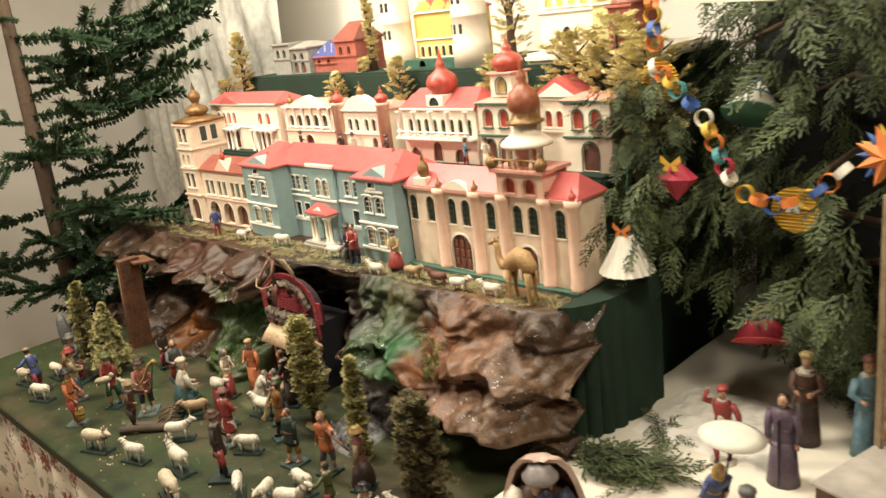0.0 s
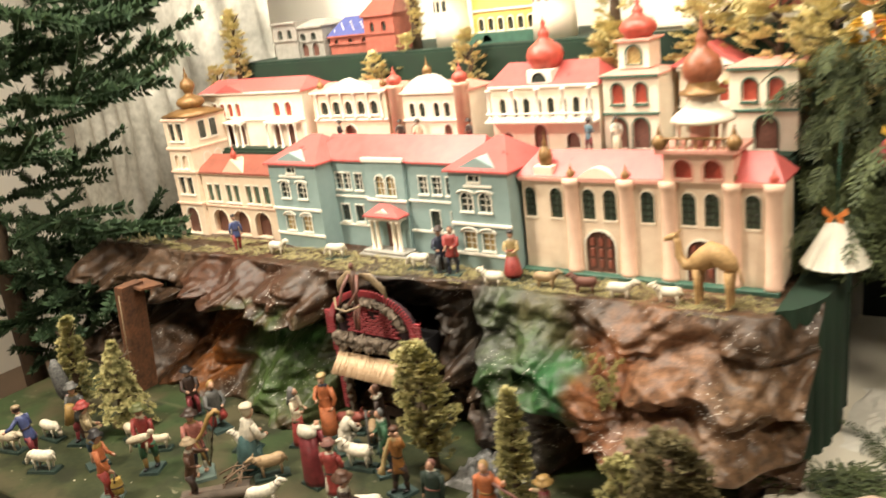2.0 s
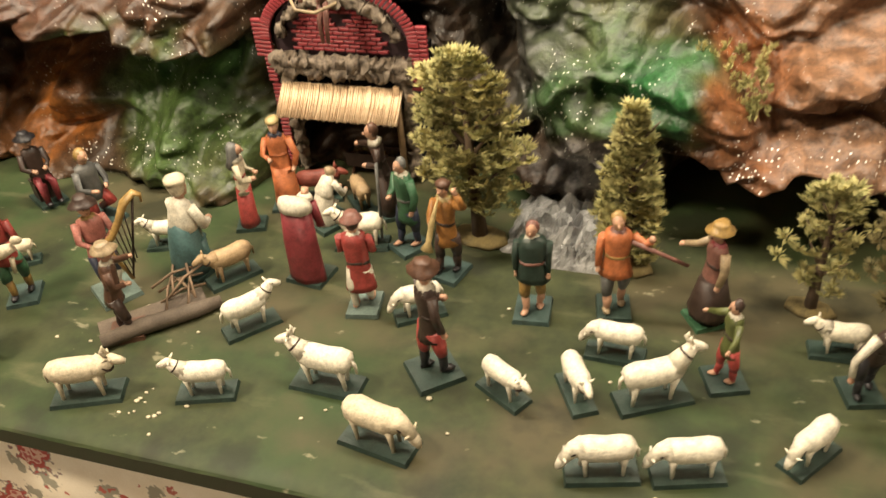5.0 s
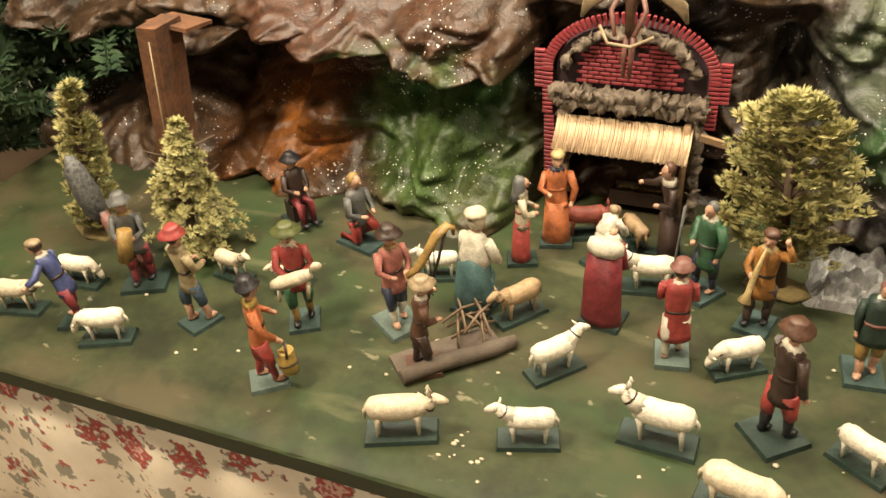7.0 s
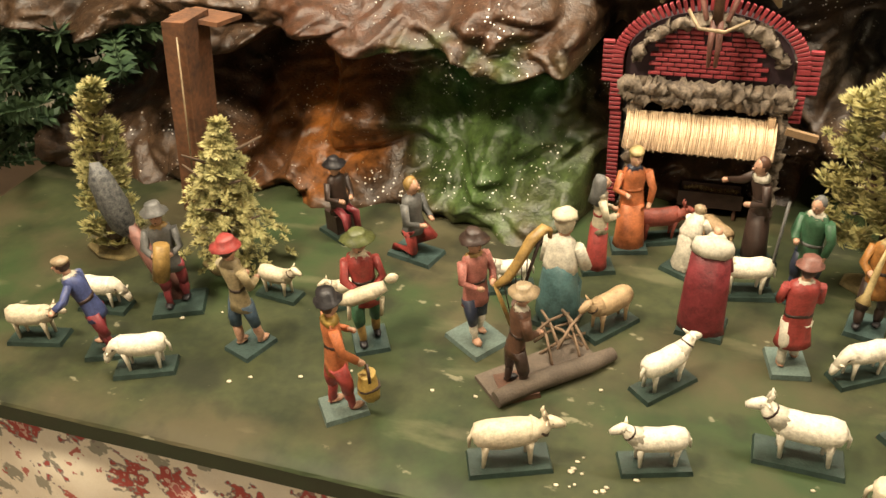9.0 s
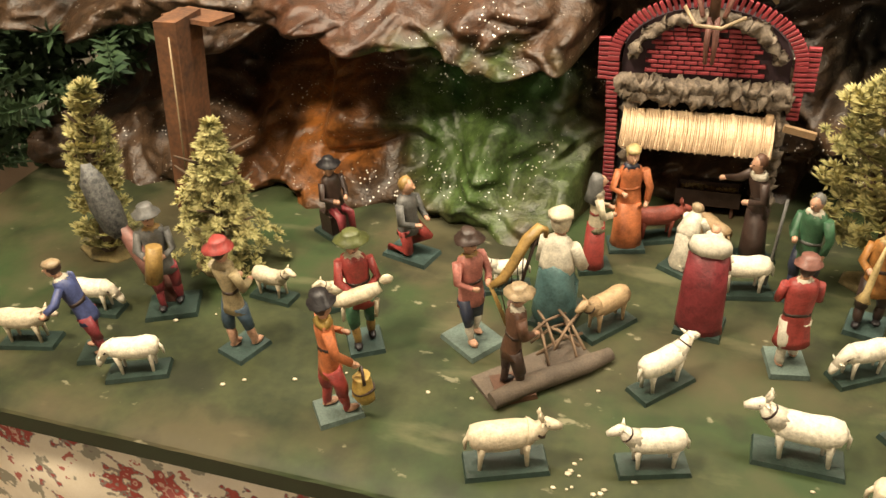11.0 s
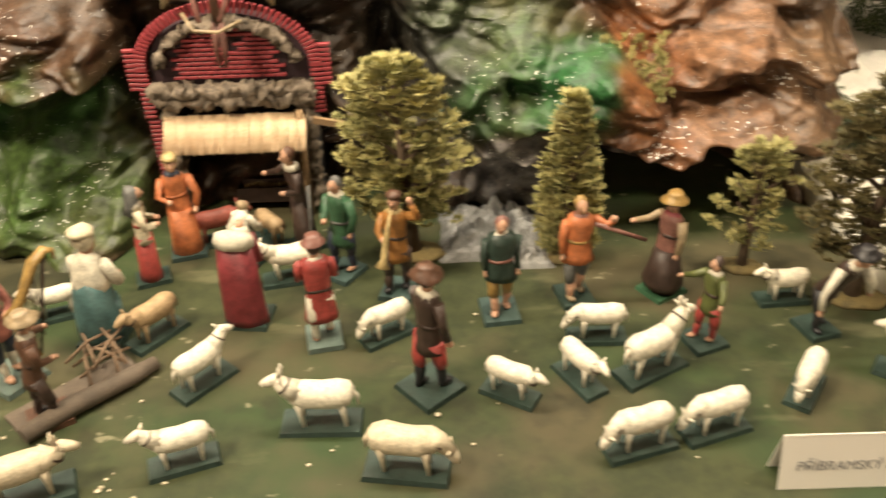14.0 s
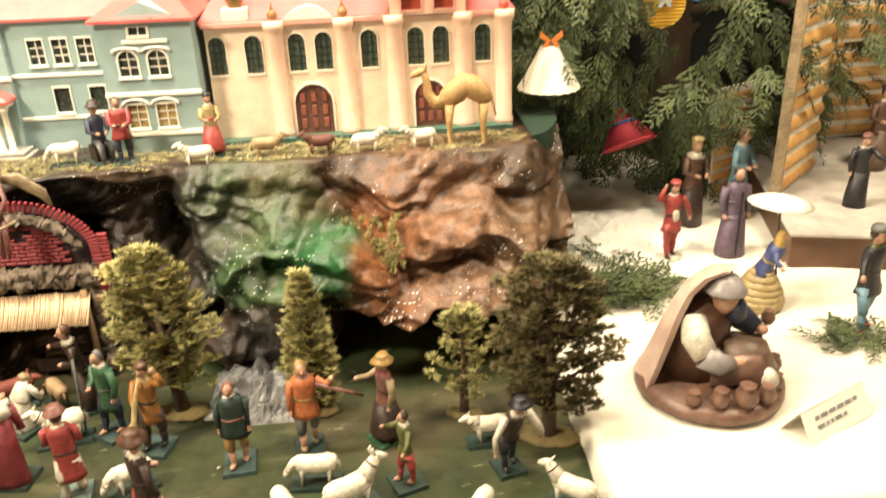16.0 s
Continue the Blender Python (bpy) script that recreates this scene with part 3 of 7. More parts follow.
def column(parent, x, y, z0, z1, r, material, name="column"):
    bm = bmesh.new()
    h = z1 - z0
    lathe(bm, [(r * 1.5, 0), (r * 1.5, h * 0.05), (r, h * 0.08), (r * 0.9, h * 0.9), (r * 1.5, h * 0.94), (r * 1.5, h)], 8, 0, (x, y, z0))
    return part(name, bm, material, parent)


def blue_house():
    t = thing("town_hall", pose(-2.572, 1.466, LEDGE - 0.010, 0, 0, -1.7), "blue-grey model town hall with red hipped roof and white trim", "model house")
    W, H = 0.86, 0.262
    wl, wr = (0.025, 0.220), (0.685, 0.857)
    for x0, x1 in (wl, wr):
        c, q = (x0 + x1) / 2 - (0.002 if x0 < 0.5 else 0.010), 0.035 if x0 < 0.5 else 0.027
        holes = [(c + s * q - 0.017, c + s * q + 0.017, a, b, False) for s in (-1, 1) for a, b in ((0.062, 0.106), (0.160, 0.206))]
        holes.append((c - 0.016, c + 0.016, 0.234, 0.248, False))
        block(t, x0, x1, 0, 0.19, 0, H, holes, bluepaint)
        for h in holes[:4]:
            window(t, *h[:4], h[2] > 0.1, white, litpane if h[2] < 0.1 else dark, (1, 2))
        window(t, *holes[4][:4], False, white, dark, (1, 0))
        for z in (0.122, 0.046):
            bar(t, "string_course", x0 - 0.003, x1 + 0.003, -0.005, 0.0005, z, z + 0.008, white)
        bar(t, "cornice", x0 + 0.045, x1 - 0.045, -0.005, 0.0005, 0.219, 0.226, white)
    # middle range set back, with a shallow centre bay
    y = 0.068
    xs = [(0.229, 0.255), (0.259, 0.285), (0.303, 0.329), (0.533, 0.561), (0.578, 0.606), (0.624, 0.652)]
    low = [(0.236, 0.266), (0.290, 0.320), (0.562, 0.592), (0.630, 0.660)]
    holes = [(a, b, 0.176, 0.222, False) for a, b in xs] + [(a, b, 0.082, 0.130, False) for a, b in low]
    block(t, wl[1], wr[0], y, 0.12, 0, H, holes, bluepaint)
    for h in holes:
        window(t, *h[:4], False, white, dark, (0, 0) if h[2] < 0.1 else (1, 2), y)
    for x0, x1 in ((wl[1], 0.357), (0.491, wr[0])):
        for z in (0.152, 0.068):
            bar(t, "string_course", x0, x1, y - 0.004, y + 0.0005, z, z + 0.007, white)
    holes = [(a, b, 0.168, 0.222, True) for a, b in ((0.391, 0.420), (0.430, 0.459))]
    block(t, 0.357, 0.491, y - 0.012, 0.02, 0, H + 0.008, holes, bluepaint)
    for h in holes:
        window(t, *h[:4], True, white, litpane, (1, 2), y - 0.012)
    bar(t, "string_course", 0.353, 0.495, y - 0.017, y - 0.0115, 0.150, 0.158, white)
    bar(t, "cornice", 0.350, 0.498, y - 0.018, y - 0.0115, H - 0.002, H + 0.010, white)
    for x0, x1 in (wl, wr):
        c, q = (x0 + x1) / 2 - (0.002 if x0 < 0.5 else 0.010), 0.035 if x0 < 0.5 else 0.027
        for e in (-1, 1):
            for z, rise in ((0.109, 0.012), (0.208, 0.008)):
                bm = bmesh.new()
                tube(bm, [(c + e * q + 0.025 * math.cos(a), -0.003, z - 0.004 + rise * math.sin(a)) for a in (math.pi * k / 8 for k in range(9))], 0.0026, 6)
                part("hood_moulding", bm, white, t)
    # porch
    p = bar(t, "porch", 0.372, 0.488, y - 0.05, y - 0.0125, 0.106, 0.116, white)
    gable(p, 0.378, 0.482, y - 0.05, 0.038, 0.116, 0.022, white)
    hip_roof(p, 0.372, 0.488, y - 0.05, y - 0.015, 0.120, 0.030, 0.045, redroof, 0.006, name="porch_roof")
    for x in (0.382, 0.401, 0.459, 0.478):
        column(p, x, y - 0.042, 0.020, 0.106, 0.006, pale)
    bar(t, "door", 0.412, 0.448, y - 0.0155, y - 0.0125, 0.022, 0.098, browndoor)
    for k in range(3):
        bar(t, "step", 0.355 - 0.008 * k, 0.505 + 0.008 * k, y - 0.064 - 0.008 * k, y - 0.0125, 0.016 - 0.0075 * k, 0.0225 - 0.0075 * k, greystone)
    # roof: long range and two wings with clipped gables
    hip_roof(t, wl[1] - 0.05, wr[0] + 0.05, y, y + 0.12, H, 0.060, 0.02, redroof, 0.008)
    for x0, x1 in (wl, wr):
        gable(t, x0 + 0.02, x1 - 0.02, 0.0005, 0.06, H, 0.030, bluepaint, "gable_wall", False)
        hip_roof(t, x0, x1, 0.0, 0.19, H, 0.062, 0.085, redroof, 0.010, ridge=0.62)


def church():
    t = thing("church", pose(-1.702, 1.482, LEDGE + 0.006, 0, 0, 0.6), "pink and cream model church with red roof and gilded tower", "model church")
    W, H, q = 0.58, 0.221, 0.0160
    wx = [0.020, 0.088, 0.169, 0.220, 0.307, 0.397, 0.446, 0.528]
    holes = [(x - q, x + q, 0.128, 0.200, True) for x in wx] + [(0.155, 0.228, 0.002, 0.102, True), (0.391, 0.452, 0.002, 0.096, True)]
    block(t, 0, W, 0, 0.11, 0, H, holes, cream)
    for h in holes[:8]:
        window(t, *h[:4], True, pale, greenpane, (2, 4), rim=0.003, sill=False, bar_mat=dark)
    for h in holes[8:]:
        w = window(t, *h[:4], True, white, browndoor, (1, 0), rim=0.004, sill=False, bar_mat=browndoor)
        for k in range(3):
            for n in range(3):
                x, z = h[0] + (h[1] - h[0]) * (n + 0.7) / 3.4, 0.014 + 0.026 * k
                bar(w, "door_panel", x - 0.005, x + 0.005, 0.0015, 0.0040, z, z + 0.019, brownroof)
    for x in (0.130, 0.261, 0.356, 0.488, 0.569):
        bm = bmesh.new()
        lathe(bm, [(0.019, 0), (0.019, 0.012), (0.0165, 0.016), (0.0155, H - 0.022), (0.019, H - 0.012), (0.021, H - 0.008), (0.021, H + 0.005)], 14, 0, (x, -0.002, 0))
        col = part("column", bm, peach, t)
        onion(col, "finial", x, -0.002, H + 0.005, 0.010, 0.038, redball if x > 0.56 else gold)
    bar(t, "plinth", -0.004, W + 0.004, -0.024, 0.0, -0.010, 0.004, greenbase)
    for x0, x1 in ((-0.004, 0.112), (0.149, 0.243), (0.279, 0.340), (0.506, W + 0.006)):
        bar(t, "cornice", x0, x1, -0.010, 0.001, H - 0.004, H + 0.006, pinktrim)
    gable(t, 0.149, 0.243, -0.010, 0.02, H + 0.006, 0.024, pale, "pediment", True)
    hip_roof(t, 0, W, 0.0, 0.11, H + 0.008, 0.050, 0.035, redroof, 0.008)
    bar(t, "finial_base", 0.038, 0.086, -0.006, 0.03, H + 0.006, H + 0.030, pale)
    onion(t, "corner_lantern", 0.062, 0.012, H + 0.030, 0.017, 0.085, gold)
    # tower
    x0, x1 = 0.350, 0.494
    holes = [(0.372, 0.410, H + 0.012, H + 0.052, True), (0.434, 0.472, H + 0.012, H + 0.052, True)]
    tow = block(t, x0, x1, -0.014, 0.10, H + 0.004, H + 0.066, holes, peach, "tower", 0.012)
    for h in holes:
        window(tow, *h[:4], True, pinktrim, redpane, (0, 0), -0.014, 0.012, sill=False)
    bar(tow, "cornice", x0 - 0.012, x1 + 0.012, -0.028, 0.09, H + 0.066, H + 0.076, pinktrim)
    for k in range(9):
        column(tow, x0 - 0.004 + (x1 - x0 + 0.008) * k / 8, -0.022, H + 0.076, H + 0.096, 0.0028, gold, "baluster")
    bar(tow, "rail", x0 - 0.01, x1 + 0.01, -0.026, -0.017, H + 0.096, H + 0.100, gold)
    for x in (x0 - 0.004, x1 + 0.004):
        onion(tow, "urn", x, -0.02, H + 0.076, 0.016, 0.058, gold)
    for x in (0.376, 0.400, 0.446, 0.470):
        column(tow, x, 0.012, H + 0.076, H + 0.125, 0.006, pale)
    bm = bmesh.new()
    lathe(bm, [(0.030, 0), (0.032, 0.05)], 8, 0, (0.423, 0.03, H + 0.076))
    part("lantern", bm, pinktrim, tow)
    bm = bmesh.new()
    lathe(bm, [(0.062, 0), (0.066, 0.006), (0.058, 0.014), (0.040, 0.028), (0.030, 0.036), (0.030, 0.06)], 12, 0, (0.423, 0.028, H + 0.125))
    part("canopy", bm, pale, tow)
    bm = bmesh.new()
    lathe(bm, [(0.046, 0), (0.048, 0.005), (0.035, 0.010), (0.028, 0.03)], 12, 0, (0.423, 0.028, H + 0.180))
    part("upper_canopy", bm, gold, tow)
    onion(tow, "onion_dome", 0.423, 0.028, H + 0.196, 0.040, 0.15, copper)


def white_house():
    """Plain white gable wall showing in the gap between town hall and church."""
    t = thing("white_gap_house", pose(-1.790, 1.545, LEDGE - 0.004), "narrow plain white model house wedged between bigger ones", "model house")
    bar(t, "wall", 0, 0.13, 0, 0.05, 0, 0.232, pale)
    hip_roof(t, 0, 0.13, 0, 0.05, 0.232, 0.02, 0.03, redroof, 0.004)


def arcade_house():
    t = thing("arcade_house", pose(-2.903, 1.494, LEDGE - 0.002) @ Matrix.Diagonal((1.14, 1.0, 1.03, 1)), "cream model house with arcade of three arches and brown roof", "model house")
    W, H = 0.30, 0.205
    holes = [(x, x + 0.062, 0.008, 0.085, True) for x in (0.022, 0.108, 0.194)]
    holes += [(x, x + 0.021, 0.112, 0.165, False) for x in (0.02, 0.052, 0.098, 0.130, 0.18, 0.212, 0.25)]
    block(t, 0, W, 0, 0.11, 0, H, holes, cream, depth=0.02)
    for h in holes[:3]:
        window(t, *h[:4], True, pale, browndoor, (0, 0), 0, 0.02, sill=False)
    for h in holes[3:]:
        window(t, *h[:4], False, white, greenpane, (0, 0))
    bar(t, "string_course", -0.003, W + 0.003, -0.005, 0.0005, 0.094, 0.101, peach)
    bar(t, "cornice", -0.003, W + 0.003, -0.007, 0.0005, H - 0.008, H, peach)
    hip_roof(t, 0, W, 0, 0.11, H, 0.045, 0.02, brownroof)
    gable(t, 0.10, 0.19, -0.006, 0.05, H, 0.042, peach, "pediment")
    onion(t, "finial", 0.145, 0.01, H + 0.04, 0.009, 0.05, redball)


def left_tower():
    t = thing("clock_tower", pose(-3.02, 1.478, LEDGE - 0.004), "cream model clock tower with gilded onion dome", "model tower")
    W, D, H = 0.115, 0.16, 0.385
    holes = [(0.030, 0.085, 0.01, 0.095, True)]
    for z in (0.140, 0.315):
        holes += [(0.024, 0.050, z, z + 0.055, False), (0.064, 0.090, z, z + 0.055, False)]
    holes += [(0.024, 0.050, 0.225, 0.268, True), (0.064, 0.090, 0.225, 0.268, True)]
    block(t, 0, W, 0, D, 0, H, holes, cream)
    for h in holes:
        window(t, *h[:4], h[4], white, (cream if 0.2 < h[2] < 0.3 else dark) if h[2] > 0.1 else browndoor, (0, 0))
    # the side towards the market has its own windows
    for y0, z0, z1, arch in ((0.045, 0.315, 0.370, False), (0.090, 0.315, 0.370, False), (0.045, 0.225, 0.268, True), (0.090, 0.225, 0.268, True)):
        w = window(t, 0, 0.026, z0, z1, arch, white, cream if arch else dark, (0, 0), 0, -0.0005)
        w.matrix_basis = pose(W, y0, 0, 0, 0, 90)
    for z in (0.105, 0.21, 0.285, H - 0.008):
        bar(t, "string_course", -0.005, W + 0.005, -0.006, D, z, z + 0.008, peach)
    bm = bmesh.new()
    lathe(bm, [(0.098, 0), (0.104, 0.006), (0.070, 0.016), (0.045, 0.024)], 4, 0, (0, 0, 0))
    r = part("roof_step", bm, gold, t)
    r.matrix_basis = pose(W / 2, D / 2, H, 0, 0, 45)
    onion(t, "onion_dome", W / 2, D / 2, H + 0.022, 0.046, 0.085, gold)
    onion(t, "lantern_dome", W / 2, D / 2, H + 0.075, 0.024, 0.085, gold)


def terrace_house(name, x, w, h, paint, trim, roofm, rise, upper, label, doors=(), pane=None, pediment=0.0, curved=False, y=1.65, z=TERRACE, depth=0.13, up=(0.55, 0.80), arched=True, category="model house"):
    """One house of the middle row: upper windows, doors below, string courses and a roof."""
    t = thing(name, pose(x, y, z), label, category)
    holes = [(a * w, b * w, up[0] * h, up[1] * h, arched) for a, b in upper]
    holes += [(a * w, b * w, 0.003, c * h, True) for a, b, c in doors]
    block(t, 0, w, 0, depth, 0, h, holes, paint)
    for q in holes[:len(upper)]:
        window(t, *q[:4], arched, trim, pane or dark, (0, 0), rim=0.003)
    for q in holes[len(upper):]:
        window(t, *q[:4], True, trim, browndoor, (0, 0), rim=0.003, sill=False)
    bar(t, "string_course", -0.002, w + 0.002, -0.005, 0.0005, 0.47 * h, 0.47 * h + 0.006, trim)
    bar(t, "cornice", -0.004, w + 0.004, -0.008, 0.0005, h - 0.007, h, trim)
    if roofm:
        hip_roof(t, 0, w, 0, depth, h, rise, min(0.03, w / 4), roofm, 0.007)
    if pediment:
        gable(t, 0.15 * w, 0.85 * w, -0.008, 0.03, h, pediment, trim, curved=curved)
    return t


def middle_row():
    # corner house with two projecting bays and loggias
    t = terrace_house("loggia_house", -3.02, 0.47, 0.175, pale, white, redroof, 0.035, [(0.10, 0.15), (0.18, 0.23), (0.26, 0.31), (0.34, 0.39), (0.72, 0.78), (0.83, 0.89)],
                      "pale model house with red roof and open loggias", [(0.20, 0.28, 0.40), (0.32, 0.40, 0.40), (0.70, 0.77, 0.40), (0.82, 0.89, 0.40)], redpane)
    for x0, x1 in ((0.06, 0.20), (0.31, 0.45)):
        bar(t, "balcony", x0, x1, -0.03, 0.0, 0.075, 0.083, white)
        for k in range(5):
            column(t, x0 + 0.006 + (x1 - x0 - 0.012) * k / 4, -0.024, 0.0, 0.075, 0.004, white)
    gable(t, 0.08, 0.22, -0.01, 0.05, 0.175, 0.026, redroof)
    t = terrace_house("schoolhouse", -2.505, 0.285, 0.165, cream, white, pinktrim, 0.02, [(0.10 + 0.17 * k, 0.20 + 0.17 * k) for k in range(5)],
                      "cream model schoolhouse with five windows and pediment", [(0.40, 0.56, 0.40)], dark, 0.035, up=(0.58, 0.82))
    for k in range(6):
        column(t, 0.0175 + 0.05 * k, -0.004, 0.085, 0.158, 0.0032, white, "pilaster")
    for x in (0.02, 0.265):
        onion(t, "finial", x, 0.02, 0.17, 0.011, 0.04, gold)
    t = terrace_house("gabled_church", -2.195, 0.245, 0.155, pale, white, pinktrim, 0.02, [(0.22, 0.30), (0.36, 0.44), (0.56, 0.64), (0.70, 0.78)],
                      "white model chapel with curved gable and red turrets", [(0.22, 0.34, 0.42), (0.68, 0.78, 0.42)], dark, 0.045, True)
    for x in (0.012, 0.233):
        bm = bmesh.new()
        lathe(bm, [(0.02, 0), (0.02, 0.165), (0.024, 0.168), (0.024, 0.176)], 10, 0, (x, 0.0, 0.0))
        tw = part("turret", bm, peach, t)
        onion(tw, "turret_cap", x, 0.0, 0.176, 0.022, 0.055, redball)
    onion(t, "finial", 0.122, 0.01, 0.195, 0.013, 0.055, gold)
    # balcony house
    t = terrace_house("balcony_house", -1.872, 0.30, 0.160, pale, white, redroof, 0.050, [(0.08 + 0.115 * k, 0.145 + 0.115 * k) for k in range(8)],
                      "white model mansion with colonnaded balcony and red roof", [(0.08, 0.20, 0.26), (0.40, 0.52, 0.38), (0.70, 0.82, 0.26)], dark, up=(0.50, 0.80))
    bar(t, "balcony", -0.004, 0.304, -0.035, 0.0, 0.070, 0.077, white)
    for k in range(5):
        column(t, 0.01 + 0.07 * k, -0.028, 0.077, 0.155, 0.005, white)
    for k in range(20):
        column(t, 0.008 + 0.0149 * k, -0.031, 0.077, 0.092, 0.002, white, "baluster")
    bar(t, "rail", 0.0, 0.30, -0.034, -0.028, 0.092, 0.096, white)
    bar(t, "dormer", 0.11, 0.18, 0.0, 0.06, 0.160, 0.196, white)
    window(t, 0.125, 0.165, 0.166, 0.190, True, white, dark, (0, 0), -0.001, 0.0005, sill=False)
    onion(t, "red_dome", 0.145, 0.04, 0.196, 0.047, 0.135, redball)
    # tower house
    t = terrace_house("tower_house", -1.560, 0.135, 0.175, pale, greenbase, pinktrim, 0.012, [(0.16, 0.38), (0.58, 0.80)],
                      "white model tower house with green trim and red dome", [(0.14, 0.42, 0.42), (0.52, 0.82, 0.42)], redpane, up=(0.62, 0.88))
    block(t, 0.03, 0.105, 0.03, 0.07, 0.185, 0.245, [(0.05, 0.085, 0.195, 0.235, True)], pale, "lantern")
    window(t, 0.05, 0.085, 0.195, 0.235, True, greenbase, litpane, (0, 0), 0.03, sill=False)
    bar(t, "cornice", 0.022, 0.113, 0.022, 0.108, 0.245, 0.251, pinktrim)
    onion(t, "red_dome", 0.0675, 0.065, 0.251, 0.044, 0.10, redball)
    t = terrace_house("temple_house", -1.405, 0.13, 0.175, pale, white, None, 0, [(0.12, 0.30), (0.40, 0.58), (0.70, 0.88)],
                      "white model temple with red edged pediment", (), redpane, 0, y=1.73, depth=0.08)
    gable(t, -0.02, 0.15, -0.01, 0.09, 0.178, 0.050, redroof, "roof")
    gable(t, 0.0, 0.13, -0.014, 0.01, 0.178, 0.036, white)
    t = terrace_house("corner_house", -1.268, 0.14, 0.180, pale, greenbase, pinktrim, 0.012, [(0.20, 0.42), (0.58, 0.80)],
                      "white model house with green trim and red windows", [(0.38, 0.72, 0.42)], redpane, up=(0.60, 0.86))


def round_tower(x, y, r, h):
    t = thing("castle_tower", pose(x, y, CASTLE), "tall round white model castle tower with small windows", "model tower", "castle towers")
    bm = bmesh.new()
    lathe(bm, [(r * 1.06, 0), (r * 1.04, 0.07), (r, 0.075), (r * 0.98, 0.15), (r * 1.02, 0.152), (r * 0.98, 0.158), (r * 0.95, h), (r * 1.1, h), (r * 1.1, h + 0.02)], 20)
    part("shaft", bm, pale, t)
    for z in (0.10, 0.19):
        for k in range(3):
            a = -math.pi / 2 + (k - 1) * 0.45 - 0.25
            w = bar(t, "window", -0.006, 0.006, -0.001, 0.002, z, z + 0.03, dark)
            w.matrix_basis = pose(r * 0.99 * math.cos(a), r * 0.99 * math.sin(a), 0, 0, 0, math.degrees(a) + 90)


def top_row():
    round_tower(-2.16, 1.93, 0.05, 0.42)
    round_tower(-1.82, 1.93, 0.058, 0.42)
    t = terrace_house("castle_hall", -2.105, 0.23, 0.175, yellowwall, white, redroof, 0.03, [(0.08 + 0.145 * k, 0.16 + 0.145 * k) for k in range(6)],
                      "yellow model castle hall with red stepped gables", (), dark, y=1.96, z=CASTLE + 0.004, up=(0.16, 0.36), category="model castle")
    for k in range(3):
        gable(t, 0.01 + 0.072 * k, 0.075 + 0.072 * k, -0.006, 0.04, 0.173, 0.035, yellowwall, "gable_wall")
        gable(t, 0.006 + 0.072 * k, 0.079 + 0.072 * k, 0.03, 0.03, 0.173, 0.045, redroof, "gable_roof")
    t = thing("castle_terrace", pose(-2.12, 1.90, CASTLE), "pale green model castle terrace wall", "model wall")
    block(t, 0, 0.26, 0, 0.05, 0, 0.028, [(0.08, 0.11, 0.004, 0.024, True)], greenbase)
    # grey ruin and the low coloured houses
    t = terrace_house("grey_ruin", -2.89, 0.11, 0.12, greystone, greystone, None, 0, [(0.2, 0.4), (0.6, 0.8)], "grey stone model ruin tower", (), dark, y=1.90, z=CASTLE)
    t = terrace_house("grey_house", -2.79, 0.12, 0.10, greystone, greystone, greystone, 0.02, [(0.15, 0.35), (0.55, 0.75)], "grey stone model house with arches", [(0.15, 0.4, 0.45), (0.55, 0.8, 0.45)], dark, y=1.91, z=CASTLE)
    t = terrace_house("starry_roof_house", -2.66, 0.20, 0.06, redbrick, redbrick, bluestar, 0.055, [(0.1, 0.2), (0.4, 0.5), (0.7, 0.8)], "red model house with dark blue starred roof", (), dark, y=1.93, z=CASTLE)
    bm = bmesh.new()
    for k in range(14):
        x, s = 0.02 + 0.012 * k, 0.25 + 0.5 * ((k * 5) % 7) / 7
        ball(bm, (x, -0.007 + s * 0.072 - 0.002, 0.06 + s * 0.055 + 0.001), 0.004, 0.003, 0.004, 0, 5, 3)
    part("roof_stars", bm, white, t)
    t = terrace_house("red_house", -2.47, 0.12, 0.115, redbrick, redbrick, brownroof, 0.06, [(0.2, 0.35), (0.6, 0.75)], "red brick model house with steep brown roof", (), dark, y=1.89, z=CASTLE)
    # pilgrimage church at the end of the terrace
    t = terrace_house("pilgrim_church", -1.52, 0.20, 0.22, pale, white, brownroof, 0.06, [(0.12 + 0.2 * k, 0.24 + 0.2 * k) for k in range(4)], "white model pilgrimage church with brown roof", [(0.4, 0.55, 0.3)], yellowwall, y=1.90, z=CASTLE + 0.03)
    t = terrace_house("yellow_house", -1.33, 0.07, 0.24, mat("pale_yellow_paint", (0.72, 0.66, 0.30), scale=40), white, brownroof, 0.05, [(0.3, 0.6)], "pale yellow model house", (), yellowwall, y=1.89, z=CASTLE + 0.03)
    t = terrace_house("red_turret_house", -1.262, 0.07, 0.11, redbrick, redbrick, None, 0, [(0.15, 0.3), (0.42, 0.57), (0.7, 0.85)], "small red model turret with pointed roof", (), white, y=1.86, z=CASTLE + 0.03, up=(0.25, 0.7))
    bm = bmesh.new()
    lathe(bm, [(0.052, 0), (0.05, 0.006), (0.02, 0.05), (0, 0.10)], 8, 0, (0.035, 0.05, 0.11))
    part("roof", bm, brownroof, t)
    bm = bmesh.new()
    box(bm, -1.56, -1.10, 1.86, 2.12, CASTLE, CASTLE + 0.03)
    bmesh.ops.bevel(bm, geom=list(bm.edges), offset=0.01, segments=2, affect="EDGES")
    tagged(link("church_rock", bm, linen), "pale plaster mound under the pilgrimage church", "rock")


blue_house()
church()
white_house()
arcade_house()
left_tower()
middle_row()
top_row()

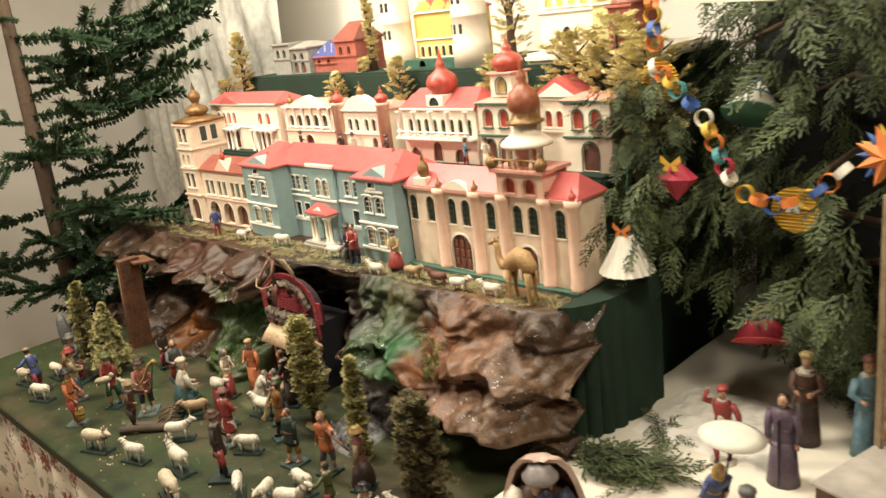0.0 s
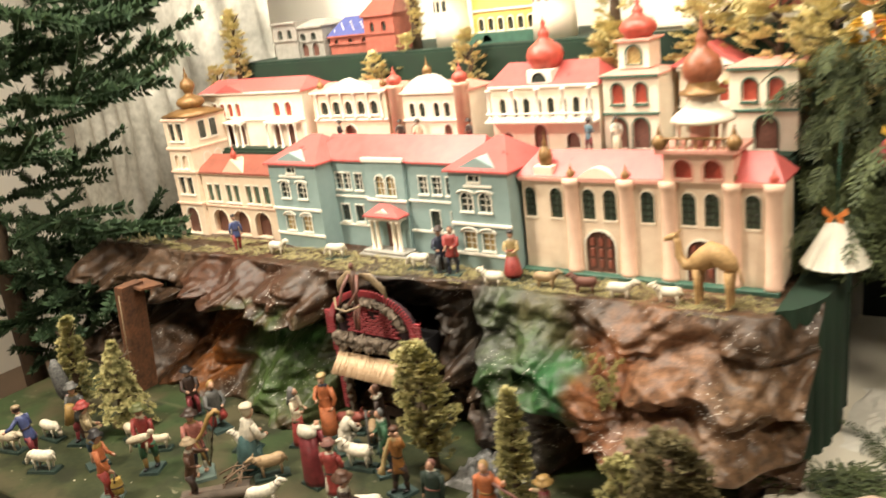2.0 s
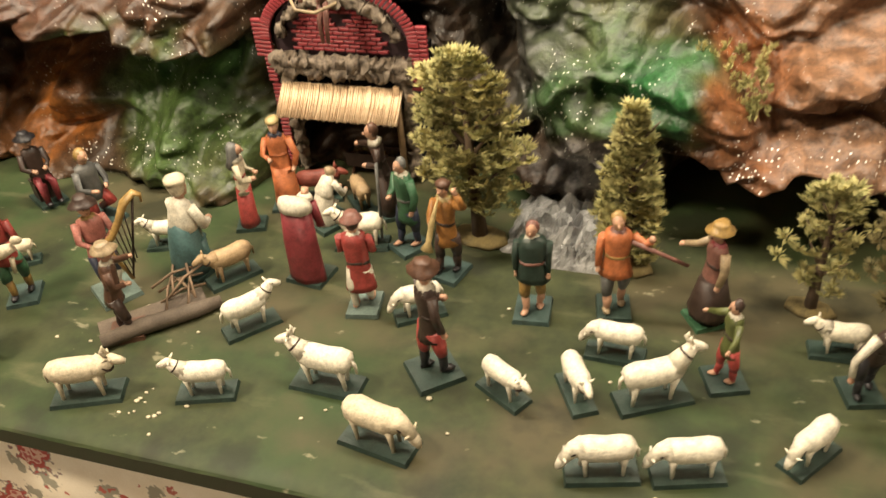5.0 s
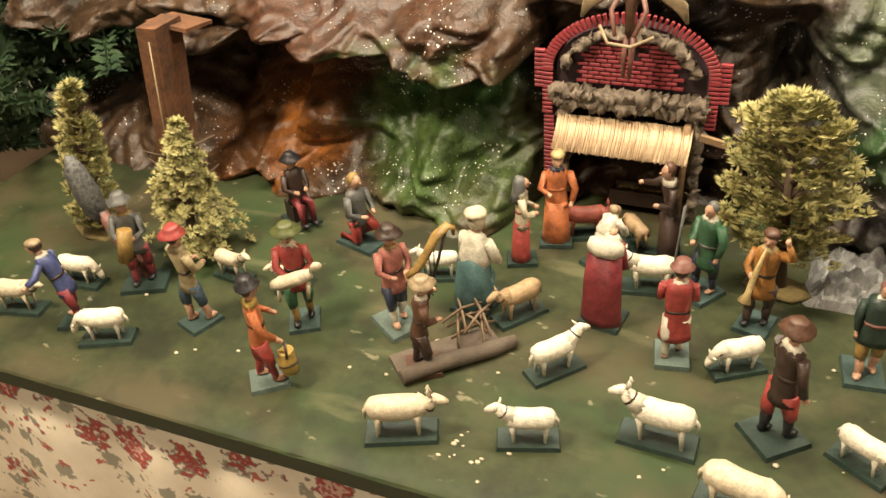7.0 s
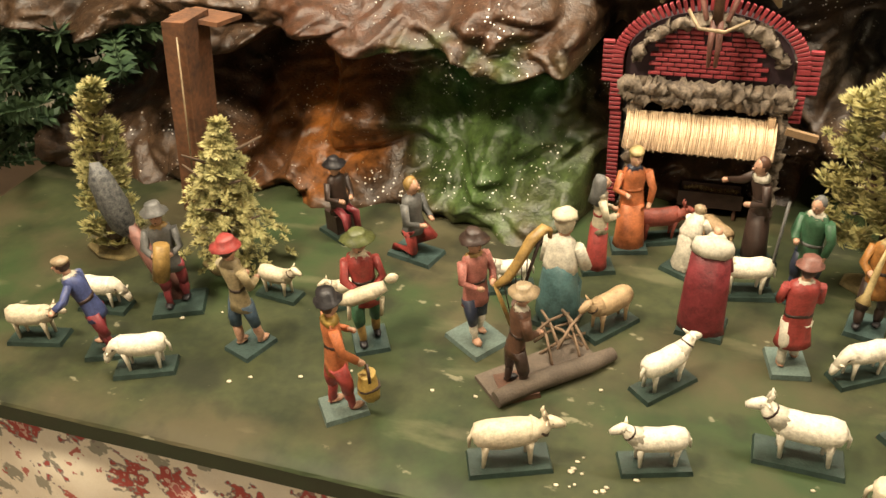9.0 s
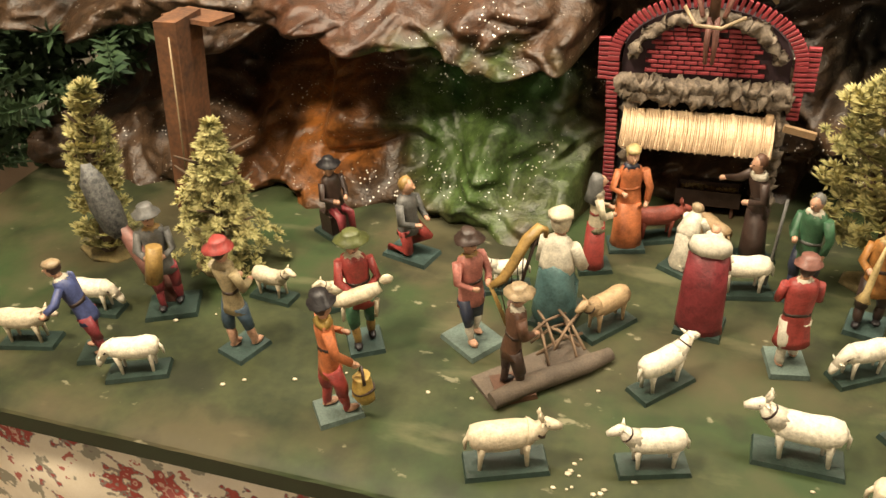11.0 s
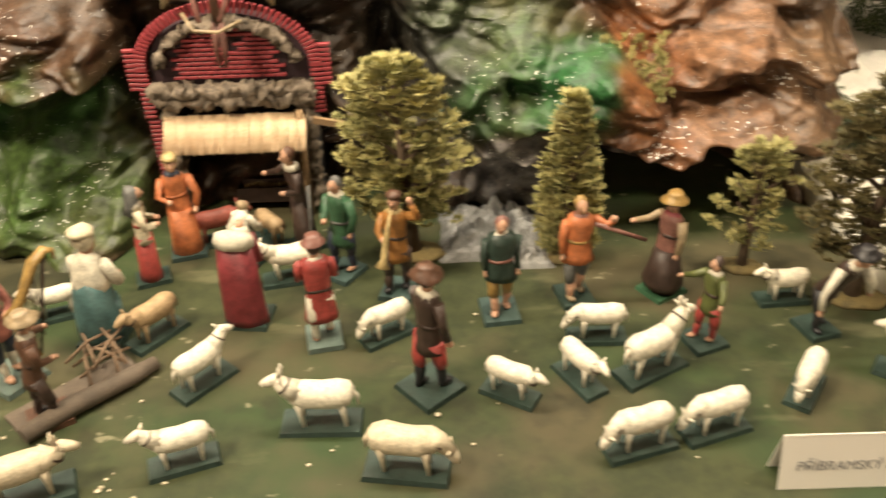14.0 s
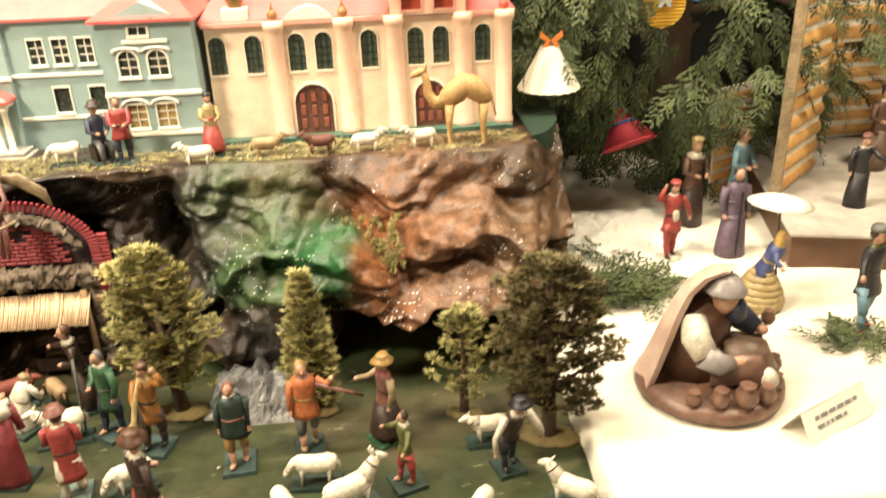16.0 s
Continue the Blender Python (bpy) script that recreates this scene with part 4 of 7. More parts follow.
# ---- foliage helpers ----
def leafmat(name, c1, c2, rough=0.7):
    m = bpy.data.materials.new(name)
    m.use_nodes = True
    nt = m.node_tree
    b = nt.nodes["Principled BSDF"]
    geo = nt.nodes.new("ShaderNodeNewGeometry")
    ramp = nt.nodes.new("ShaderNodeValToRGB")
    ramp.color_ramp.elements[0].color, ramp.color_ramp.elements[1].color = (*c1, 1), (*c2, 1)
    tc = nt.nodes.new("ShaderNodeTexCoord")
    nz = nt.nodes.new("ShaderNodeTexNoise")
    nz.inputs["Scale"].default_value = 22
    nt.links.new(tc.outputs["Object"], nz.inputs["Vector"])
    mx = nt.nodes.new("ShaderNodeMath")
    mx.operation = "MULTIPLY_ADD"
    mx.inputs[1].default_value = 0.55
    sub = nt.nodes.new("ShaderNodeMath")
    sub.operation = "MULTIPLY_ADD"
    sub.inputs[1].default_value, sub.inputs[2].default_value = 1.5, -0.52
    nt.links.new(nz.outputs["Fac"], sub.inputs[0])
    nt.links.new(geo.outputs["Random Per Island"], mx.inputs[0])
    nt.links.new(sub.outputs[0], mx.inputs[2])
    nt.links.new(mx.outputs[0], ramp.inputs[0])
    nt.links.new(ramp.outputs[0], b.inputs["Base Color"])
    b.inputs["Roughness"].default_value = rough
    return m


def blade(verts, faces, p, d, n, length, width):
    """A narrow pointed leaf from p along d, lying across n."""
    d, s = Vector(d).normalized(), Vector(d).cross(Vector(n)).normalized()
    p = Vector(p)
    i = len(verts)
    verts += [p, p + d * length * 0.45 + s * width, p + d * length, p + d * length * 0.45 - s * width]
    faces.append((i, i + 1, i + 2, i + 3))


def scatter(name, base, poses, material, parent=None, label=""):
    """Many copies of one small leafy shape joined into one mesh."""
    bv, bf = np.array([tuple(v) for v in base[0]]), base[1]
    vs, fs = [], []
    for k, m in enumerate(poses):
        a = np.array(m)
        vs.append(bv @ a[:3, :3].T + a[:3, 3])
        fs += [tuple(i + k * len(bv) for i in f) for f in bf]
    me = bpy.data.meshes.new(name)
    me.from_pydata(np.concatenate(vs).tolist(), [], fs)
    me.materials.append(material)
    ob = new(name, me)
    if parent is not None:
        ob.parent = parent
    if label:
        tagged(ob, label)
    return ob


def thuja_spray(rng):
    v, f = [], []
    for k in range(9):
        s = k / 9
        root = Vector((s, 0, -0.25 * s * s))
        for side in (-1, 1):
            ln = 0.42 * (1 - 0.75 * s) * rng.uniform(0.8, 1.15)
            d = Vector((0.75, side * 0.7, -0.15 + rng.uniform(-0.15, 0.15)))
            for q in range(6):
                p = root + d.normalized() * ln * q / 6
                blade(v, f, p, d + Vector((rng.uniform(-0.2, 0.2), side * rng.uniform(-0.9, 0.9), rng.uniform(-0.35, 0.35))), (0, rng.uniform(-0.4, 0.4), 1), ln * 0.36, 0.022)
    blade(v, f, (0, 0, 0), (1, 0, -0.2), (0, 0, 1), 1.05, 0.02)
    return v, f


def spruce_branch(rng):
    v, f = [], []

    def brush(a, b, n, needle):
        a, b = Vector(a), Vector(b)
        d = (b - a).normalized()
        side = d.cross(Vector((0, 0, 1))).normalized()
        blade(v, f, a, d, (0, 0, 1), (b - a).length, 0.010)
        blade(v, f, a, d, side, (b - a).length, 0.010)
        for k in range(n):
            p = a + (b - a) * ((k + rng.random()) / n)
            for e in (side, -side, Vector((0, 0, 1)), side + Vector((0, 0, 0.8)), -side + Vector((0, 0, 0.8)), Vector((0, 0, -0.8)) + side * 0.4):
                blade(v, f, p, d * rng.uniform(0.5, 1.1) + e, d.cross(e) + Vector((rng.uniform(-0.5, 0.5), 0, 0)), needle * rng.uniform(0.7, 1.3), 0.0085)

    brush((0, 0, 0), (0.5, 0.02, -0.02), 30, 0.036)
    brush((0.5, 0.02, -0.02), (1, 0, 0.10), 30, 0.036)
    for k in range(5):
        s = 0.20 + 0.68 * k / 5
        for w in (-1, 1):
            ln = 0.46 * (1.08 - s) * rng.uniform(0.7, 1.15)
            a = (s, 0, 0.06 * s)
            if rng.random() < 0.12:
                continue
            k2 = rng.uniform(0.45, 0.85)
            brush(a, (s + ln * rng.uniform(0.5, 0.95), w * ln * k2, 0.06 * s + ln * rng.uniform(-0.35, 0.45)), max(6, int(58 * ln)), 0.036)
    return v, f


def moss_tuft(rng, n=26, flat=0.5):
    v, f = [], []
    for k in range(n):
        d = Vector((rng.gauss(0, 1), rng.gauss(0, 1), abs(rng.gauss(0, flat)) + 0.1))
        p = d.normalized() * rng.uniform(0, 0.35)
        blade(v, f, p, d, (rng.uniform(-1, 1), rng.uniform(-1, 1), 1), rng.uniform(0.4, 0.8), 0.10)
    return v, f


RNG = random.Random(5)
TUFT = moss_tuft(RNG, 40)
SPRAYS = [thuja_spray(RNG) for _ in range(2)]
BRANCHES = [spruce_branch(RNG) for _ in range(4)]
bark = mat("dark_bark", (0.10, 0.065, 0.04), scale=60, rough=0.9, bump=0.7)
moss_leaf = leafmat("dyed_moss_leaf", (0.15, 0.155, 0.05), (0.50, 0.44, 0.19))
dark_moss = leafmat("dark_moss_leaf", (0.05, 0.046, 0.016), (0.20, 0.16, 0.065))
pale_moss = leafmat("pale_moss_leaf", (0.44, 0.38, 0.15), (0.80, 0.70, 0.38))
spruce_leaf = leafmat("spruce_needles", (0.012, 0.035, 0.014), (0.045, 0.085, 0.032))
thuja_leaf = leafmat("conifer_leaf", (0.009, 0.020, 0.006), (0.098, 0.125, 0.042))


def moss_tree(x, y, z, h, r, material, label, rng, shape="round", lean=0.0, clumps=170, size=0.017, plate=True, flat=1.0, turn=0.0, tilt=0.0):
    t = thing("model_tree", pose(x, y, z, 0, tilt, turn), label, "model tree")
    bm = bmesh.new()
    tube(bm, [(0, 0, 0), (0.01 * lean, 0, 0.3 * h), (0.25 * lean * r, 0, 0.9 * h)], [0.045 * h, 0.03 * h, 0.008 * h], 7)
    limbs = []
    for k in range(9):
        a, s = 2.4 * k, 0.3 + 0.06 * k
        e = (0.6 * r * math.cos(a), 0.6 * flat * r * math.sin(a), (s + 0.16) * h)
        tube(bm, [(0, 0, s * h), e], [0.015 * h, 0.005 * h], 5)
    part("trunk", bm, bark, t)
    poses = []
    for k in range(round(clumps * 1.25)):
        s = rng.random() ** 0.85
        if shape == "cone":
            zz, w = 0.10 + 0.90 * s, r * (1.02 - s) ** 0.9
            w *= 0.78 + 0.22 * math.cos(s * 44)
        elif shape == "slim":
            zz, w = 0.06 + 0.94 * s, r * (0.35 + 0.65 * math.sin(math.pi * min(1, 0.15 + 0.85 * s)) ** 0.7) * (1.05 - 0.55 * s)
        else:
            zz, w = 0.20 + 0.82 * s, r * 1.06 * math.sin(math.pi * (0.20 + 0.72 * s)) ** 0.55 * (0.86 + 0.18 * math.cos(s * 30))
        a = rng.random() * 2 * math.pi
        rr = w * (0.35 + 0.65 * math.sqrt(rng.random()))
        lump = 1 + 0.25 * noise.noise(Vector((3 * math.cos(a), 3 * math.sin(a), 6 * s + x * 9)))
        g = size * rng.uniform(0.65, 1.25)
        tip = 25 if shape == "cone" else -18
        poses.append(pose(rr * lump * math.cos(a) + lean * r * s * 0.3, flat * rr * lump * math.sin(a), zz * h, 0, 0, math.degrees(a)) @ pose(0, 0, 0, rng.uniform(-20, 20), tip + rng.uniform(-15, 15), 0) @ Matrix.Diagonal((g * 1.25, g * 1.1, g * 0.75, 1)))
    scatter("crown", TUFT, poses, material, t)
    if plate:
        bm = bmesh.new()
        lathe(bm, [(0.17 * h, 0), (0.17 * h, 0.005), (0.15 * h, 0.009), (0, 0.010)], 7, 0, (0, 0, 0), 1, 0.6)
        part("base_plate", bm, moss, t)
    return t


moss_tree(-1.762, 1.10, BOARD, 0.305, 0.098, moss_leaf, "bushy yellow-green moss model tree on a mossy plate", RNG, clumps=330, flat=0.42, turn=-18, tilt=-4)
moss_tree(-1.532, 1.075, BOARD, 0.262, 0.054, moss_leaf, "slim yellow-green moss model tree beside the stream", RNG, "slim", clumps=190, flat=0.42, turn=-18)
moss_tree(-1.278, 1.025, BOARD, 0.205, 0.050, moss_leaf, "small sparse yellow-green moss model tree", RNG, clumps=60, size=0.016, flat=0.42, turn=-18)
moss_tree(-1.150, 0.945, BOARD, 0.315, 0.100, dark_moss, "dark olive moss model tree at the table edge", RNG, clumps=330, flat=0.42, turn=-18)
moss_tree(-2.705, 0.925, BOARD, 0.255, 0.098, moss_leaf, "pale green conical moss fir on a mossy plate", RNG, "cone", clumps=330, size=0.014, tilt=9)
moss_tree(-2.915, 0.925, BOARD, 0.30, 0.046, moss_leaf, "slender yellow-green moss tree at the board corner", RNG, "slim", clumps=150, tilt=9)
for i, (x, y, z, h, r, shape) in enumerate(((-2.98, 1.80, CASTLE - 0.06, 0.24, 0.055, "slim"), (-2.275, 1.90, CASTLE, 0.36, 0.022, "slim"), (-1.63, 1.90, CASTLE - 0.05, 0.42, 0.06, "slim"))):
    moss_tree(x, y, z, h, r, pale_moss, "tall slim moss model tree between the castle houses", RNG, shape, clumps=130, plate=False)
for x, y, h in ((-3.03, 1.74, 0.22), (-2.37, 1.79, 0.22), (-2.02, 1.79, 0.26), (-2.30, 1.88, 0.26)):
    moss_tree(x, y, TERRACE, h + 0.03, 0.05, pale_moss, "small straw-coloured moss bush behind the houses", RNG, clumps=70, plate=False)
for x, y, h, r in ((-1.20, 1.80, 0.36, 0.12), (-1.07, 1.72, 0.32, 0.11), (-1.36, 1.82, 0.33, 0.09), (-1.60, 1.80, 0.28, 0.07)):
    moss_tree(x, y, TERRACE, h, r, pale_moss, "pale yellow moss bush above the corner house", RNG, clumps=190, size=0.02, plate=False)


def ledge_moss():
    rng = random.Random(9)
    poses = []
    for k in range(3400):
        x = rng.uniform(-3.2, -1.11)
        y = 1.33 + 0.13 * rng.random() + 0.015 * math.sin(7 * x)
        if noise.noise(Vector((x * 9, y * 14, 2))) < -0.22:
            continue
        g = rng.uniform(0.006, 0.013)
        poses.append(pose(x, y, LEDGE + 0.004, 0, 0, rng.uniform(0, 360)) @ Matrix.Diagonal((g, g, g * 0.8, 1)))
    tagged(scatter("ledge_moss", moss_tuft(rng, 12, 0.4), poses, leafmat("straw_moss", (0.17, 0.15, 0.06), (0.42, 0.37, 0.18))),
           "dry straw-coloured moss strewn along the town ledge", "moss", kind="stuff")
    poses = []
    for k in range(70):
        x, z = rng.uniform(-1.47, -1.36), rng.uniform(0.82, 0.90)
        g = rng.uniform(0.008, 0.016)
        poses.append(pose(x, rock_depth(x, z) - 0.01, z, 70, 0, rng.uniform(0, 360)) @ Matrix.Diagonal((g, g, g, 1)))
    tagged(scatter("rock_moss", TUFT, poses, moss_leaf), "yellow-green moss patch clinging to the rock", "moss", kind="stuff")


ledge_moss()

# ---- carved figures ----
PAINT = {}


def paint(key):
    table = dict(red=(0.50, 0.055, 0.045), darkred=(0.30, 0.03, 0.04), orange=(0.74, 0.20, 0.05), darkgreen=(0.03, 0.06, 0.045), denim=(0.06, 0.11, 0.16), beige=(0.50, 0.39, 0.20), amber=(0.50, 0.20, 0.03), brown=(0.15, 0.065, 0.035), darkbrown=(0.065, 0.035, 0.025),
                 navy=(0.035, 0.045, 0.085), blue=(0.07, 0.10, 0.28), teal=(0.09, 0.21, 0.21), green=(0.05, 0.17, 0.08), olive=(0.13, 0.15, 0.035), grey=(0.17, 0.17, 0.16), black=(0.025, 0.022, 0.025),
                 white=(0.72, 0.66, 0.52), ivory=(0.74, 0.64, 0.44), tan=(0.46, 0.33, 0.18), straw=(0.58, 0.42, 0.16), yellow=(0.66, 0.42, 0.07), pink=(0.66, 0.22, 0.17), skin=(0.62, 0.33, 0.20),
                 base=(0.055, 0.105, 0.095), darkbase=(0.033, 0.068, 0.054), paleplate=(0.15, 0.22, 0.19), purple=(0.17, 0.11, 0.17), sky=(0.16, 0.33, 0.42), clay=(0.20, 0.12, 0.075), lightclay=(0.42, 0.30, 0.22), ochre=(0.46, 0.27, 0.06), rosybrown=(0.30, 0.12, 0.09))
    c = table[key]
    grey = sum(c) / 3
    c = tuple((0.88 * v + 0.12 * grey) * (0.95 if key in ("white", "ivory", "skin") else 0.80) for v in c)
    return mat("painted_wood_" + key, c, tuple(v * 0.50 for v in c), scale=70, rough=0.46, bump=0.55, fine=330)


FRONT_L, FRONT_R = ((-0.13, -0.03, 0.58), (-0.05, -0.14, 0.56)), ((0.13, -0.03, 0.58), (0.05, -0.14, 0.56))
DOWN_L, DOWN_R = ((-0.135, 0.0, 0.58), (-0.13, -0.04, 0.42)), ((0.135, 0.0, 0.58), (0.13, -0.04, 0.42))
UP_R, UP_L = ((0.19, -0.02, 0.74), (0.14, -0.06, 0.90)), ((-0.19, -0.02, 0.74), (-0.14, -0.06, 0.90))
OUT_L, OUT_R = ((-0.18, -0.05, 0.64), (-0.27, -0.14, 0.60)), ((0.18, -0.05, 0.64), (0.27, -0.14, 0.60))


def statue(name, label, x, y, rot, h, coat, legs, hat=None, hatc="brown", arms=(DOWN_L, DOWN_R), kind="man", hem=0.36, base="base", hair="darkbrown", trim="white", z=BOARD,
           extra=None, stout=1.0, plate=(0.048, 0.056), bend=0.0, feet="black", group="", calf=None, sleeve=None, nod=0.0):
    """One carved and painted wooden figure on its plinth, facing -y before it is turned."""
    h *= 1.05
    mats = [paint(coat), paint(legs), paint("skin"), paint(hatc), paint(base), paint(trim), paint(hair), paint(feet), paint(calf or legs), paint(sleeve or coat)]
    bm = bmesh.new()
    w, d = plate
    if w:
        vs = box(bm, -w / 2, w / 2, -d / 2, d / 2, 0, 0.007, 4)
        for v in vs[4:]:
            v.co.x, v.co.y = v.co.x * 0.95, v.co.y * 0.95
    p0 = 0.007 / h if w else 0
    s = stout

    def P(a, b, c):
        lean = bend * max(c - 0.4, 0)
        return Vector((a * h, (b - lean) * h, c * h))

    drop = {"man": 0.0, "robe": 0.0, "kneel": -0.22, "sit": -0.14}[kind]
    top = 0.78 + drop
    if kind == "man":
        for e, off in ((-1, -0.05), (1, 0.05)):
            tube(bm, [P(e * 0.055, off, p0 + 0.01), P(e * 0.056, off * 0.95, 0.10), P(e * 0.058, off * 0.8, 0.15), P(e * 0.059, off * 0.7, 0.22)], [0.022 * h, 0.029 * h, 0.034 * h, 0.031 * h], 9, 8)
            tube(bm, [P(e * 0.059, off * 0.75, 0.20), P(e * 0.061, off * 0.6, 0.27), P(e * 0.055, 0, 0.42)], [0.040 * h, 0.046 * h, 0.058 * h], 9, 1)
            ball(bm, P(e * 0.058, off - 0.025, p0 + 0.02), 0.032 * h, 0.058 * h, 0.022 * h, 7, 7, 4)
    elif kind == "robe":
        tube(bm, [P(0, 0.01, p0), P(0, 0.01, 0.12), P(0, 0, 0.45)], [0.135 * h * s, 0.125 * h * s, 0.10 * h * s], 12, 1, 0.85)
        hem = 0.40
    elif kind == "kneel":
        for e, q in ((-1, 0.0), (1, -0.10)):
            tube(bm, [P(e * 0.06, 0.0, 0.26), P(e * 0.06, -0.02 + q, p0 + 0.05 - q), P(e * 0.06, 0.17 + q, p0 + 0.03)], [0.055 * h, 0.045 * h, 0.028 * h], 7, 1)
        hem = 0.22
    else:
        for e in (-1, 1):
            tube(bm, [P(e * 0.055, 0.0, 0.28), P(e * 0.06, -0.17, 0.27), P(e * 0.06, -0.18, p0 + 0.02)], [0.055 * h, 0.045 * h, 0.028 * h], 7, 1)
            ball(bm, P(e * 0.06, -0.21, p0 + 0.02), 0.03 * h, 0.05 * h, 0.022 * h, 7, 7, 4)
        box(bm, -0.10 * h, 0.10 * h, -0.06 * h, 0.12 * h, p0 * h, 0.25 * h, 6)
        hem = 0.24
    # torso with coat skirt, waist and shoulders
    b0 = hem + (0 if kind != "man" else 0)
    mid = (b0 + top) / 2
    tube(bm, [P(0, 0, b0), P(0, 0, b0 + 0.05), P(0, 0, mid - 0.02), P(0, 0, top - 0.09), P(0, 0, top - 0.03), P(0, 0, top)],
         [0.110 * h * s, 0.100 * h * s, 0.080 * h * s, 0.098 * h * s, 0.086 * h * s, 0.036 * h], 14, 0, 0.72)
    # sleeves and fists
    for e, (el, hand) in ((-1, arms[0]), (1, arms[1])):
        sh = P(e * 0.098 * s, 0, top - 0.055)
        a, b = P(*el) + Vector((0, 0, drop * h)), P(*hand) + Vector((0, 0, drop * h))
        tube(bm, [sh, a, a.lerp(b, 0.75)], [0.038 * h, 0.032 * h, 0.027 * h], 7, 9)
        tube(bm, [a.lerp(b, 0.72), b], [0.021 * h, 0.019 * h], 6, 2)
        ball(bm, b, 0.024 * h, 0.026 * h, 0.024 * h, 2, 6, 4)
    # neck, head, hair, nose
    c = P(0, -0.012, top + 0.066 - nod)
    tube(bm, [P(0, 0, top - 0.02), P(0, -0.005, top + 0.04)], [0.034 * h, 0.030 * h], 7, 2)
    ball(bm, c, 0.049 * h, 0.056 * h, 0.064 * h, 2, 10, 7)
    ball(bm, c + Vector((0, -0.058 * h, -0.005 * h)), 0.010 * h, 0.014 * h, 0.014 * h, 2, 5, 4)
    ball(bm, c + Vector((0, 0.016 * h, 0.014 * h)), 0.056 * h, 0.054 * h, 0.064 * h, 6, 9, 6)
    for e in (-1, 1):
        ball(bm, c + Vector((e * 0.020 * h, -0.050 * h, 0.010 * h)), 0.007 * h, 0.006 * h, 0.006 * h, 6, 5, 3)
    ball(bm, c + Vector((0, -0.052 * h, -0.028 * h)), 0.013 * h, 0.006 * h, 0.004 * h, 6, 5, 3)
    if kind in ("man", "robe"):
        tube(bm, [P(0, 0, mid - 0.032), P(0, 0, mid - 0.006)], 0.0845 * h * s, 12, 6 if kind == "man" else 1, 0.75)
        tube(bm, [P(0, 0, top - 0.034), P(0, 0, top + 0.002)], [0.085 * h, 0.046 * h], 10, 5, 0.75)
    hz = c.z + 0.038 * h
    if hat == "brim":
        lathe(bm, [(0.108 * h, -0.004 * h), (0.112 * h, 0.003 * h), (0.068 * h, 0.012 * h), (0.060 * h, 0.058 * h), (0.048 * h, 0.068 * h), (0, 0.070 * h)], 12, 3, (c.x, c.y + 0.006 * h, hz))
    elif hat == "small":
        lathe(bm, [(0.092 * h, 0.0), (0.094 * h, 0.008 * h), (0.062 * h, 0.018 * h), (0.058 * h, 0.07 * h), (0, 0.085 * h)], 12, 3, (c.x, c.y + 0.006 * h, hz))
    elif hat == "cap":
        ball(bm, Vector((c.x, c.y + 0.008 * h, hz + 0.018 * h)), 0.066 * h, 0.070 * h, 0.036 * h, 3, 10, 5)
    elif hat == "veil":
        tube(bm, [c + Vector((0, 0.03 * h, 0.07 * h)), c + Vector((0, 0.025 * h, 0.02 * h)), c + Vector((0, 0.04 * h, -0.10 * h)), c + Vector((0, 0.05 * h, -0.17 * h))], [0.03 * h, 0.066 * h, 0.072 * h, 0.09 * h], 10, 3, 0.85)
    elif hat == "crown":
        lathe(bm, [(0.06 * h, 0), (0.072 * h, 0.03 * h), (0.066 * h, 0.062 * h), (0.03 * h, 0.078 * h), (0, 0.08 * h)], 12, 3, (c.x, c.y + 0.01 * h, hz - 0.01 * h))
    if extra:
        extra(bm, h, P)
    # knife-cut unevenness of the carving, with shallow folds in the clothes
    for v in bm.verts:
        if v.co.z > 0.009:
            q = v.co * (6.5 / h) + Vector((x * 31, y * 17, 0))
            v.co += noise.noise_vector(q) * 0.015 * h + noise.noise_vector(q * 2.9) * 0.010 * h
    ob = link(name, bm, mats)
    ob.matrix_world = pose(x, y, z, 0, 0, rot)
    return tagged(ob, label, "figurine", group)


def carry_sheep(bm, h, P):
    tube(bm, [P(-0.17, -0.13, 0.50), P(-0.10, -0.15, 0.52), P(0.05, -0.16, 0.56), P(0.13, -0.15, 0.58)], [0.03 * h, 0.058 * h, 0.055 * h, 0.035 * h], 10, 5)
    ball(bm, P(0.18, -0.16, 0.64), 0.050 * h, 0.032 * h, 0.036 * h, 5, 8, 5)
    for a in (-0.12, 0.10):
        tube(bm, [P(a, -0.17, 0.50), P(a - 0.02, -0.18, 0.37)], [0.02 * h, 0.013 * h], 5, 5)


def harp_part(bm, h, P):
    tube(bm, [P(0.02, -0.20, 0.60), P(0.07, -0.26, 0.66), P(0.15, -0.29, 0.78), P(0.22, -0.33, 0.94), P(0.30, -0.36, 1.00), P(0.35, -0.37, 0.97), P(0.34, -0.37, 0.92)], [0.016 * h, 0.024 * h, 0.025 * h, 0.024 * h, 0.022 * h, 0.018 * h, 0.010 * h], 7, 5, 1.6)
    tube(bm, [P(0.02, -0.20, 0.60), P(0.12, -0.24, 0.22)], 0.018 * h, 6, 5)
    tube(bm, [P(0.29, -0.36, 0.99), P(0.12, -0.24, 0.22)], 0.010 * h, 6, 6)
    for k in range(5):
        s = 0.15 + 0.16 * k
        tube(bm, [P(0.02 + 0.24 * s, -0.20 - 0.15 * s, 0.62 + 0.36 * s), P(0.10 + 0.10 * s, -0.24 - 0.08 * s, 0.26 + 0.22 * s)], 0.005 * h, 4, 6)


def trumpet(bm, h, P):
    tube(bm, [P(0.0, -0.08, 0.80), P(-0.03, -0.15, 0.60), P(-0.05, -0.20, 0.44), P(-0.06, -0.22, 0.38)], [0.010 * h, 0.020 * h, 0.026 * h, 0.055 * h], 8, 5)


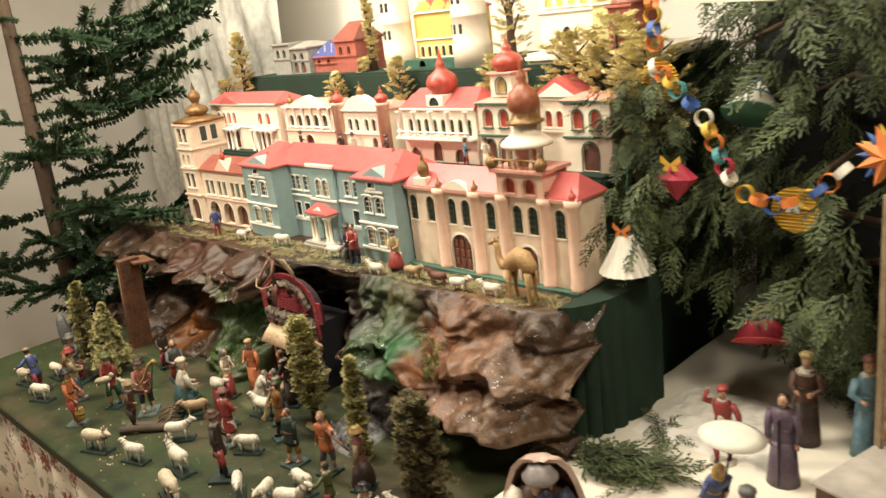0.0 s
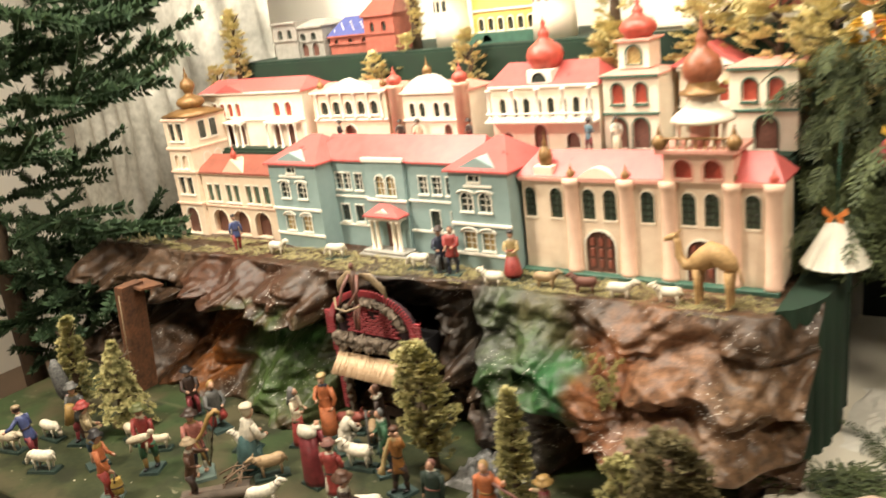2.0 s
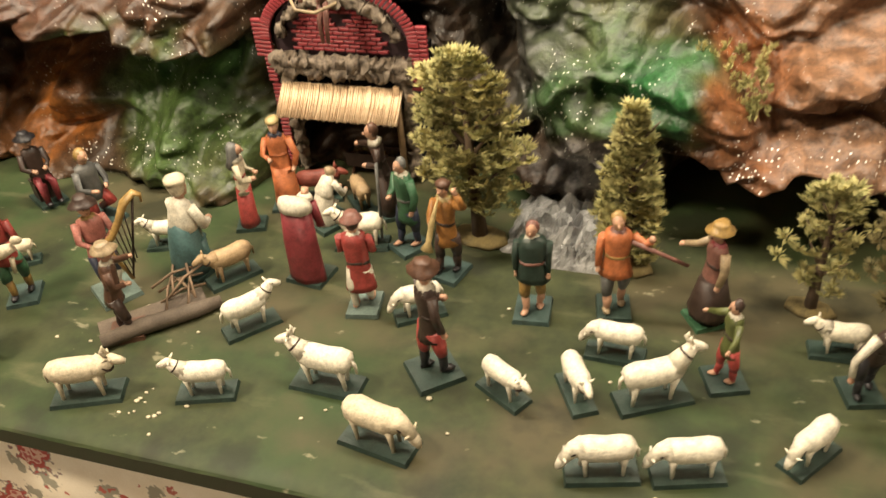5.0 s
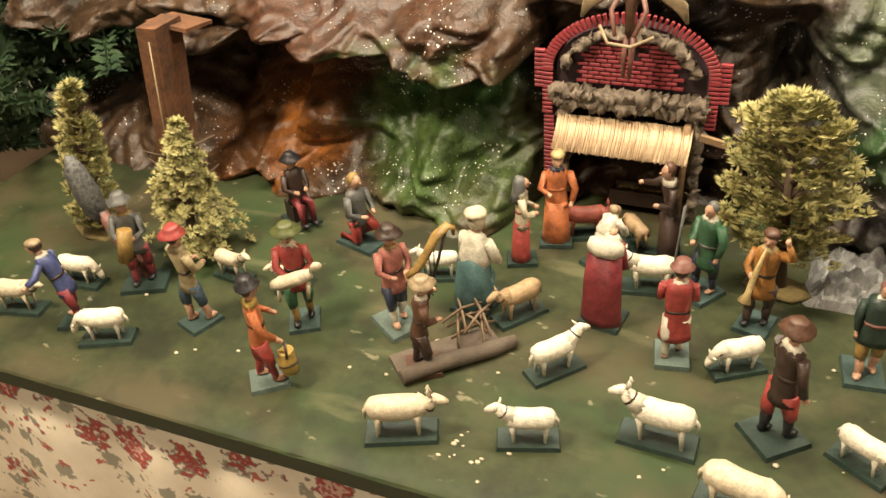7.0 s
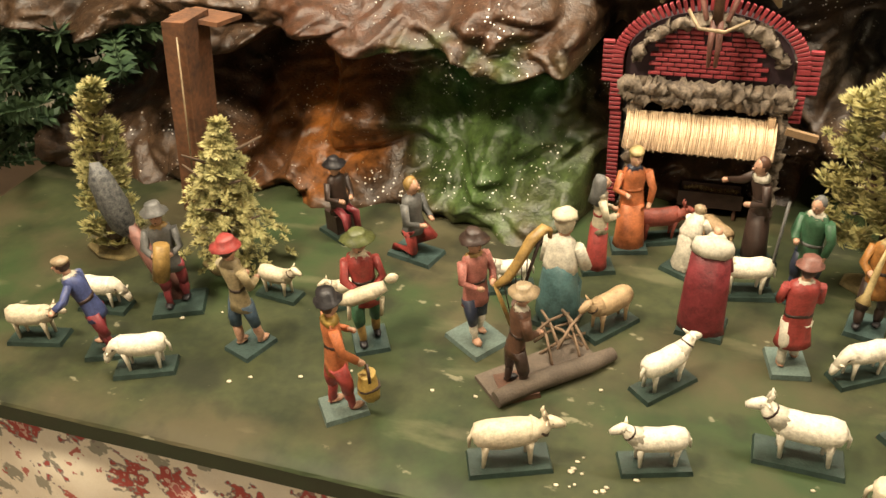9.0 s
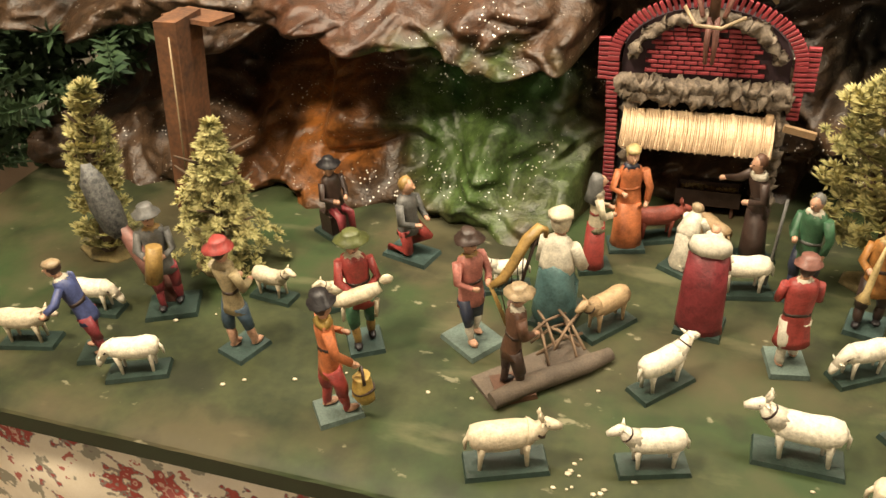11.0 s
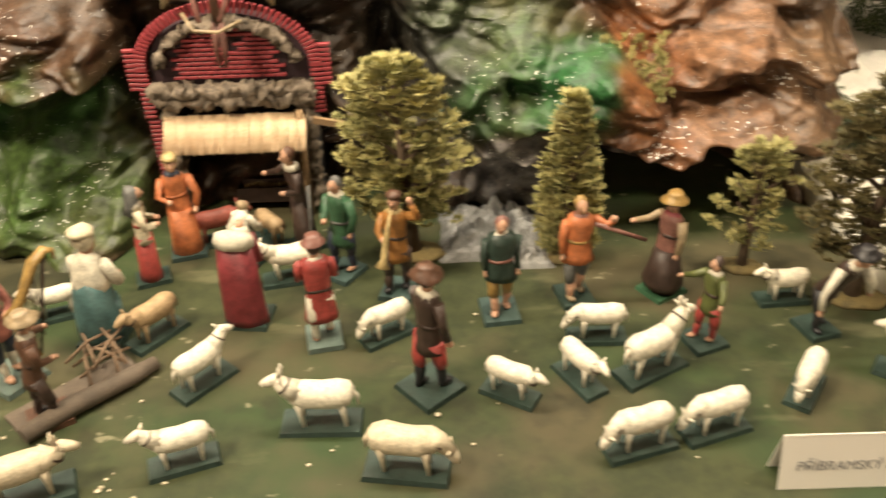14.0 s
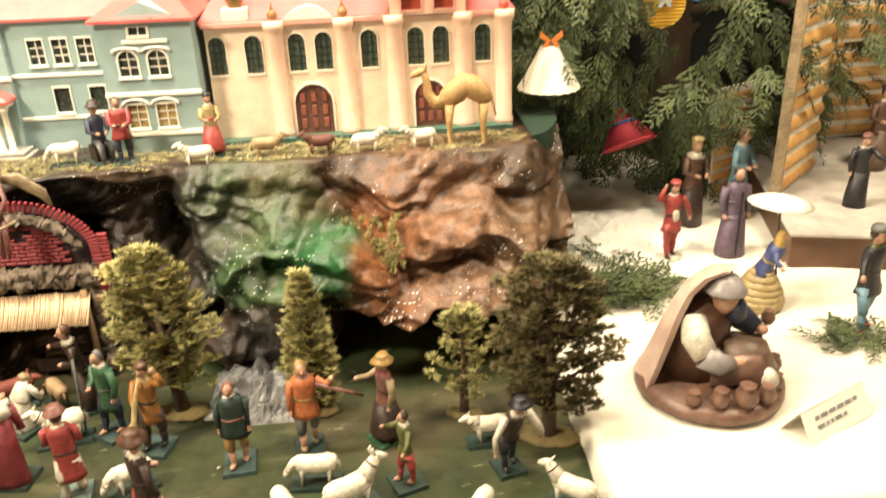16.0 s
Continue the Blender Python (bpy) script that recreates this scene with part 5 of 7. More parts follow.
def front_pail(bm, h, P):
    lathe(bm, [(0.058 * h, 0), (0.070 * h, 0.05 * h), (0.066 * h, 0.14 * h), (0.050 * h, 0.18 * h), (0.054 * h, 0.20 * h)], 12, 5, P(-0.11, -0.16, 0.14))
    tube(bm, [P(-0.17, -0.16, 0.31), P(-0.11, -0.16, 0.41), P(-0.05, -0.16, 0.31)], 0.010 * h, 5, 6)
    lathe(bm, [(0.073 * h, 0), (0.073 * h, 0.014 * h)], 12, 6, P(-0.11, -0.16, 0.23))


def stick(bm, h, P):
    tube(bm, [P(0.10, -0.05, 0.70), P(0.50, -0.10, 0.52)], 0.020 * h, 6, 5)


def staff(bm, h, P):
    tube(bm, [P(-0.20, -0.16, 0.08), P(-0.16, -0.14, 0.85)], 0.012 * h, 5, 6)


def drum(bm, h, P):
    tube(bm, [P(-0.02, -0.20, 0.40), P(0.03, -0.16, 0.68)], [0.07 * h, 0.06 * h], 9, 5)


def skirt(bm, h, P):
    lathe(bm, [(0.17 * h, 0.10 * h), (0.175 * h, 0.14 * h), (0.15 * h, 0.24 * h), (0.10 * h, 0.44 * h)], 12, 1)


def wicker_skirt(bm, h, P):
    rows = [(0.25, 0.0), (0.27, 0.05), (0.26, 0.12), (0.24, 0.19), (0.215, 0.26), (0.18, 0.33), (0.14, 0.40), (0.10, 0.46)]
    for (r, z), (r2, z2) in zip(rows, rows[1:]):
        lathe(bm, [(r * h, z * h), (1.06 * (r + r2) / 2 * h, (z + z2) / 2 * h), (r2 * h, z2 * h)], 18, 1)


def train(bm, h, P):
    a = [(0, 0.05, 0.03), (0, 0.05, 0.10), (0, 0.045, 0.40), (0, 0.035, 0.74)]
    tube(bm, [Vector(p) * h for p in a], [0.176 * h, 0.174 * h, 0.156 * h, 0.138 * h], 16, 1, 0.60)
    b = [(0, 0.035, 0.72), (0, 0.033, 0.77), (0, 0.025, 0.815), (0, 0.015, 0.825)]
    tube(bm, [Vector(p) * h for p in b], [0.152 * h, 0.150 * h, 0.130 * h, 0.06 * h], 14, 5, 0.66)


def kneel_gown(bm, h, P):
    tube(bm, [P(0, 0.04, 0.03), P(0, 0.05, 0.08), P(0, 0.05, 0.22), P(0, 0.03, 0.34), P(0, 0.01, 0.42)], [0.122 * h, 0.128 * h, 0.116 * h, 0.098 * h, 0.08 * h], 12, 1, 1.0)
    tube(bm, [P(0, 0.02, 0.35), P(0, 0.02, 0.40), P(0, 0.01, 0.50), P(0, 0.0, 0.565)], [0.104 * h, 0.102 * h, 0.086 * h, 0.04 * h], 12, 5, 0.85)


def rifle(bm, h, P):
    tube(bm, [P(0.12, -0.10, 0.20), P(0.10, -0.08, 0.62)], 0.012 * h, 5, 6)


statue("shepherd_boy_figurine", "carved boy in blue coat and tan cap bending to a sheep", -2.765, 0.708, -70, 0.160, "blue", "darkred", "cap", "tan", (FRONT_L, OUT_R), bend=0.3, feet="skin", base="darkbase")
statue("drummer_figurine", "carved seated man in grey jacket with yellow bagpipe and hat", -2.725, 0.822, 25, 0.175, "grey", "darkred", "brim", "grey", (FRONT_L, FRONT_R), base="darkbase", trim="ochre", extra=drum, plate=(0.075, 0.06))
statue("barefoot_boy_figurine", "carved barefoot boy in beige shirt, blue breeches and red hat", -2.575, 0.765, 160, 0.180, "beige", "denim", "brim", "red", (FRONT_L, FRONT_R), base="base", feet="skin", calf="skin", trim="beige", stout=0.95, bend=-0.05)
statue("milkman_figurine", "carved man in orange coat and red trousers carrying a yellow pail", -2.402, 0.688, 128, 0.182, "orange", "red", "small", "black", (((-0.13, -0.02, 0.56), (-0.10, -0.13, 0.42)), FRONT_R), trim="yellow", extra=front_pail, feet="skin", bend=0.0, hem=0.36, stout=0.92, base="paleplate")
statue("lamb_bearer_figurine", "carved shepherd in red coat carrying a lamb in his arms", -2.418, 0.815, 30, 0.182, "red", "green", "brim", "olive", (FRONT_L, FRONT_R), trim="ivory", calf="ochre", extra=carry_sheep)
statue("resting_shepherd_figurine", "carved man in dark coat and black hat sitting by rock", -2.568, 1.062, 60, 0.165, "darkbrown", "darkred", "brim", "black", (FRONT_L, FRONT_R), "sit", plate=(0.05, 0.07), base="darkbase")
statue("kneeling_shepherd_figurine", "carved kneeling man in grey coat and red breeches", -2.428, 1.030, 75, 0.190, "grey", "red", None, "grey", (FRONT_L, FRONT_R), "kneel", hair="ochre", feet="skin", plate=(0.05, 0.08))
statue("harpist_figurine", "carved man in pink shirt and dark hat playing a golden harp", -2.278, 0.855, 55, 0.178, "pink", "navy", "brim", "darkbrown", (FRONT_L, FRONT_R), trim="ochre", extra=harp_part, feet="skin", calf="white", plate=(0.06, 0.07), base="paleplate")
statue("woodcutter_figurine", "carved woodcutter in brown coat and straw hat on a brown plinth", -2.205, 0.778, 120, 0.160, "brown", "darkbrown", "brim", "tan", (FRONT_L, OUT_R), base="brown", bend=0.12, plate=(0.05, 0.05))
statue("kneeling_woman_figurine", "carved kneeling woman in teal gown with white shoulder cape", -2.180, 0.938, 170, 0.225, "white", "teal", "cap", "ivory", (FRONT_L, FRONT_R), "kneel", extra=kneel_gown, hair="ivory", base="darkbase", plate=(0.06, 0.08), stout=0.85)
statue("mother_figurine", "carved woman in long red gown with pale headscarf", -2.150, 1.060, 110, 0.165, "ivory", "red", "veil", "grey", (FRONT_L, FRONT_R), "robe", stout=0.85, hair="grey", base="darkbase", plate=(0.04, 0.05))
statue("robed_man_figurine", "carved man in long belted orange robe beside the stable", -2.112, 1.128, 15, 0.176, "orange", "orange", "cap", "straw", (FRONT_L, ((0.16, -0.01, 0.56), (0.12, -0.07, 0.44))), "robe", trim="navy", stout=1.0, hair="straw", plate=(0.055, 0.045))
statue("stooping_man_figurine", "carved bearded man in dark brown robe leaning to the manger", -1.930, 1.135, -60, 0.182, "darkbrown", "darkbrown", None, "brown", (OUT_L, FRONT_R), "robe", stout=0.85, bend=0.12, hair="brown", base="darkbase")
statue("green_cloak_figurine", "carved grey-haired man in green cloak with a staff", -1.866, 1.056, -35, 0.170, "green", "navy", None, "grey", (FRONT_L, DOWN_R), extra=staff, hair="grey", hem=0.30, feet="skin")
statue("king_figurine", "carved king in dark red mantle with ermine collar and crown", -1.992, 0.955, 172, 0.170, "darkred", "darkred", None, "tan", (((-0.12, -0.06, 0.50), (-0.05, -0.13, 0.46)), ((0.12, -0.06, 0.50), (0.05, -0.13, 0.46))), "robe", extra=train, trim="white", hair="tan", nod=0.20, base="darkbase", plate=(0.062, 0.055), stout=0.72, bend=0.30)
statue("kneeling_king_figurine", "carved king kneeling in a speckled ermine cloak", -2.020, 1.095, 150, 0.150, "white", "white", None, "tan", (FRONT_L, FRONT_R), "kneel", extra=kneel_gown, hair="tan", trim="white", base="darkbase", plate=(0.055, 0.07), stout=0.85, bend=0.5, nod=0.05)
statue("red_coat_girl_figurine", "carved child in long red coat and brown hat seen kneeling upright", -1.885, 0.905, 190, 0.166, "red", "white", "small", "rosybrown", (FRONT_L, FRONT_R), hem=0.22, stout=1.15, feet="skin", base="paleplate")
statue("trumpeter_figurine", "carved trumpeter in orange-brown coat blowing a wooden horn", -1.785, 1.005, -15, 0.170, "amber", "darkbrown", "cap", "brown", (FRONT_L, UP_R), trim="straw", extra=trumpet, hem=0.33)
statue("hunter_figurine", "carved man in brown coat, red trousers and wide tan hat", -1.746, 0.800, 130, 0.188, "darkbrown", "red", "brim", "brown", (DOWN_L, FRONT_R), hem=0.34, calf="black", base="darkbase", feet="black", plate=(0.065, 0.065))
statue("navy_jacket_figurine", "carved man in dark green jacket and yellow breeches", -1.645, 0.945, 5, 0.162, "darkgreen", "ochre", None, "brown", (DOWN_L, DOWN_R), hair="rosybrown", feet="skin", calf="skin", plate=(0.052, 0.06), stout=1.25)
statue("orange_jacket_figurine", "carved man in orange jacket holding a stick to a woman", -1.536, 0.972, 10, 0.172, "orange", "grey", None, "olive", (DOWN_L, ((0.2, -0.03, 0.66), (0.24, -0.06, 0.74))), trim="rosybrown", extra=stick, feet="tan", calf="skin", hair="ochre", base="darkbase", stout=1.15)
statue("straw_hat_woman_figurine", "carved woman in brown dress and straw hat", -1.410, 0.978, -60, 0.164, "rosybrown", "darkbrown", "brim", "ochre", (OUT_L, DOWN_R), "robe", sleeve="tan", stout=1.0, extra=skirt, trim="darkred", base="green")
statue("goatherd_figurine", "carved boy in olive shirt and red trousers leading a ram", -1.385, 0.865, -70, 0.140, "olive", "red", None, "brown", (OUT_L, OUT_R), base="darkbase", feet="skin", hair="darkbrown", plate=(0.05, 0.05))
statue("bowing_man_figurine", "carved man in white sleeves and dark waistcoat bowing", -1.228, 0.880, 15, 0.160, "darkbrown", "black", "brim", "black", (((-0.20, -0.12, 0.52), (-0.20, -0.20, 0.34)), ((0.22, -0.10, 0.54), (0.26, -0.16, 0.40))), sleeve="white", bend=0.55, base="darkbase", plate=(0.045, 0.05))


def sheep(label, x, y, rot, length=0.075, graze=False, tone="ivory", lift=0.0, horns=False, z=BOARD, base="darkbase", turn=0.0, name="sheep_figurine"):
    """Carved sheep, head towards +x before it is turned, on a thin plinth."""
    L = 0.81 * length
    rng = random.Random(int(abs(x) * 1000) + int(abs(y) * 1000))
    bm = bmesh.new()
    b = 0.0065 if base else 0.0
    if base:
        vs = box(bm, -0.60 * L, 0.60 * L, -0.27 * L, 0.27 * L, 0, b, 1)
        for v in vs[4:]:
            v.co.x, v.co.y = v.co.x * 0.96, v.co.y * 0.92
    zc = b + 0.53 * L
    rings = tube(bm, [(-0.50 * L, 0, zc), (-0.45 * L, 0, zc + 0.01 * L), (-0.30 * L, 0, zc), (-0.05 * L, 0, zc - 0.02 * L), (0.20 * L, 0, zc), (0.36 * L, 0, zc + 0.04 * L), (0.44 * L, 0, zc + 0.06 * L)],
                 [0.10 * L, 0.18 * L, 0.222 * L, 0.215 * L, 0.215 * L, 0.185 * L, 0.09 * L], 16, 0, 0.95)
    for ring in rings:
        for v in ring:
            v.co += noise.noise_vector(v.co * (9 / L) + Vector((x * 50, y * 50, 0))) * (0.034 if tone in ("cream", "tan") else 0.016) * L
    for fx in (-0.33, 0.28):
        for s in (-1, 1):
            k = rng.uniform(-0.05, 0.05)
            tube(bm, [(fx * L, s * 0.11 * L, zc - 0.08 * L), ((fx + k * 0.5) * L, s * 0.115 * L, b + 0.22 * L), ((fx + k) * L, s * 0.115 * L, b)], [0.080 * L, 0.040 * L, 0.030 * L], 7, 0)
    if graze:
        neck, head, nose = (0.46 * L, turn * 0.05 * L, zc + 0.02 * L), (0.62 * L, turn * 0.12 * L, zc - 0.18 * L), (0.70 * L, turn * 0.15 * L, zc - 0.36 * L)
    else:
        neck, head, nose = (0.47 * L, turn * 0.05 * L, zc + (0.17 + lift) * L), (0.57 * L, turn * 0.12 * L, zc + (0.29 + lift) * L), (0.79 * L, turn * 0.2 * L, zc + (0.20 + lift) * L)
    tube(bm, [(0.30 * L, 0, zc + 0.05 * L), neck, head], [0.19 * L, 0.130 * L, 0.09 * L], 10, 0)
    hv, nv = Vector(head), Vector(nose)
    tube(bm, [hv + (hv - nv) * 0.35, hv, hv.lerp(nv, 0.6), nv], [0.05 * L, 0.095 * L, 0.075 * L, 0.042 * L], 8, 0)
    d = (nv - hv).normalized()
    back = hv - d * 0.05 * L
    for s in (-1, 1):
        tube(bm, [back + Vector((0, s * 0.06 * L, 0.03 * L)), back - d * 0.03 * L + Vector((0, s * 0.17 * L, 0.05 * L))], [0.035 * L, 0.012 * L], 5, 0)
        ball(bm, hv + d * 0.04 * L + Vector((0, s * 0.078 * L, 0.03 * L)), 0.012 * L, 0.01 * L, 0.012 * L, 2, 5, 4)
        if horns:
            tube(bm, [back + Vector((0, s * 0.04 * L, 0.06 * L)), back - d * 0.05 * L + Vector((0, s * 0.05 * L, 0.15 * L)), back - d * 0.03 * L + Vector((0, s * 0.05 * L, 0.22 * L))], [0.036 * L, 0.030 * L, 0.010 * L], 6, 0)
    tube(bm, [(-0.48 * L, 0, zc + 0.06 * L), (-0.55 * L, 0, zc - 0.05 * L), (-0.56 * L, 0, zc - 0.22 * L)], [0.04 * L, 0.035 * L, 0.018 * L], 6, 0)
    tube(bm, [Vector(neck) - Vector((0.010 * L, 0, 0.010 * L)), Vector(neck) + Vector((0.012 * L, 0, 0.012 * L))], [0.140 * L, 0.130 * L], 10, 2)
    ob = link(name, bm, [wool[tone], paint(base or "base"), paint("darkbrown")])
    ob.matrix_world = pose(x, y, z, 0, 0, rot)
    return tagged(ob, label, "sheep figurine" if "sheep" in name else "animal figurine", "flock of carved sheep")


wool = {k: mat("carved_wool_" + k, c, tuple(v * 0.62 for v in c), scale=150, rough=0.6, bump=0.7, fine=380)
        for k, c in dict(ivory=(0.76, 0.70, 0.57), cream=(0.64, 0.55, 0.40), tan=(0.42, 0.29, 0.16), brown=(0.16, 0.06, 0.04), white=(0.80, 0.73, 0.58), camel=(0.50, 0.31, 0.13), ox=(0.26, 0.06, 0.04)).items()}
W1, W2, W3 = "carved ivory sheep looking up on a green plinth", "carved ivory sheep grazing on a green plinth", "carved shaggy cream ram with upright horns on a plinth"
sheep(W3, -2.184, 0.658, 22, 0.098, tone="cream", horns=True, lift=-0.14)
sheep(W1, -2.027, 0.697, 198, 0.082)
sheep("carved ivory ewe with pointed ears on a green plinth", -1.876, 0.748, 178, 0.100, lift=0.0, horns=True)
sheep(W1, -2.030, 0.828, 48, 0.085)
sheep(W2, -1.800, 0.905, 212, 0.078, True)
sheep("carved ivory sheep with lowered head on a dark plinth", -1.649, 0.783, -32, 0.075, lift=-0.2)
sheep("carved cream sheep grazing near the board edge", -1.776, 0.672, -10, 0.100, True, "cream")
sheep(W1, -1.560, 0.802, -62, 0.078, lift=-0.1)
sheep(W2, -1.522, 0.882, 178, 0.082, True)
sheep("carved ivory ram held by the goatherd boy", -1.468, 0.815, 28, 0.098, lift=0.12, horns=True)
sheep(W2, -1.513, 0.690, 195, 0.088, True, turn=0.5)
sheep(W2, -1.420, 0.710, 197, 0.086, True)
sheep(W2, -1.290, 0.765, 232, 0.078, True)
sheep("carved cream sheep looking up beside the white cloth", -1.152, 0.780, 142, 0.085, lift=0.08)
sheep("carved white goat beside the dark tree", -1.248, 0.946, 183, 0.075, tone="white", lift=-0.05)
sheep(W2, -2.690, 0.687, 203, 0.085, True, "white")
sheep("carved cream sheep nuzzled by the boy in blue", -2.880, 0.703, 12, 0.085, tone="cream", lift=-0.1)
sheep(W2, -2.832, 0.790, 5, 0.080, True, "white")
sheep("carved cream lamb with head raised by the fir", -2.590, 0.880, -8, 0.072, tone="cream")
sheep("carved tan sheep with head bent to the kneeling woman", -2.112, 0.926, 232, 0.086, tone="tan", lift=-0.08)
sheep(W1, -2.262, 0.980, 200, 0.072)
sheep("carved white sheep lifting its head behind the king", -1.943, 1.046, 192, 0.090, tone="white")
sheep("carved cream lamb behind the red shepherd", -2.482, 0.886, 216, 0.062, tone="cream")
sheep("carved red-brown ox beside the manger", -2.068, 1.160, 20, 0.085, tone="ox", horns=True, lift=-0.15, name="ox_figurine")
sheep("carved tan donkey bending towards the manger", -1.985, 1.150, 130, 0.076, True, tone="tan", name="donkey_figurine")
LW = "small white carved sheep on the mossy town ledge"
for x, y, r, g, tone in ((-2.477, 1.385, 10, False, "white"), (-2.26, 1.40, 200, True, "white"), (-1.967, 1.392, 195, True, "white"), (-1.72, 1.345, 185, False, "white"),
                         (-1.597, 1.375, 5, False, "tan"), (-1.50, 1.372, 190, False, "brown"), (-1.412, 1.362, 10, False, "white"), (-1.31, 1.368, 190, False, "white")):
    sheep(LW if tone == "white" else "small %s carved sheep on the mossy town ledge" % tone, x, y, r, 0.066, g, tone, z=LEDGE, base="darkbase" if g else None)


def camel():
    bm = bmesh.new()
    L = 0.118
    tube(bm, [(-0.40 * L, 0, 0.72 * L), (-0.30 * L, 0, 0.78 * L), (-0.12 * L, 0, 0.92 * L), (0.02 * L, 0, 0.98 * L), (0.14 * L, 0, 0.86 * L), (0.32 * L, 0, 0.74 * L), (0.42 * L, 0, 0.72 * L)],
         [0.06 * L, 0.15 * L, 0.20 * L, 0.19 * L, 0.20 * L, 0.16 * L, 0.07 * L], 12, 0, 0.95)
    tube(bm, [(0.32 * L, 0, 0.74 * L), (0.50 * L, 0, 0.70 * L), (0.60 * L, 0, 0.86 * L), (0.62 * L, 0, 1.08 * L), (0.66 * L, 0, 1.18 * L)], [0.13 * L, 0.10 * L, 0.075 * L, 0.06 * L, 0.06 * L], 9, 0)
    tube(bm, [(0.60 * L, 0, 1.19 * L), (0.68 * L, 0, 1.20 * L), (0.80 * L, 0, 1.15 * L), (0.86 * L, 0, 1.12 * L)], [0.04 * L, 0.07 * L, 0.05 * L, 0.035 * L], 8, 0)
    for s in (-1, 1):
        tube(bm, [(0.62 * L, s * 0.05 * L, 1.24 * L), (0.60 * L, s * 0.07 * L, 1.31 * L)], [0.02 * L, 0.008 * L], 5)
        for fx in (-0.28, 0.26):
            tube(bm, [(fx * L, s * 0.09 * L, 0.68 * L), ((fx + 0.01) * L, s * 0.09 * L, 0.36 * L), (fx * L, s * 0.09 * L, 0.04 * L), ((fx + 0.02) * L, s * 0.09 * L, 0)], [0.085 * L, 0.05 * L, 0.034 * L, 0.05 * L], 7)
    tube(bm, [(-0.42 * L, 0, 0.74 * L), (-0.48 * L, 0, 0.45 * L)], [0.025 * L, 0.015 * L], 5)
    ob = link("camel_figurine", bm, wool["camel"])
    ob.matrix_world = pose(-1.222, 1.385, LEDGE, 0, 0, 176)
    tagged(ob, "golden-brown carved camel standing in front of the church", "camel figurine")


camel()
TOWN = "townsfolk on the terraces"
statue("blue_townsman_figurine", "small carved man in blue coat and red trousers on the ledge", -2.640, 1.378, 60, 0.115, "blue", "red", "cap", "black", z=LEDGE, plate=(0, 0), group=TOWN)
statue("red_jacket_townsman_figurine", "small carved man in red jacket with a musket on the ledge", -1.858, 1.386, 10, 0.132, "red", "navy", None, "black", (FRONT_L, FRONT_R), z=LEDGE, plate=(0.045, 0.04), extra=rifle, stout=1.2, group=TOWN)
statue("seated_townsman_figurine", "small carved man in dark blue coat seated by the town hall", -1.905, 1.402, 40, 0.140, "navy", "grey", "small", "darkbrown", (FRONT_L, FRONT_R), "sit", z=LEDGE, plate=(0.05, 0.06), group=TOWN)
statue("market_woman_figurine", "small carved woman in red skirt and yellow shawl", -1.700, 1.405, 20, 0.125, "straw", "red", "cap", "black", (FRONT_L, FRONT_R), "robe", z=LEDGE, plate=(0.035, 0.035), extra=skirt, group=TOWN)
for x, y, c, l, r, k in ((-2.39, 1.625, "black", "black", 160, "robe"), (-2.16, 1.622, "darkbrown", "darkbrown", 20, "robe"), (-2.10, 1.625, "ivory", "white", 20, "robe"), (-1.93, 1.622, "darkbrown", "rosybrown", -20, "robe"), (-1.585, 1.612, "sky", "darkred", 150, "man"), (-1.52, 1.625, "white", "ivory", 10, "robe")):
    statue("small_townsman_figurine", "tiny carved %s townsman standing on the terrace" % ("dark" if "b" in c[0] or "d" in c[0] else "light"), x, y, r, 0.085, c, l, "brim", "darkbrown", (FRONT_L, DOWN_R), k, z=TERRACE, plate=(0, 0), group=TOWN)


def angel():
    """Winged carved figure above the stable, as one plain mesh."""
    bm = bmesh.new()
    h = 0.125
    tube(bm, [(0, 0, 0), (0, -0.004, 0.35 * h), (0, 0, 0.55 * h), (0, 0, 0.78 * h)], [0.07 * h, 0.06 * h, 0.10 * h, 0.05 * h], 10, 0, 0.7)
    ball(bm, (0, -0.002, 0.88 * h), 0.055 * h, 0.06 * h, 0.07 * h, 1)
    for s in (-1, 1):
        tube(bm, [(s * 0.03 * h, 0, 0.10 * h), (s * 0.05 * h, -0.01, -0.14 * h), (s * 0.04 * h, -0.012, -0.40 * h)], [0.05 * h, 0.04 * h, 0.025 * h], 7, 1)
        tube(bm, [(s * 0.10 * h, 0, 0.70 * h), (s * 0.22 * h, -0.02, 0.45 * h), (s * 0.12 * h, -0.045, 0.22 * h)], [0.04 * h, 0.035 * h, 0.03 * h], 7, 1)
        tube(bm, [(s * 0.06 * h, 0.012, 0.66 * h), (s * 0.30 * h, 0.02, 0.62 * h), (s * 0.62 * h, 0.02, 0.40 * h), (s * 0.70 * h, 0.02, 0.22 * h)], [0.05 * h, 0.10 * h, 0.085 * h, 0.02 * h], 8, 2, 0.25)
    tube(bm, [(-0.34 * h, -0.035, 0.30 * h), (-0.2 * h, -0.05, 0.14 * h), (0.1 * h, -0.052, 0.12 * h), (0.36 * h, -0.035, 0.20 * h)], 0.022 * h, 6, 2)
    ob = link("angel_figurine", bm, [paint("brown"), paint("rosybrown"), paint("tan")])
    ob.matrix_world = pose(-2.025, 1.205, 0.945) @ Matrix.Diagonal((0.9, 1.0, 1.0, 1))
    tagged(ob, "brown carved angel with spread wings fixed above the stable", "figurine")


angel()


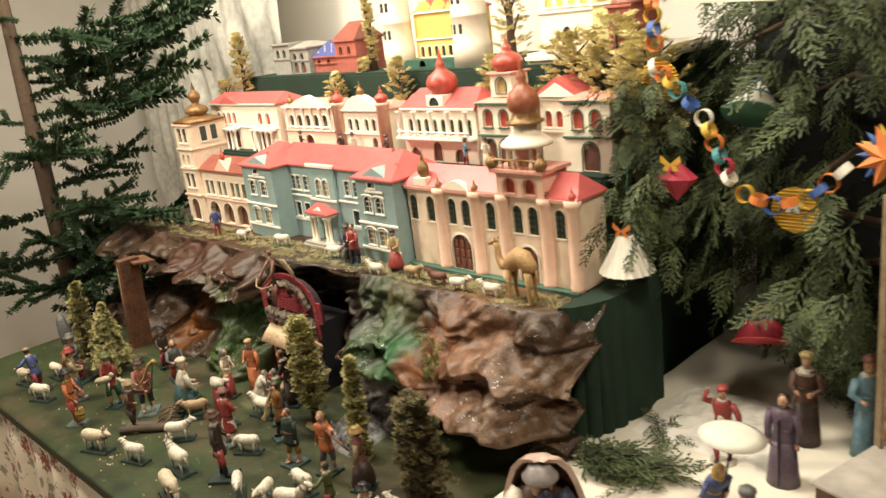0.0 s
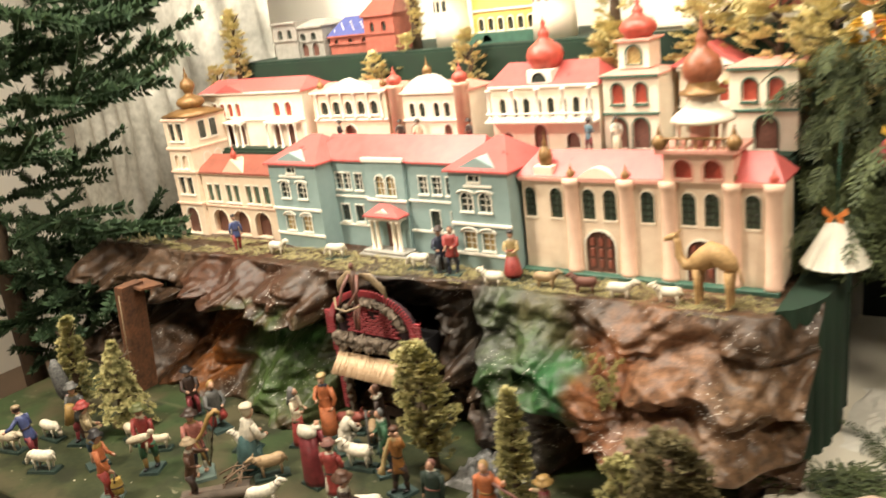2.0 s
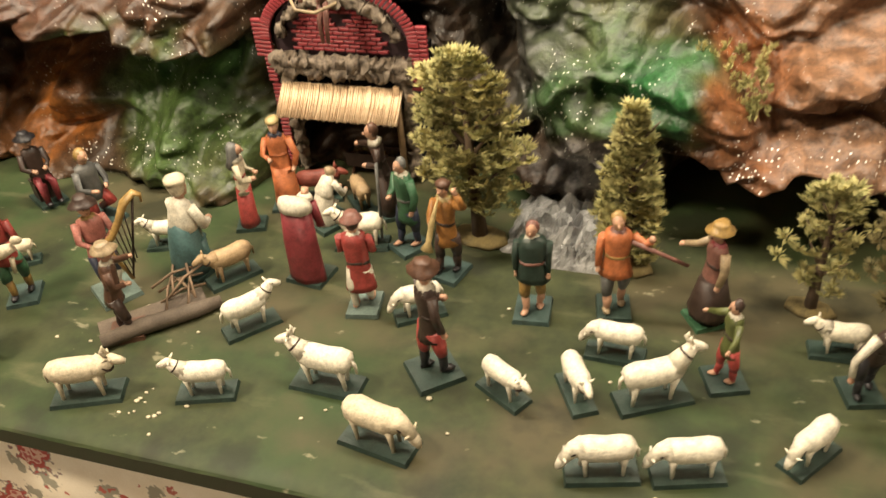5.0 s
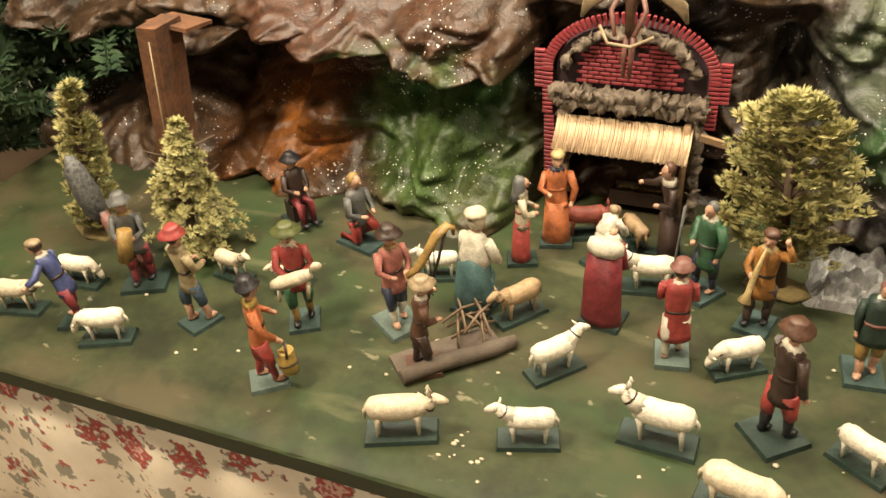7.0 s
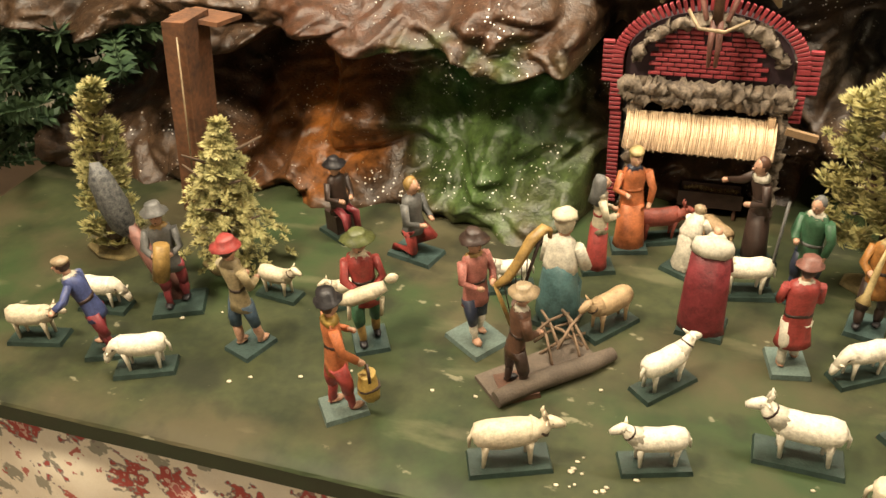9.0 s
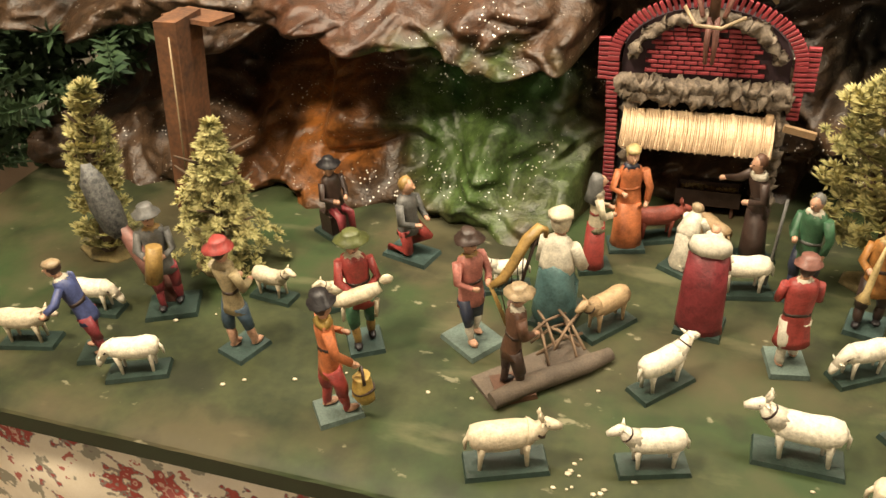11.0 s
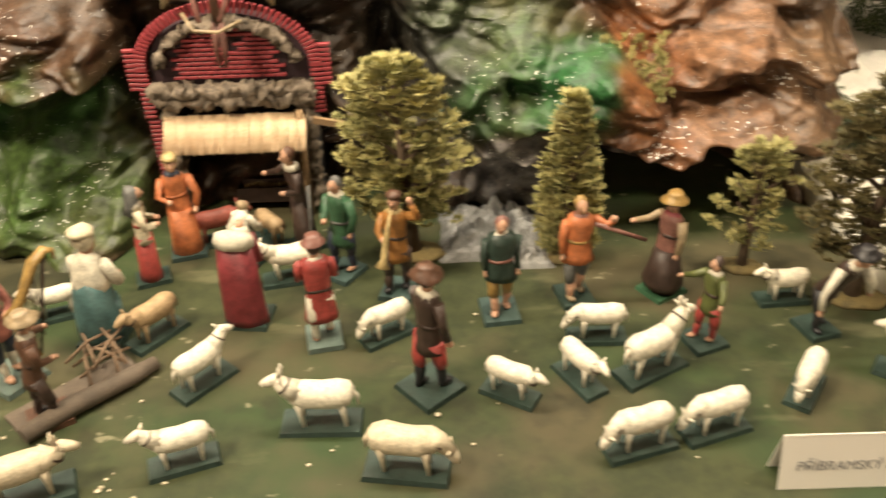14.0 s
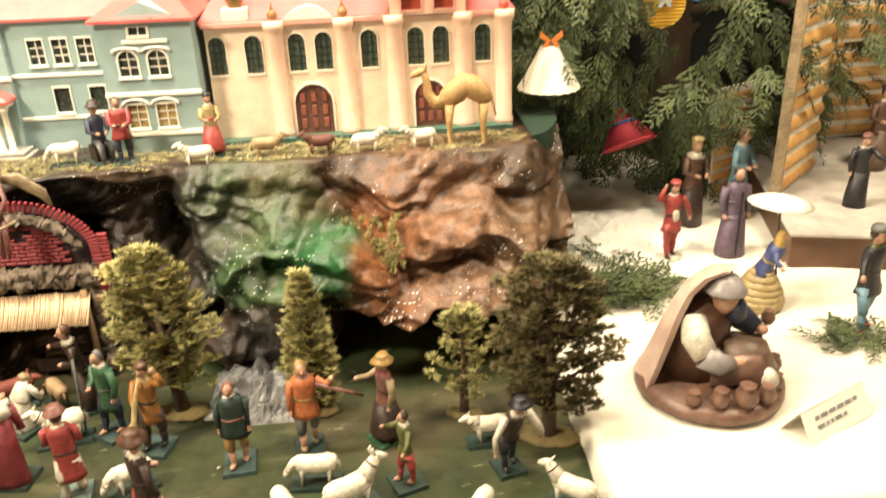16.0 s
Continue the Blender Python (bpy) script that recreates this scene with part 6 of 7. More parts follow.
def wood_log():
    bm = bmesh.new()
    tube(bm, [(-0.085, 0, 0.010), (-0.03, 0.002, 0.012), (0.05, -0.002, 0.011), (0.088, 0, 0.010)], [0.011, 0.013, 0.012, 0.009], 9)
    box(bm, -0.085, 0.07, 0.0, 0.055, 0, 0.006)
    ob = link("log_plinth", bm, mat("grey_brown_log", (0.13, 0.10, 0.075), scale=50, rough=0.8, bump=0.8))
    ob.matrix_world = pose(-2.16, 0.800, BOARD, 0, 0, 44)
    tagged(ob, "grey-brown log and plank plinth for the woodcutter", "log")
    t = thing("stick_bundle", pose(-2.165, 0.868, BOARD + 0.004), "heap of crooked dry sticks behind the log", "sticks")
    rng = random.Random(3)
    dry = mat("dry_sticks", (0.20, 0.13, 0.08), scale=90, rough=0.8)
    for k in range(9):
        bm = bmesh.new()
        a = rng.uniform(0, math.pi)
        c = Vector((rng.uniform(-0.02, 0.02), rng.uniform(-0.012, 0.012), 0.006 + 0.003 * k))
        d = Vector((math.cos(a), math.sin(a), rng.uniform(-0.1, 0.25))) * 0.035
        tube(bm, [c - d, c + Vector((0, 0, 0.008)), c + d], 0.0022, 5)
        part("stick", bm, dry, t)


wood_log()


def sign():
    t = thing("name_card", pose(-1.292, 0.618, BOARD, 0, 0, -1.5), "white folded card lettered with the display's name", "sign")
    bm = bmesh.new()
    w, h = 0.176, 0.068
    card = mat("white_card", (0.82, 0.79, 0.72), (0.79, 0.76, 0.69), scale=20, rough=0.6, bump=0.03)
    m = pose(0, 0, 0, -14, 0, 0)
    box(bm, -w / 2, w / 2, 0, 0.0008, 0, h, 0, m)
    box(bm, -w / 2, w / 2, -0.0008, 0, 0, h, 0, Matrix.Translation((0, 0.033, 0)) @ pose(0, 0, 0, 14, 0, 0))
    part("card", bm, card, t)
    cu = bpy.data.curves.new("lettering", "FONT")
    cu.body, cu.size, cu.align_x, cu.extrude, cu.shear = "PŘÍBRAMSKÝ BETLÉM", 0.0160, "CENTER", 0.0002, 0.15
    cu.materials.append(mat("grey_print", (0.26, 0.26, 0.26), rough=0.7, bump=0.0))
    ob = new("lettering", cu)
    ob.parent = t
    ob.matrix_basis = m @ pose(0.004, -0.0006, 0.024, 90, 0, 0)


sign()


def stable():
    """Arched red brick stall with bark trimming, straw awning, manger and dark inside."""
    W, y0 = 0.31, 1.25
    t = thing("stable", pose(-2.03, y0, BOARD), "arched red brick stable with bark trim and straw awning", "stable")
    brick = mat("red_brick_paint", (0.36, 0.05, 0.06), (0.22, 0.025, 0.035), scale=120, rough=0.45)
    mortar = mat("dark_mortar", (0.035, 0.015, 0.02), scale=80, rough=0.8)
    cork = mat("cork_bark", (0.24, 0.19, 0.14), (0.06, 0.045, 0.035), scale=90, rough=0.9, bump=1.0, fine=260)
    straw = mat("straw_thatch", (0.74, 0.58, 0.40), (0.50, 0.34, 0.20), scale=140, rough=0.75, bump=0.6)
    black = mat("stall_shade_black", (0.006, 0.005, 0.008), rough=0.9)
    zb, za, r, rv = 0.215, 0.258, 0.119, 0.080
    # arched backing wall
    bm = bmesh.new()
    pts = [(-r, zb), (r, zb), (r, za)] + [(r * math.cos(a), za + (rv - 0.003) * math.sin(a)) for a in (math.pi * k / 14 for k in range(1, 14))] + [(-r, za)]
    fr = [bm.verts.new((p, 0.004, q)) for p, q in pts]
    bk = [bm.verts.new((p, 0.03, q)) for p, q in pts]
    bm.faces.new(fr)
    for k in range(len(fr)):
        bm.faces.new((fr[k], bk[k], bk[(k + 1) % len(fr)], fr[(k + 1) % len(fr)]))
    part("arch_wall", bm, mortar, t)
    # stall: sides, back, roof, floor; their near-black colour paints in the inside shade
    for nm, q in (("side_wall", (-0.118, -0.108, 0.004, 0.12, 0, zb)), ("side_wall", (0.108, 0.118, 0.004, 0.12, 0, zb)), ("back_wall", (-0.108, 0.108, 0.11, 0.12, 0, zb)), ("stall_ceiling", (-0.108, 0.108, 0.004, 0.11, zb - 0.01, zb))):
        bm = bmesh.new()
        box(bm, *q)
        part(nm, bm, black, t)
    # bricks in the arch field, laid in courses
    me = bpy.data.meshes.new("brick")
    bm = bmesh.new()
    box(bm, -0.0088, 0.0088, -0.004, 0.003, -0.0024, 0.0024)
    bmesh.ops.bevel(bm, geom=list(bm.edges), offset=0.0006, segments=1, affect="EDGES")
    bm.to_mesh(me)
    bm.free()
    me.materials.append(brick)

    def lay(x, z, tilt=0, y=0.002):
        ob = new("brick", me)
        ob.parent = t
        ob.matrix_basis = pose(x, y, z, 0, tilt, 0)

    rr = r - 0.034
    for k in range(13):
        z = zb + 0.024 + k * 0.0072
        half = rr if z < za else rr * math.sqrt(max(1 - ((z - za) / (rv - 0.018)) ** 2, 0))
        x = -half + 0.009 + (0.009 if k % 2 else 0)
        while x <= half - 0.008:
            if not (-0.012 < x < 0.020 and 6 <= k <= 8):
                lay(x, z)
            x += 0.019
    for k in range(46):
        a = math.pi * k / 45
        lay((r + 0.012) * math.cos(a), za + (rv + 0.010) * math.sin(a), -math.degrees(a), -0.004)
    for s in (-1, 1):
        for k in range(11):
            lay(s * (r + 0.012), zb - 0.035 + k * 0.0075, 0, -0.004)
        for k in range(9):
            lay(s * (r + 0.026), zb + 0.01 + k * 0.0075, 0, -0.002)
        if s < 0:
            for k in range(22):
                lay(s * (r + 0.010), 0.012 + k * 0.0075, 0, -0.001)
    # bark trimming: band over the awning and inside of the arch
    rng = random.Random(11)

    def bark_band(n, where, size):
        bm = bmesh.new()
        m = n * 3
        tube(bm, [where(k / (m - 1)) for k in range(m)], [size * rng.uniform(0.75, 1.25) for _ in range(m)], 10)
        for v in bm.verts:
            v.co += 0.010 * noise.noise_vector(v.co * 75) + 0.006 * noise.noise_vector(v.co * 190)
        part("bark_trim", bm, cork, t)

    bark_band(26, lambda s: (-0.125 + 0.25 * s, -0.010, zb + 0.004), 0.013)
    bark_band(26, lambda s: (-0.12 + 0.245 * s, -0.014, zb - 0.010), 0.010)
    bark_band(26, lambda s: ((r - 0.018) * math.cos(math.pi * s), -0.004, za + (rv - 0.014) * math.sin(math.pi * s)), 0.009)
    bark_band(12, lambda s: (0.112, -0.006, 0.01 + 0.19 * s), 0.013)
    bark_band(12, lambda s: (-0.100, -0.006, 0.01 + 0.19 * s), 0.010)
    # straw awning: a tilted bundle of stalks
    aw = bmesh.new()
    m = pose(-0.002, -0.014, 0.182, 46, 0, 0)
    box(aw, -0.106, 0.110, -0.062, 0, -0.002, 0.001, 0, m)
    awning = part("straw_awning", aw, straw, t)
    st = bpy.data.meshes.new("straw")
    bm = bmesh.new()
    tube(bm, [(0, 0, 0.002), (0.001, -0.03, 0.0026), (0, -0.062, 0.002)], [0.0022, 0.0023, 0.0019], 6, 0, 0.4)
    bm.to_mesh(st)
    bm.free()
    st.materials.append(straw)
    for k in range(120):
        ob = new("straw", st)
        ob.parent = awning
        ob.matrix_basis = m @ pose(-0.106 + 0.216 * (k + rng.uniform(-0.4, 0.4)) / 119, rng.uniform(-0.004, 0.001), rng.uniform(0, 0.0010), 0, rng.uniform(-25, 25), rng.uniform(-1.5, 1.5))
    bm = bmesh.new()
    box(bm, 0.082, 0.128, -0.030, -0.022, 0.190, 0.200, 0, pose(0, 0, 0, 0, 12, 0))
    tube(bm, [(0.098, -0.020, 0.0), (0.100, -0.022, 0.19)], 0.006, 7)
    part("post", bm, mat("stall_wood", (0.30, 0.19, 0.10), scale=70, rough=0.8), t)
    # manger: trough and hay coloured darker to sit in the stall's painted shade
    man = thing("manger", pose(-2.000, 1.262, BOARD), "small grey wooden manger filled with hay", "manger")
    bm = bmesh.new()
    box(bm, -0.05, 0.05, -0.018, -0.014, 0.018, 0.045)
    box(bm, -0.05, 0.05, 0.014, 0.018, 0.018, 0.045)
    box(bm, -0.05, -0.046, -0.014, 0.014, 0.018, 0.045)
    box(bm, 0.046, 0.05, -0.014, 0.014, 0.018, 0.045)
    box(bm, -0.046, 0.046, -0.014, 0.014, 0.018, 0.022)
    part("trough", bm, paint("darkbrown"), man)
    for x in (-0.04, 0.04):
        bm = bmesh.new()
        tube(bm, [(x, -0.02, 0), (x, 0.012, 0.03)], 0.003, 5)
        tube(bm, [(x, 0.02, 0), (x, -0.012, 0.03)], 0.003, 5)
        part("leg", bm, paint("brown"), man)
    scatter("hay", TUFT, [pose(-0.036 + 0.008 * k, rng.uniform(-0.006, 0.006), 0.038, 0, 0, 50 * k) @ Matrix.Diagonal((0.012, 0.012, 0.010, 1)) for k in range(10)], leafmat("hay", (0.12, 0.08, 0.03), (0.26, 0.18, 0.08)), man)


stable()

# ---- trees of the room, post, stream ----
def big_conifer():
    t = thing("evergreen_tree", pose(-0.55, 2.15, 0.0), "large dark evergreen tree hung with paper ornaments", "tree")
    bm = bmesh.new()
    tube(bm, [(0, 0, 0), (0.01, 0, 1.0), (0, 0, 2.6)], [0.06, 0.05, 0.02], 10)
    rng = random.Random(21)
    groups = [[], []]
    for k in range(2600):
        z = 0.68 + 1.95 * rng.random()
        reach = (0.38 + 0.26 * smooth(0.75, 1.05, z) - 0.16 * smooth(1.6, 2.7, z))
        a = rng.uniform(-math.pi - 0.7, 0.7)
        lump = noise.noise(Vector((2.6 * math.cos(a), 2.6 * math.sin(a), 4.2 * z)))
        if lump < -0.05 and rng.random() < 0.75:
            continue
        depth = rng.random() ** 0.55
        rr = reach * (1 + 0.30 * lump) * (0.50 + 0.50 * depth) - 0.08
        g = rng.uniform(0.07, 0.15)
        groups[k % 2].append(pose(rr * math.cos(a), rr * math.sin(a), z, 0, 0, math.degrees(a)) @ pose(0, 0, 0, rng.uniform(-50, 50), rng.uniform(10, 80), rng.uniform(-45, 45)) @ Matrix.Diagonal((g, g, g, 1)))
    for k in range(170):
        p = Vector((-0.50 + rng.gauss(0, 0.045), -0.48 + rng.gauss(0, 0.05), rng.uniform(1.02, 1.48)))
        g = rng.uniform(0.06, 0.12)
        groups[k % 2].append(pose(*p, 0, 0, rng.uniform(-170, -40)) @ pose(0, 0, 0, rng.uniform(-50, 50), rng.uniform(10, 80), 0) @ Matrix.Diagonal((g, g, g, 1)))
    for k in range(26):
        a, z = 2.4 * k, 0.75 + 0.065 * k
        tube(bm, [(0, 0, z), (0.25 * math.cos(a), 0.25 * math.sin(a), z + 0.06), (0.46 * math.cos(a), 0.46 * math.sin(a), z - 0.02)], [0.016, 0.010, 0.004], 6)
    part("trunk", bm, bark, t)
    for g, s in zip(groups, SPRAYS):
        scatter("crown", s, g, thuja_leaf, t)


big_conifer()
# added near-black sheet: stands in for the deep shade between the branches
slab("shade_backing", -1.10, 0.9, 2.36, 2.40, 0.0, 2.75, mat("tree_shade_black", (0.012, 0.014, 0.012), scale=8, rough=0.95), "added black sheet standing in for deep shade inside the evergreen", "backdrop")


def big_spruce():
    t = thing("spruce_tree", pose(-3.75, 1.2, 0.0), "dark green spruce with long bare-tipped branches", "tree")
    bm = bmesh.new()
    tube(bm, [(0, 0, 0), (0.01, 0, 1.2), (0.0, 0.02, 2.7)], [0.045, 0.035, 0.012], 10)
    part("trunk", bm, bark, t)
    rng = random.Random(4)
    poses = []
    for k in range(27):
        z = 0.52 + 2.0 * k / 27 + rng.uniform(-0.03, 0.03)
        reach = (0.98 - 0.22 * (z - 0.5)) * rng.uniform(0.62, 1.0)
        a = math.degrees(2.399 * k) + rng.uniform(-15, 15)
        w = (a + 180) % 360 - 180
        if z > 1.05 and k % 2:
            continue
        if -75 < w < -25 and z < 1.2:
            reach *= 0.62
        poses.append(pose(0, 0, z, 0, 0, a) @ pose(0, 0, 0, rng.uniform(-14, 14), rng.uniform(-20, 12), 0) @ Matrix.Diagonal((reach, reach, reach, 1)))
    for reach, a, z, up in ((1.05, 48, 1.50, 16), (0.92, 22, 1.35, 8), (0.95, 8, 1.08, -6), (0.92, 2, 0.86, -2), (0.80, -12, 1.25, 6), (0.85, 30, 1.62, 4), (0.95, 30, 1.42, 10), (0.78, 20, 0.62, -2), (0.82, 38, 0.70, 4), (0.72, 5, 0.74, 0), (0.80, 52, 0.80, 2), (0.74, 12, 0.92, -4), (0.80, 28, 0.98, -8), (0.70, -14, 0.70, 4), (0.98, 38, 1.75, 0)):
        poses.append(pose(0, 0, z, 0, 0, a) @ pose(0, 0, 0, 0, -up, 0) @ Matrix.Diagonal((reach, reach, reach, 1)))
    firsts = []
    for k, m in enumerate(poses):
        if k < len(BRANCHES):
            ob = scatter("branch", BRANCHES[k], [Matrix()], spruce_leaf, t)
            firsts.append(ob.data)
        else:
            ob = new("branch", firsts[k % len(firsts)])
            ob.parent = t
        ob.matrix_basis = m


big_spruce()


def ledge_post():
    t = thing("cardboard_pillar", pose(-2.850, 1.10, BOARD), "rough brown cardboard pillar propping the ledge", "pillar")
    card = mat("brown_cardboard", (0.19, 0.080, 0.036), (0.065, 0.030, 0.016), scale=28, rough=0.9, bump=1.0, fine=120)
    bm = bmesh.new()
    rows = []
    for j in range(9):
        z = 0.34 * j / 8
        rows.append([bm.verts.new((-0.006 + 0.048 * j / 8 + sx * (0.020 + 0.008 * noise.noise(Vector((j, sx, sy)))), sy * 0.035 + 0.004 * noise.noise(Vector((j * 2, sy, 3))), z)) for sx, sy in ((-1, -1), (1, -1), (1, 1), (-1, 1))])
    for a, b in zip(rows, rows[1:]):
        for k in range(4):
            bm.faces.new((a[k], a[(k + 1) % 4], b[(k + 1) % 4], b[k]))
    bm.faces.new(rows[-1])
    part("shaft", bm, card, t)
    bm = bmesh.new()
    box(bm, -0.024, 0.060, -0.045, 0.03, 0.328, 0.335, 0, pose(0, 0, 0, -8, 6, 0))
    part("cap", bm, card, t)
    bm = bmesh.new()
    tube(bm, [(0.050, -0.043, 0.32), (0.010, -0.043, 0.03)], 0.0014, 5)
    part("string", bm, paint("tan"), t)


ledge_post()


def stump_tree():
    """Leaning trunk with a dark speckled crown by the seated piper."""
    t = thing("leaning_tree", pose(-2.765, 0.838, BOARD), "leaning brown trunk with dark speckled crown", "model tree")
    bm = bmesh.new()
    tube(bm, [(0.03, 0, 0), (0.0, 0.0, 0.06), (-0.035, 0.0, 0.14)], [0.017, 0.013, 0.008], 8)
    part("trunk", bm, paint("rosybrown"), t)
    bm = bmesh.new()
    tube(bm, [(-0.03, 0, 0.105), (-0.034, 0, 0.12), (-0.042, 0, 0.155), (-0.050, 0, 0.195), (-0.054, 0, 0.215)], [0.010, 0.018, 0.021, 0.016, 0.006], 12)
    for v in bm.verts:
        v.co += 0.006 * noise.noise_vector(v.co * 150)
    part("crown", bm, mat("dark_speckled_paint", (0.13, 0.13, 0.12), (0.02, 0.022, 0.026), scale=160, rough=0.6, bump=0.6), t)


stump_tree()


def crumple(name, x, y, z, w, d, h, material, label, seed, category="rock"):
    bm = bmesh.new()
    nx, ny = 26, 18
    grid = []
    for j in range(ny + 1):
        row = []
        for i in range(nx + 1):
            u, v = 2 * i / nx - 1, 2 * j / ny - 1
            p = Vector((u * 2.2 + seed, v * 1.7, seed))
            fall = max(0, 1 - max(abs(u), abs(v)) ** 2.5)
            hh = h * fall * (0.45 + 0.9 * abs(noise.noise(p * 1.6)) + 0.5 * abs(noise.noise(p * 3.7)))
            row.append(bm.verts.new((u * w / 2 * (1 + 0.12 * noise.noise(p * 2)), v * d / 2, hh)))
        grid.append(row)
    for a, b in zip(grid, grid[1:]):
        for i in range(nx):
            bm.faces.new((a[i], a[i + 1], b[i + 1], b[i]))
    ob = link(name, bm, material)
    ob.matrix_world = pose(x, y, z)
    return tagged(ob, label, category)


foil = mat("silver_grey_rock", (0.30, 0.30, 0.29), (0.10, 0.10, 0.10), scale=45, rough=0.35, bump=0.5)
crumple("stream_rock", -1.635, 1.145, BOARD, 0.17, 0.15, 0.050, foil, "silvery grey crumpled rock where the stream leaves the cliff", 2.0)
crumple("stream_rock", -1.60, 1.075, BOARD, 0.10, 0.06, 0.03, foil, "low silvery grey crumpled stone on the board", 7.0)
snow = mat("cotton_snow", (0.84, 0.82, 0.74), (0.72, 0.70, 0.62), scale=30, rough=0.95, bump=0.6)
crumple("snow_patch", -0.84, 1.62, CLOTH - 0.001, 0.34, 0.30, 0.025, snow, "bumpy cotton snow spread on the table", 4.0, "snow")

# ---- paper ornaments on the evergreen ----
def paper(key, c):
    return mat("paper_" + key, c, tuple(v * 0.86 for v in c), scale=40, rough=0.6, bump=0.05)


pw, py, pr, po, pb, pg = (paper("white", (0.80, 0.77, 0.66)), paper("yellow", (0.70, 0.44, 0.06)), paper("red", (0.48, 0.04, 0.07)), paper("orange", (0.72, 0.22, 0.05)), paper("blue", (0.05, 0.12, 0.36)), paper("green", (0.05, 0.17, 0.11)))


def butterfly(parent, x, y, z, s, material):
    bm = bmesh.new()
    for e in (-1, 1):
        for pts in ([(0, 0), (0.9, 0.75), (1.0, 0.25), (0.55, -0.05)], [(0, 0), (0.5, -0.1), (0.72, -0.55), (0.3, -0.6)]):
            fr = [bm.verts.new((x + e * p * s, y - 0.004, z + q * s)) for p, q in pts]
            bk = [bm.verts.new((v.co.x, y - 0.002, v.co.z)) for v in fr]
            bm.faces.new(fr)
            for k in range(4):
                bm.faces.new((fr[k], fr[(k + 1) % 4], bk[(k + 1) % 4], bk[k]))
    part("butterfly", bm, material, parent)


def disc_ornament(x, y, z, r):
    t = thing("paper_disc", pose(x, y, z), "round corrugated yellow paper disc with a butterfly", "ornament", "paper ornaments")
    bm = bmesh.new()
    n = 26
    prev = None
    for k in range(n + 1):
        q = -r + 2 * r * k / n
        half = math.sqrt(max(r * r - q * q, 0)) + 1e-4
        yy = 0.004 if k % 2 else -0.002
        cur = [bm.verts.new((-half, yy, q)), bm.verts.new((half, yy, q))]
        if prev:
            bm.faces.new((prev[0], prev[1], cur[1], cur[0]))
        prev = cur
    ob = part("disc", bm, py, t)
    ob.modifiers.new("thick", "SOLIDIFY").thickness = 0.0015
    butterfly(t, 0, -0.006, 0.01, r * 0.45, paper("pale_blue", (0.45, 0.52, 0.55)))


def cone_ornament(x, y, z, r, h, outer, under, band, tilt, label):
    t = thing("paper_cone", pose(x, y, z) @ tilt, label, "ornament", "paper ornaments")
    bm = bmesh.new()
    lathe(bm, [(r, 0), (r * 0.5, h * 0.5), (r * 0.04, h)], 24)
    part("cone", bm, outer, t)
    bm = bmesh.new()
    lathe(bm, [(0, -0.002), (r * 1.03, -0.002), (r * 1.03, 0.0), (r * 0.98, 0.002)], 24)
    part("underside", bm, under, t)
    bm = bmesh.new()
    lathe(bm, [(r * 0.56, h * 0.46), (r * 0.50, h * 0.53)], 24)
    part("band", bm, band, t)
    bm = bmesh.new()
    lathe(bm, [(r * 0.22, h * 0.80), (r * 0.05, h * 1.02)], 12)
    part("tip", bm, band, t)


def bell():
    t = thing("paper_bell", pose(-1.03, 1.54, 1.045), "white pleated paper bell with an orange bow on top", "ornament", "paper ornaments")
    bm = bmesh.new()
    n = 40
    rows = []
    for r, z, pl in ((0.064, 0, 0.03), (0.054, 0.018, 0.02), (0.034, 0.055, 0.01), (0.017, 0.088, 0.0)):
        rows.append([bm.verts.new((r * (1 + pl * (1 if k % 2 else -1)) * math.cos(2 * math.pi * k / n), r * (1 + pl * (1 if k % 2 else -1)) * math.sin(2 * math.pi * k / n), z)) for k in range(n)])
    for a, b in zip(rows, rows[1:]):
        for k in range(n):
            bm.faces.new((a[k], a[(k + 1) % n], b[(k + 1) % n], b[k]))
    part("skirt", bm, pw, t)
    butterfly(t, 0, -0.012, 0.100, 0.024, po)
    bm = bmesh.new()
    tube(bm, [(0, 0, 0.085), (0, 0.03, 0.30)], 0.0008, 4)
    part("thread", bm, pg, t)


bell()
disc_ornament(-1.00, 1.66, 1.465, 0.048)
disc_ornament(-0.725, 1.74, 1.168, 0.052)
cone_ornament(-0.80, 1.70, 1.385, 0.064, 0.085, pw, pg, pb, pose(0, 0, 0, -34, 0, -8) @ pose(0, 0, 0, 0, -8, 0), "white paper cone with blue band and green underside")
cone_ornament(-0.79, 1.72, 0.850, 0.066, 0.105, pr, paper("bright_red", (0.60, 0.06, 0.07)), pb, pose(0, 0, 0, -26, -16, -4), "red paper cone with blue bands")


def diamond():
    t = thing("paper_diamond", pose(-0.94, 1.62, 1.250), "dark red pleated paper diamond with a yellow butterfly", "ornament", "paper ornaments")
    bm = bmesh.new()
    n = 12
    top, low = bm.verts.new((0, 0, 0.048)), bm.verts.new((0, 0, -0.050))
    ring = [bm.verts.new((0.052 * (1 if k % 2 else 0.9) * math.cos(2 * math.pi * k / n), 0.03 * (1 if k % 2 else 0.8) * math.sin(2 * math.pi * k / n), 0.004)) for k in range(n)]
    for k in range(n):
        bm.faces.new((ring[k], ring[(k + 1) % n], top))
        bm.faces.new((ring[(k + 1) % n], ring[k], low))
    part("diamond", bm, pr, t)
    butterfly(t, 0, -0.022, 0.040, 0.026, py)


diamond()


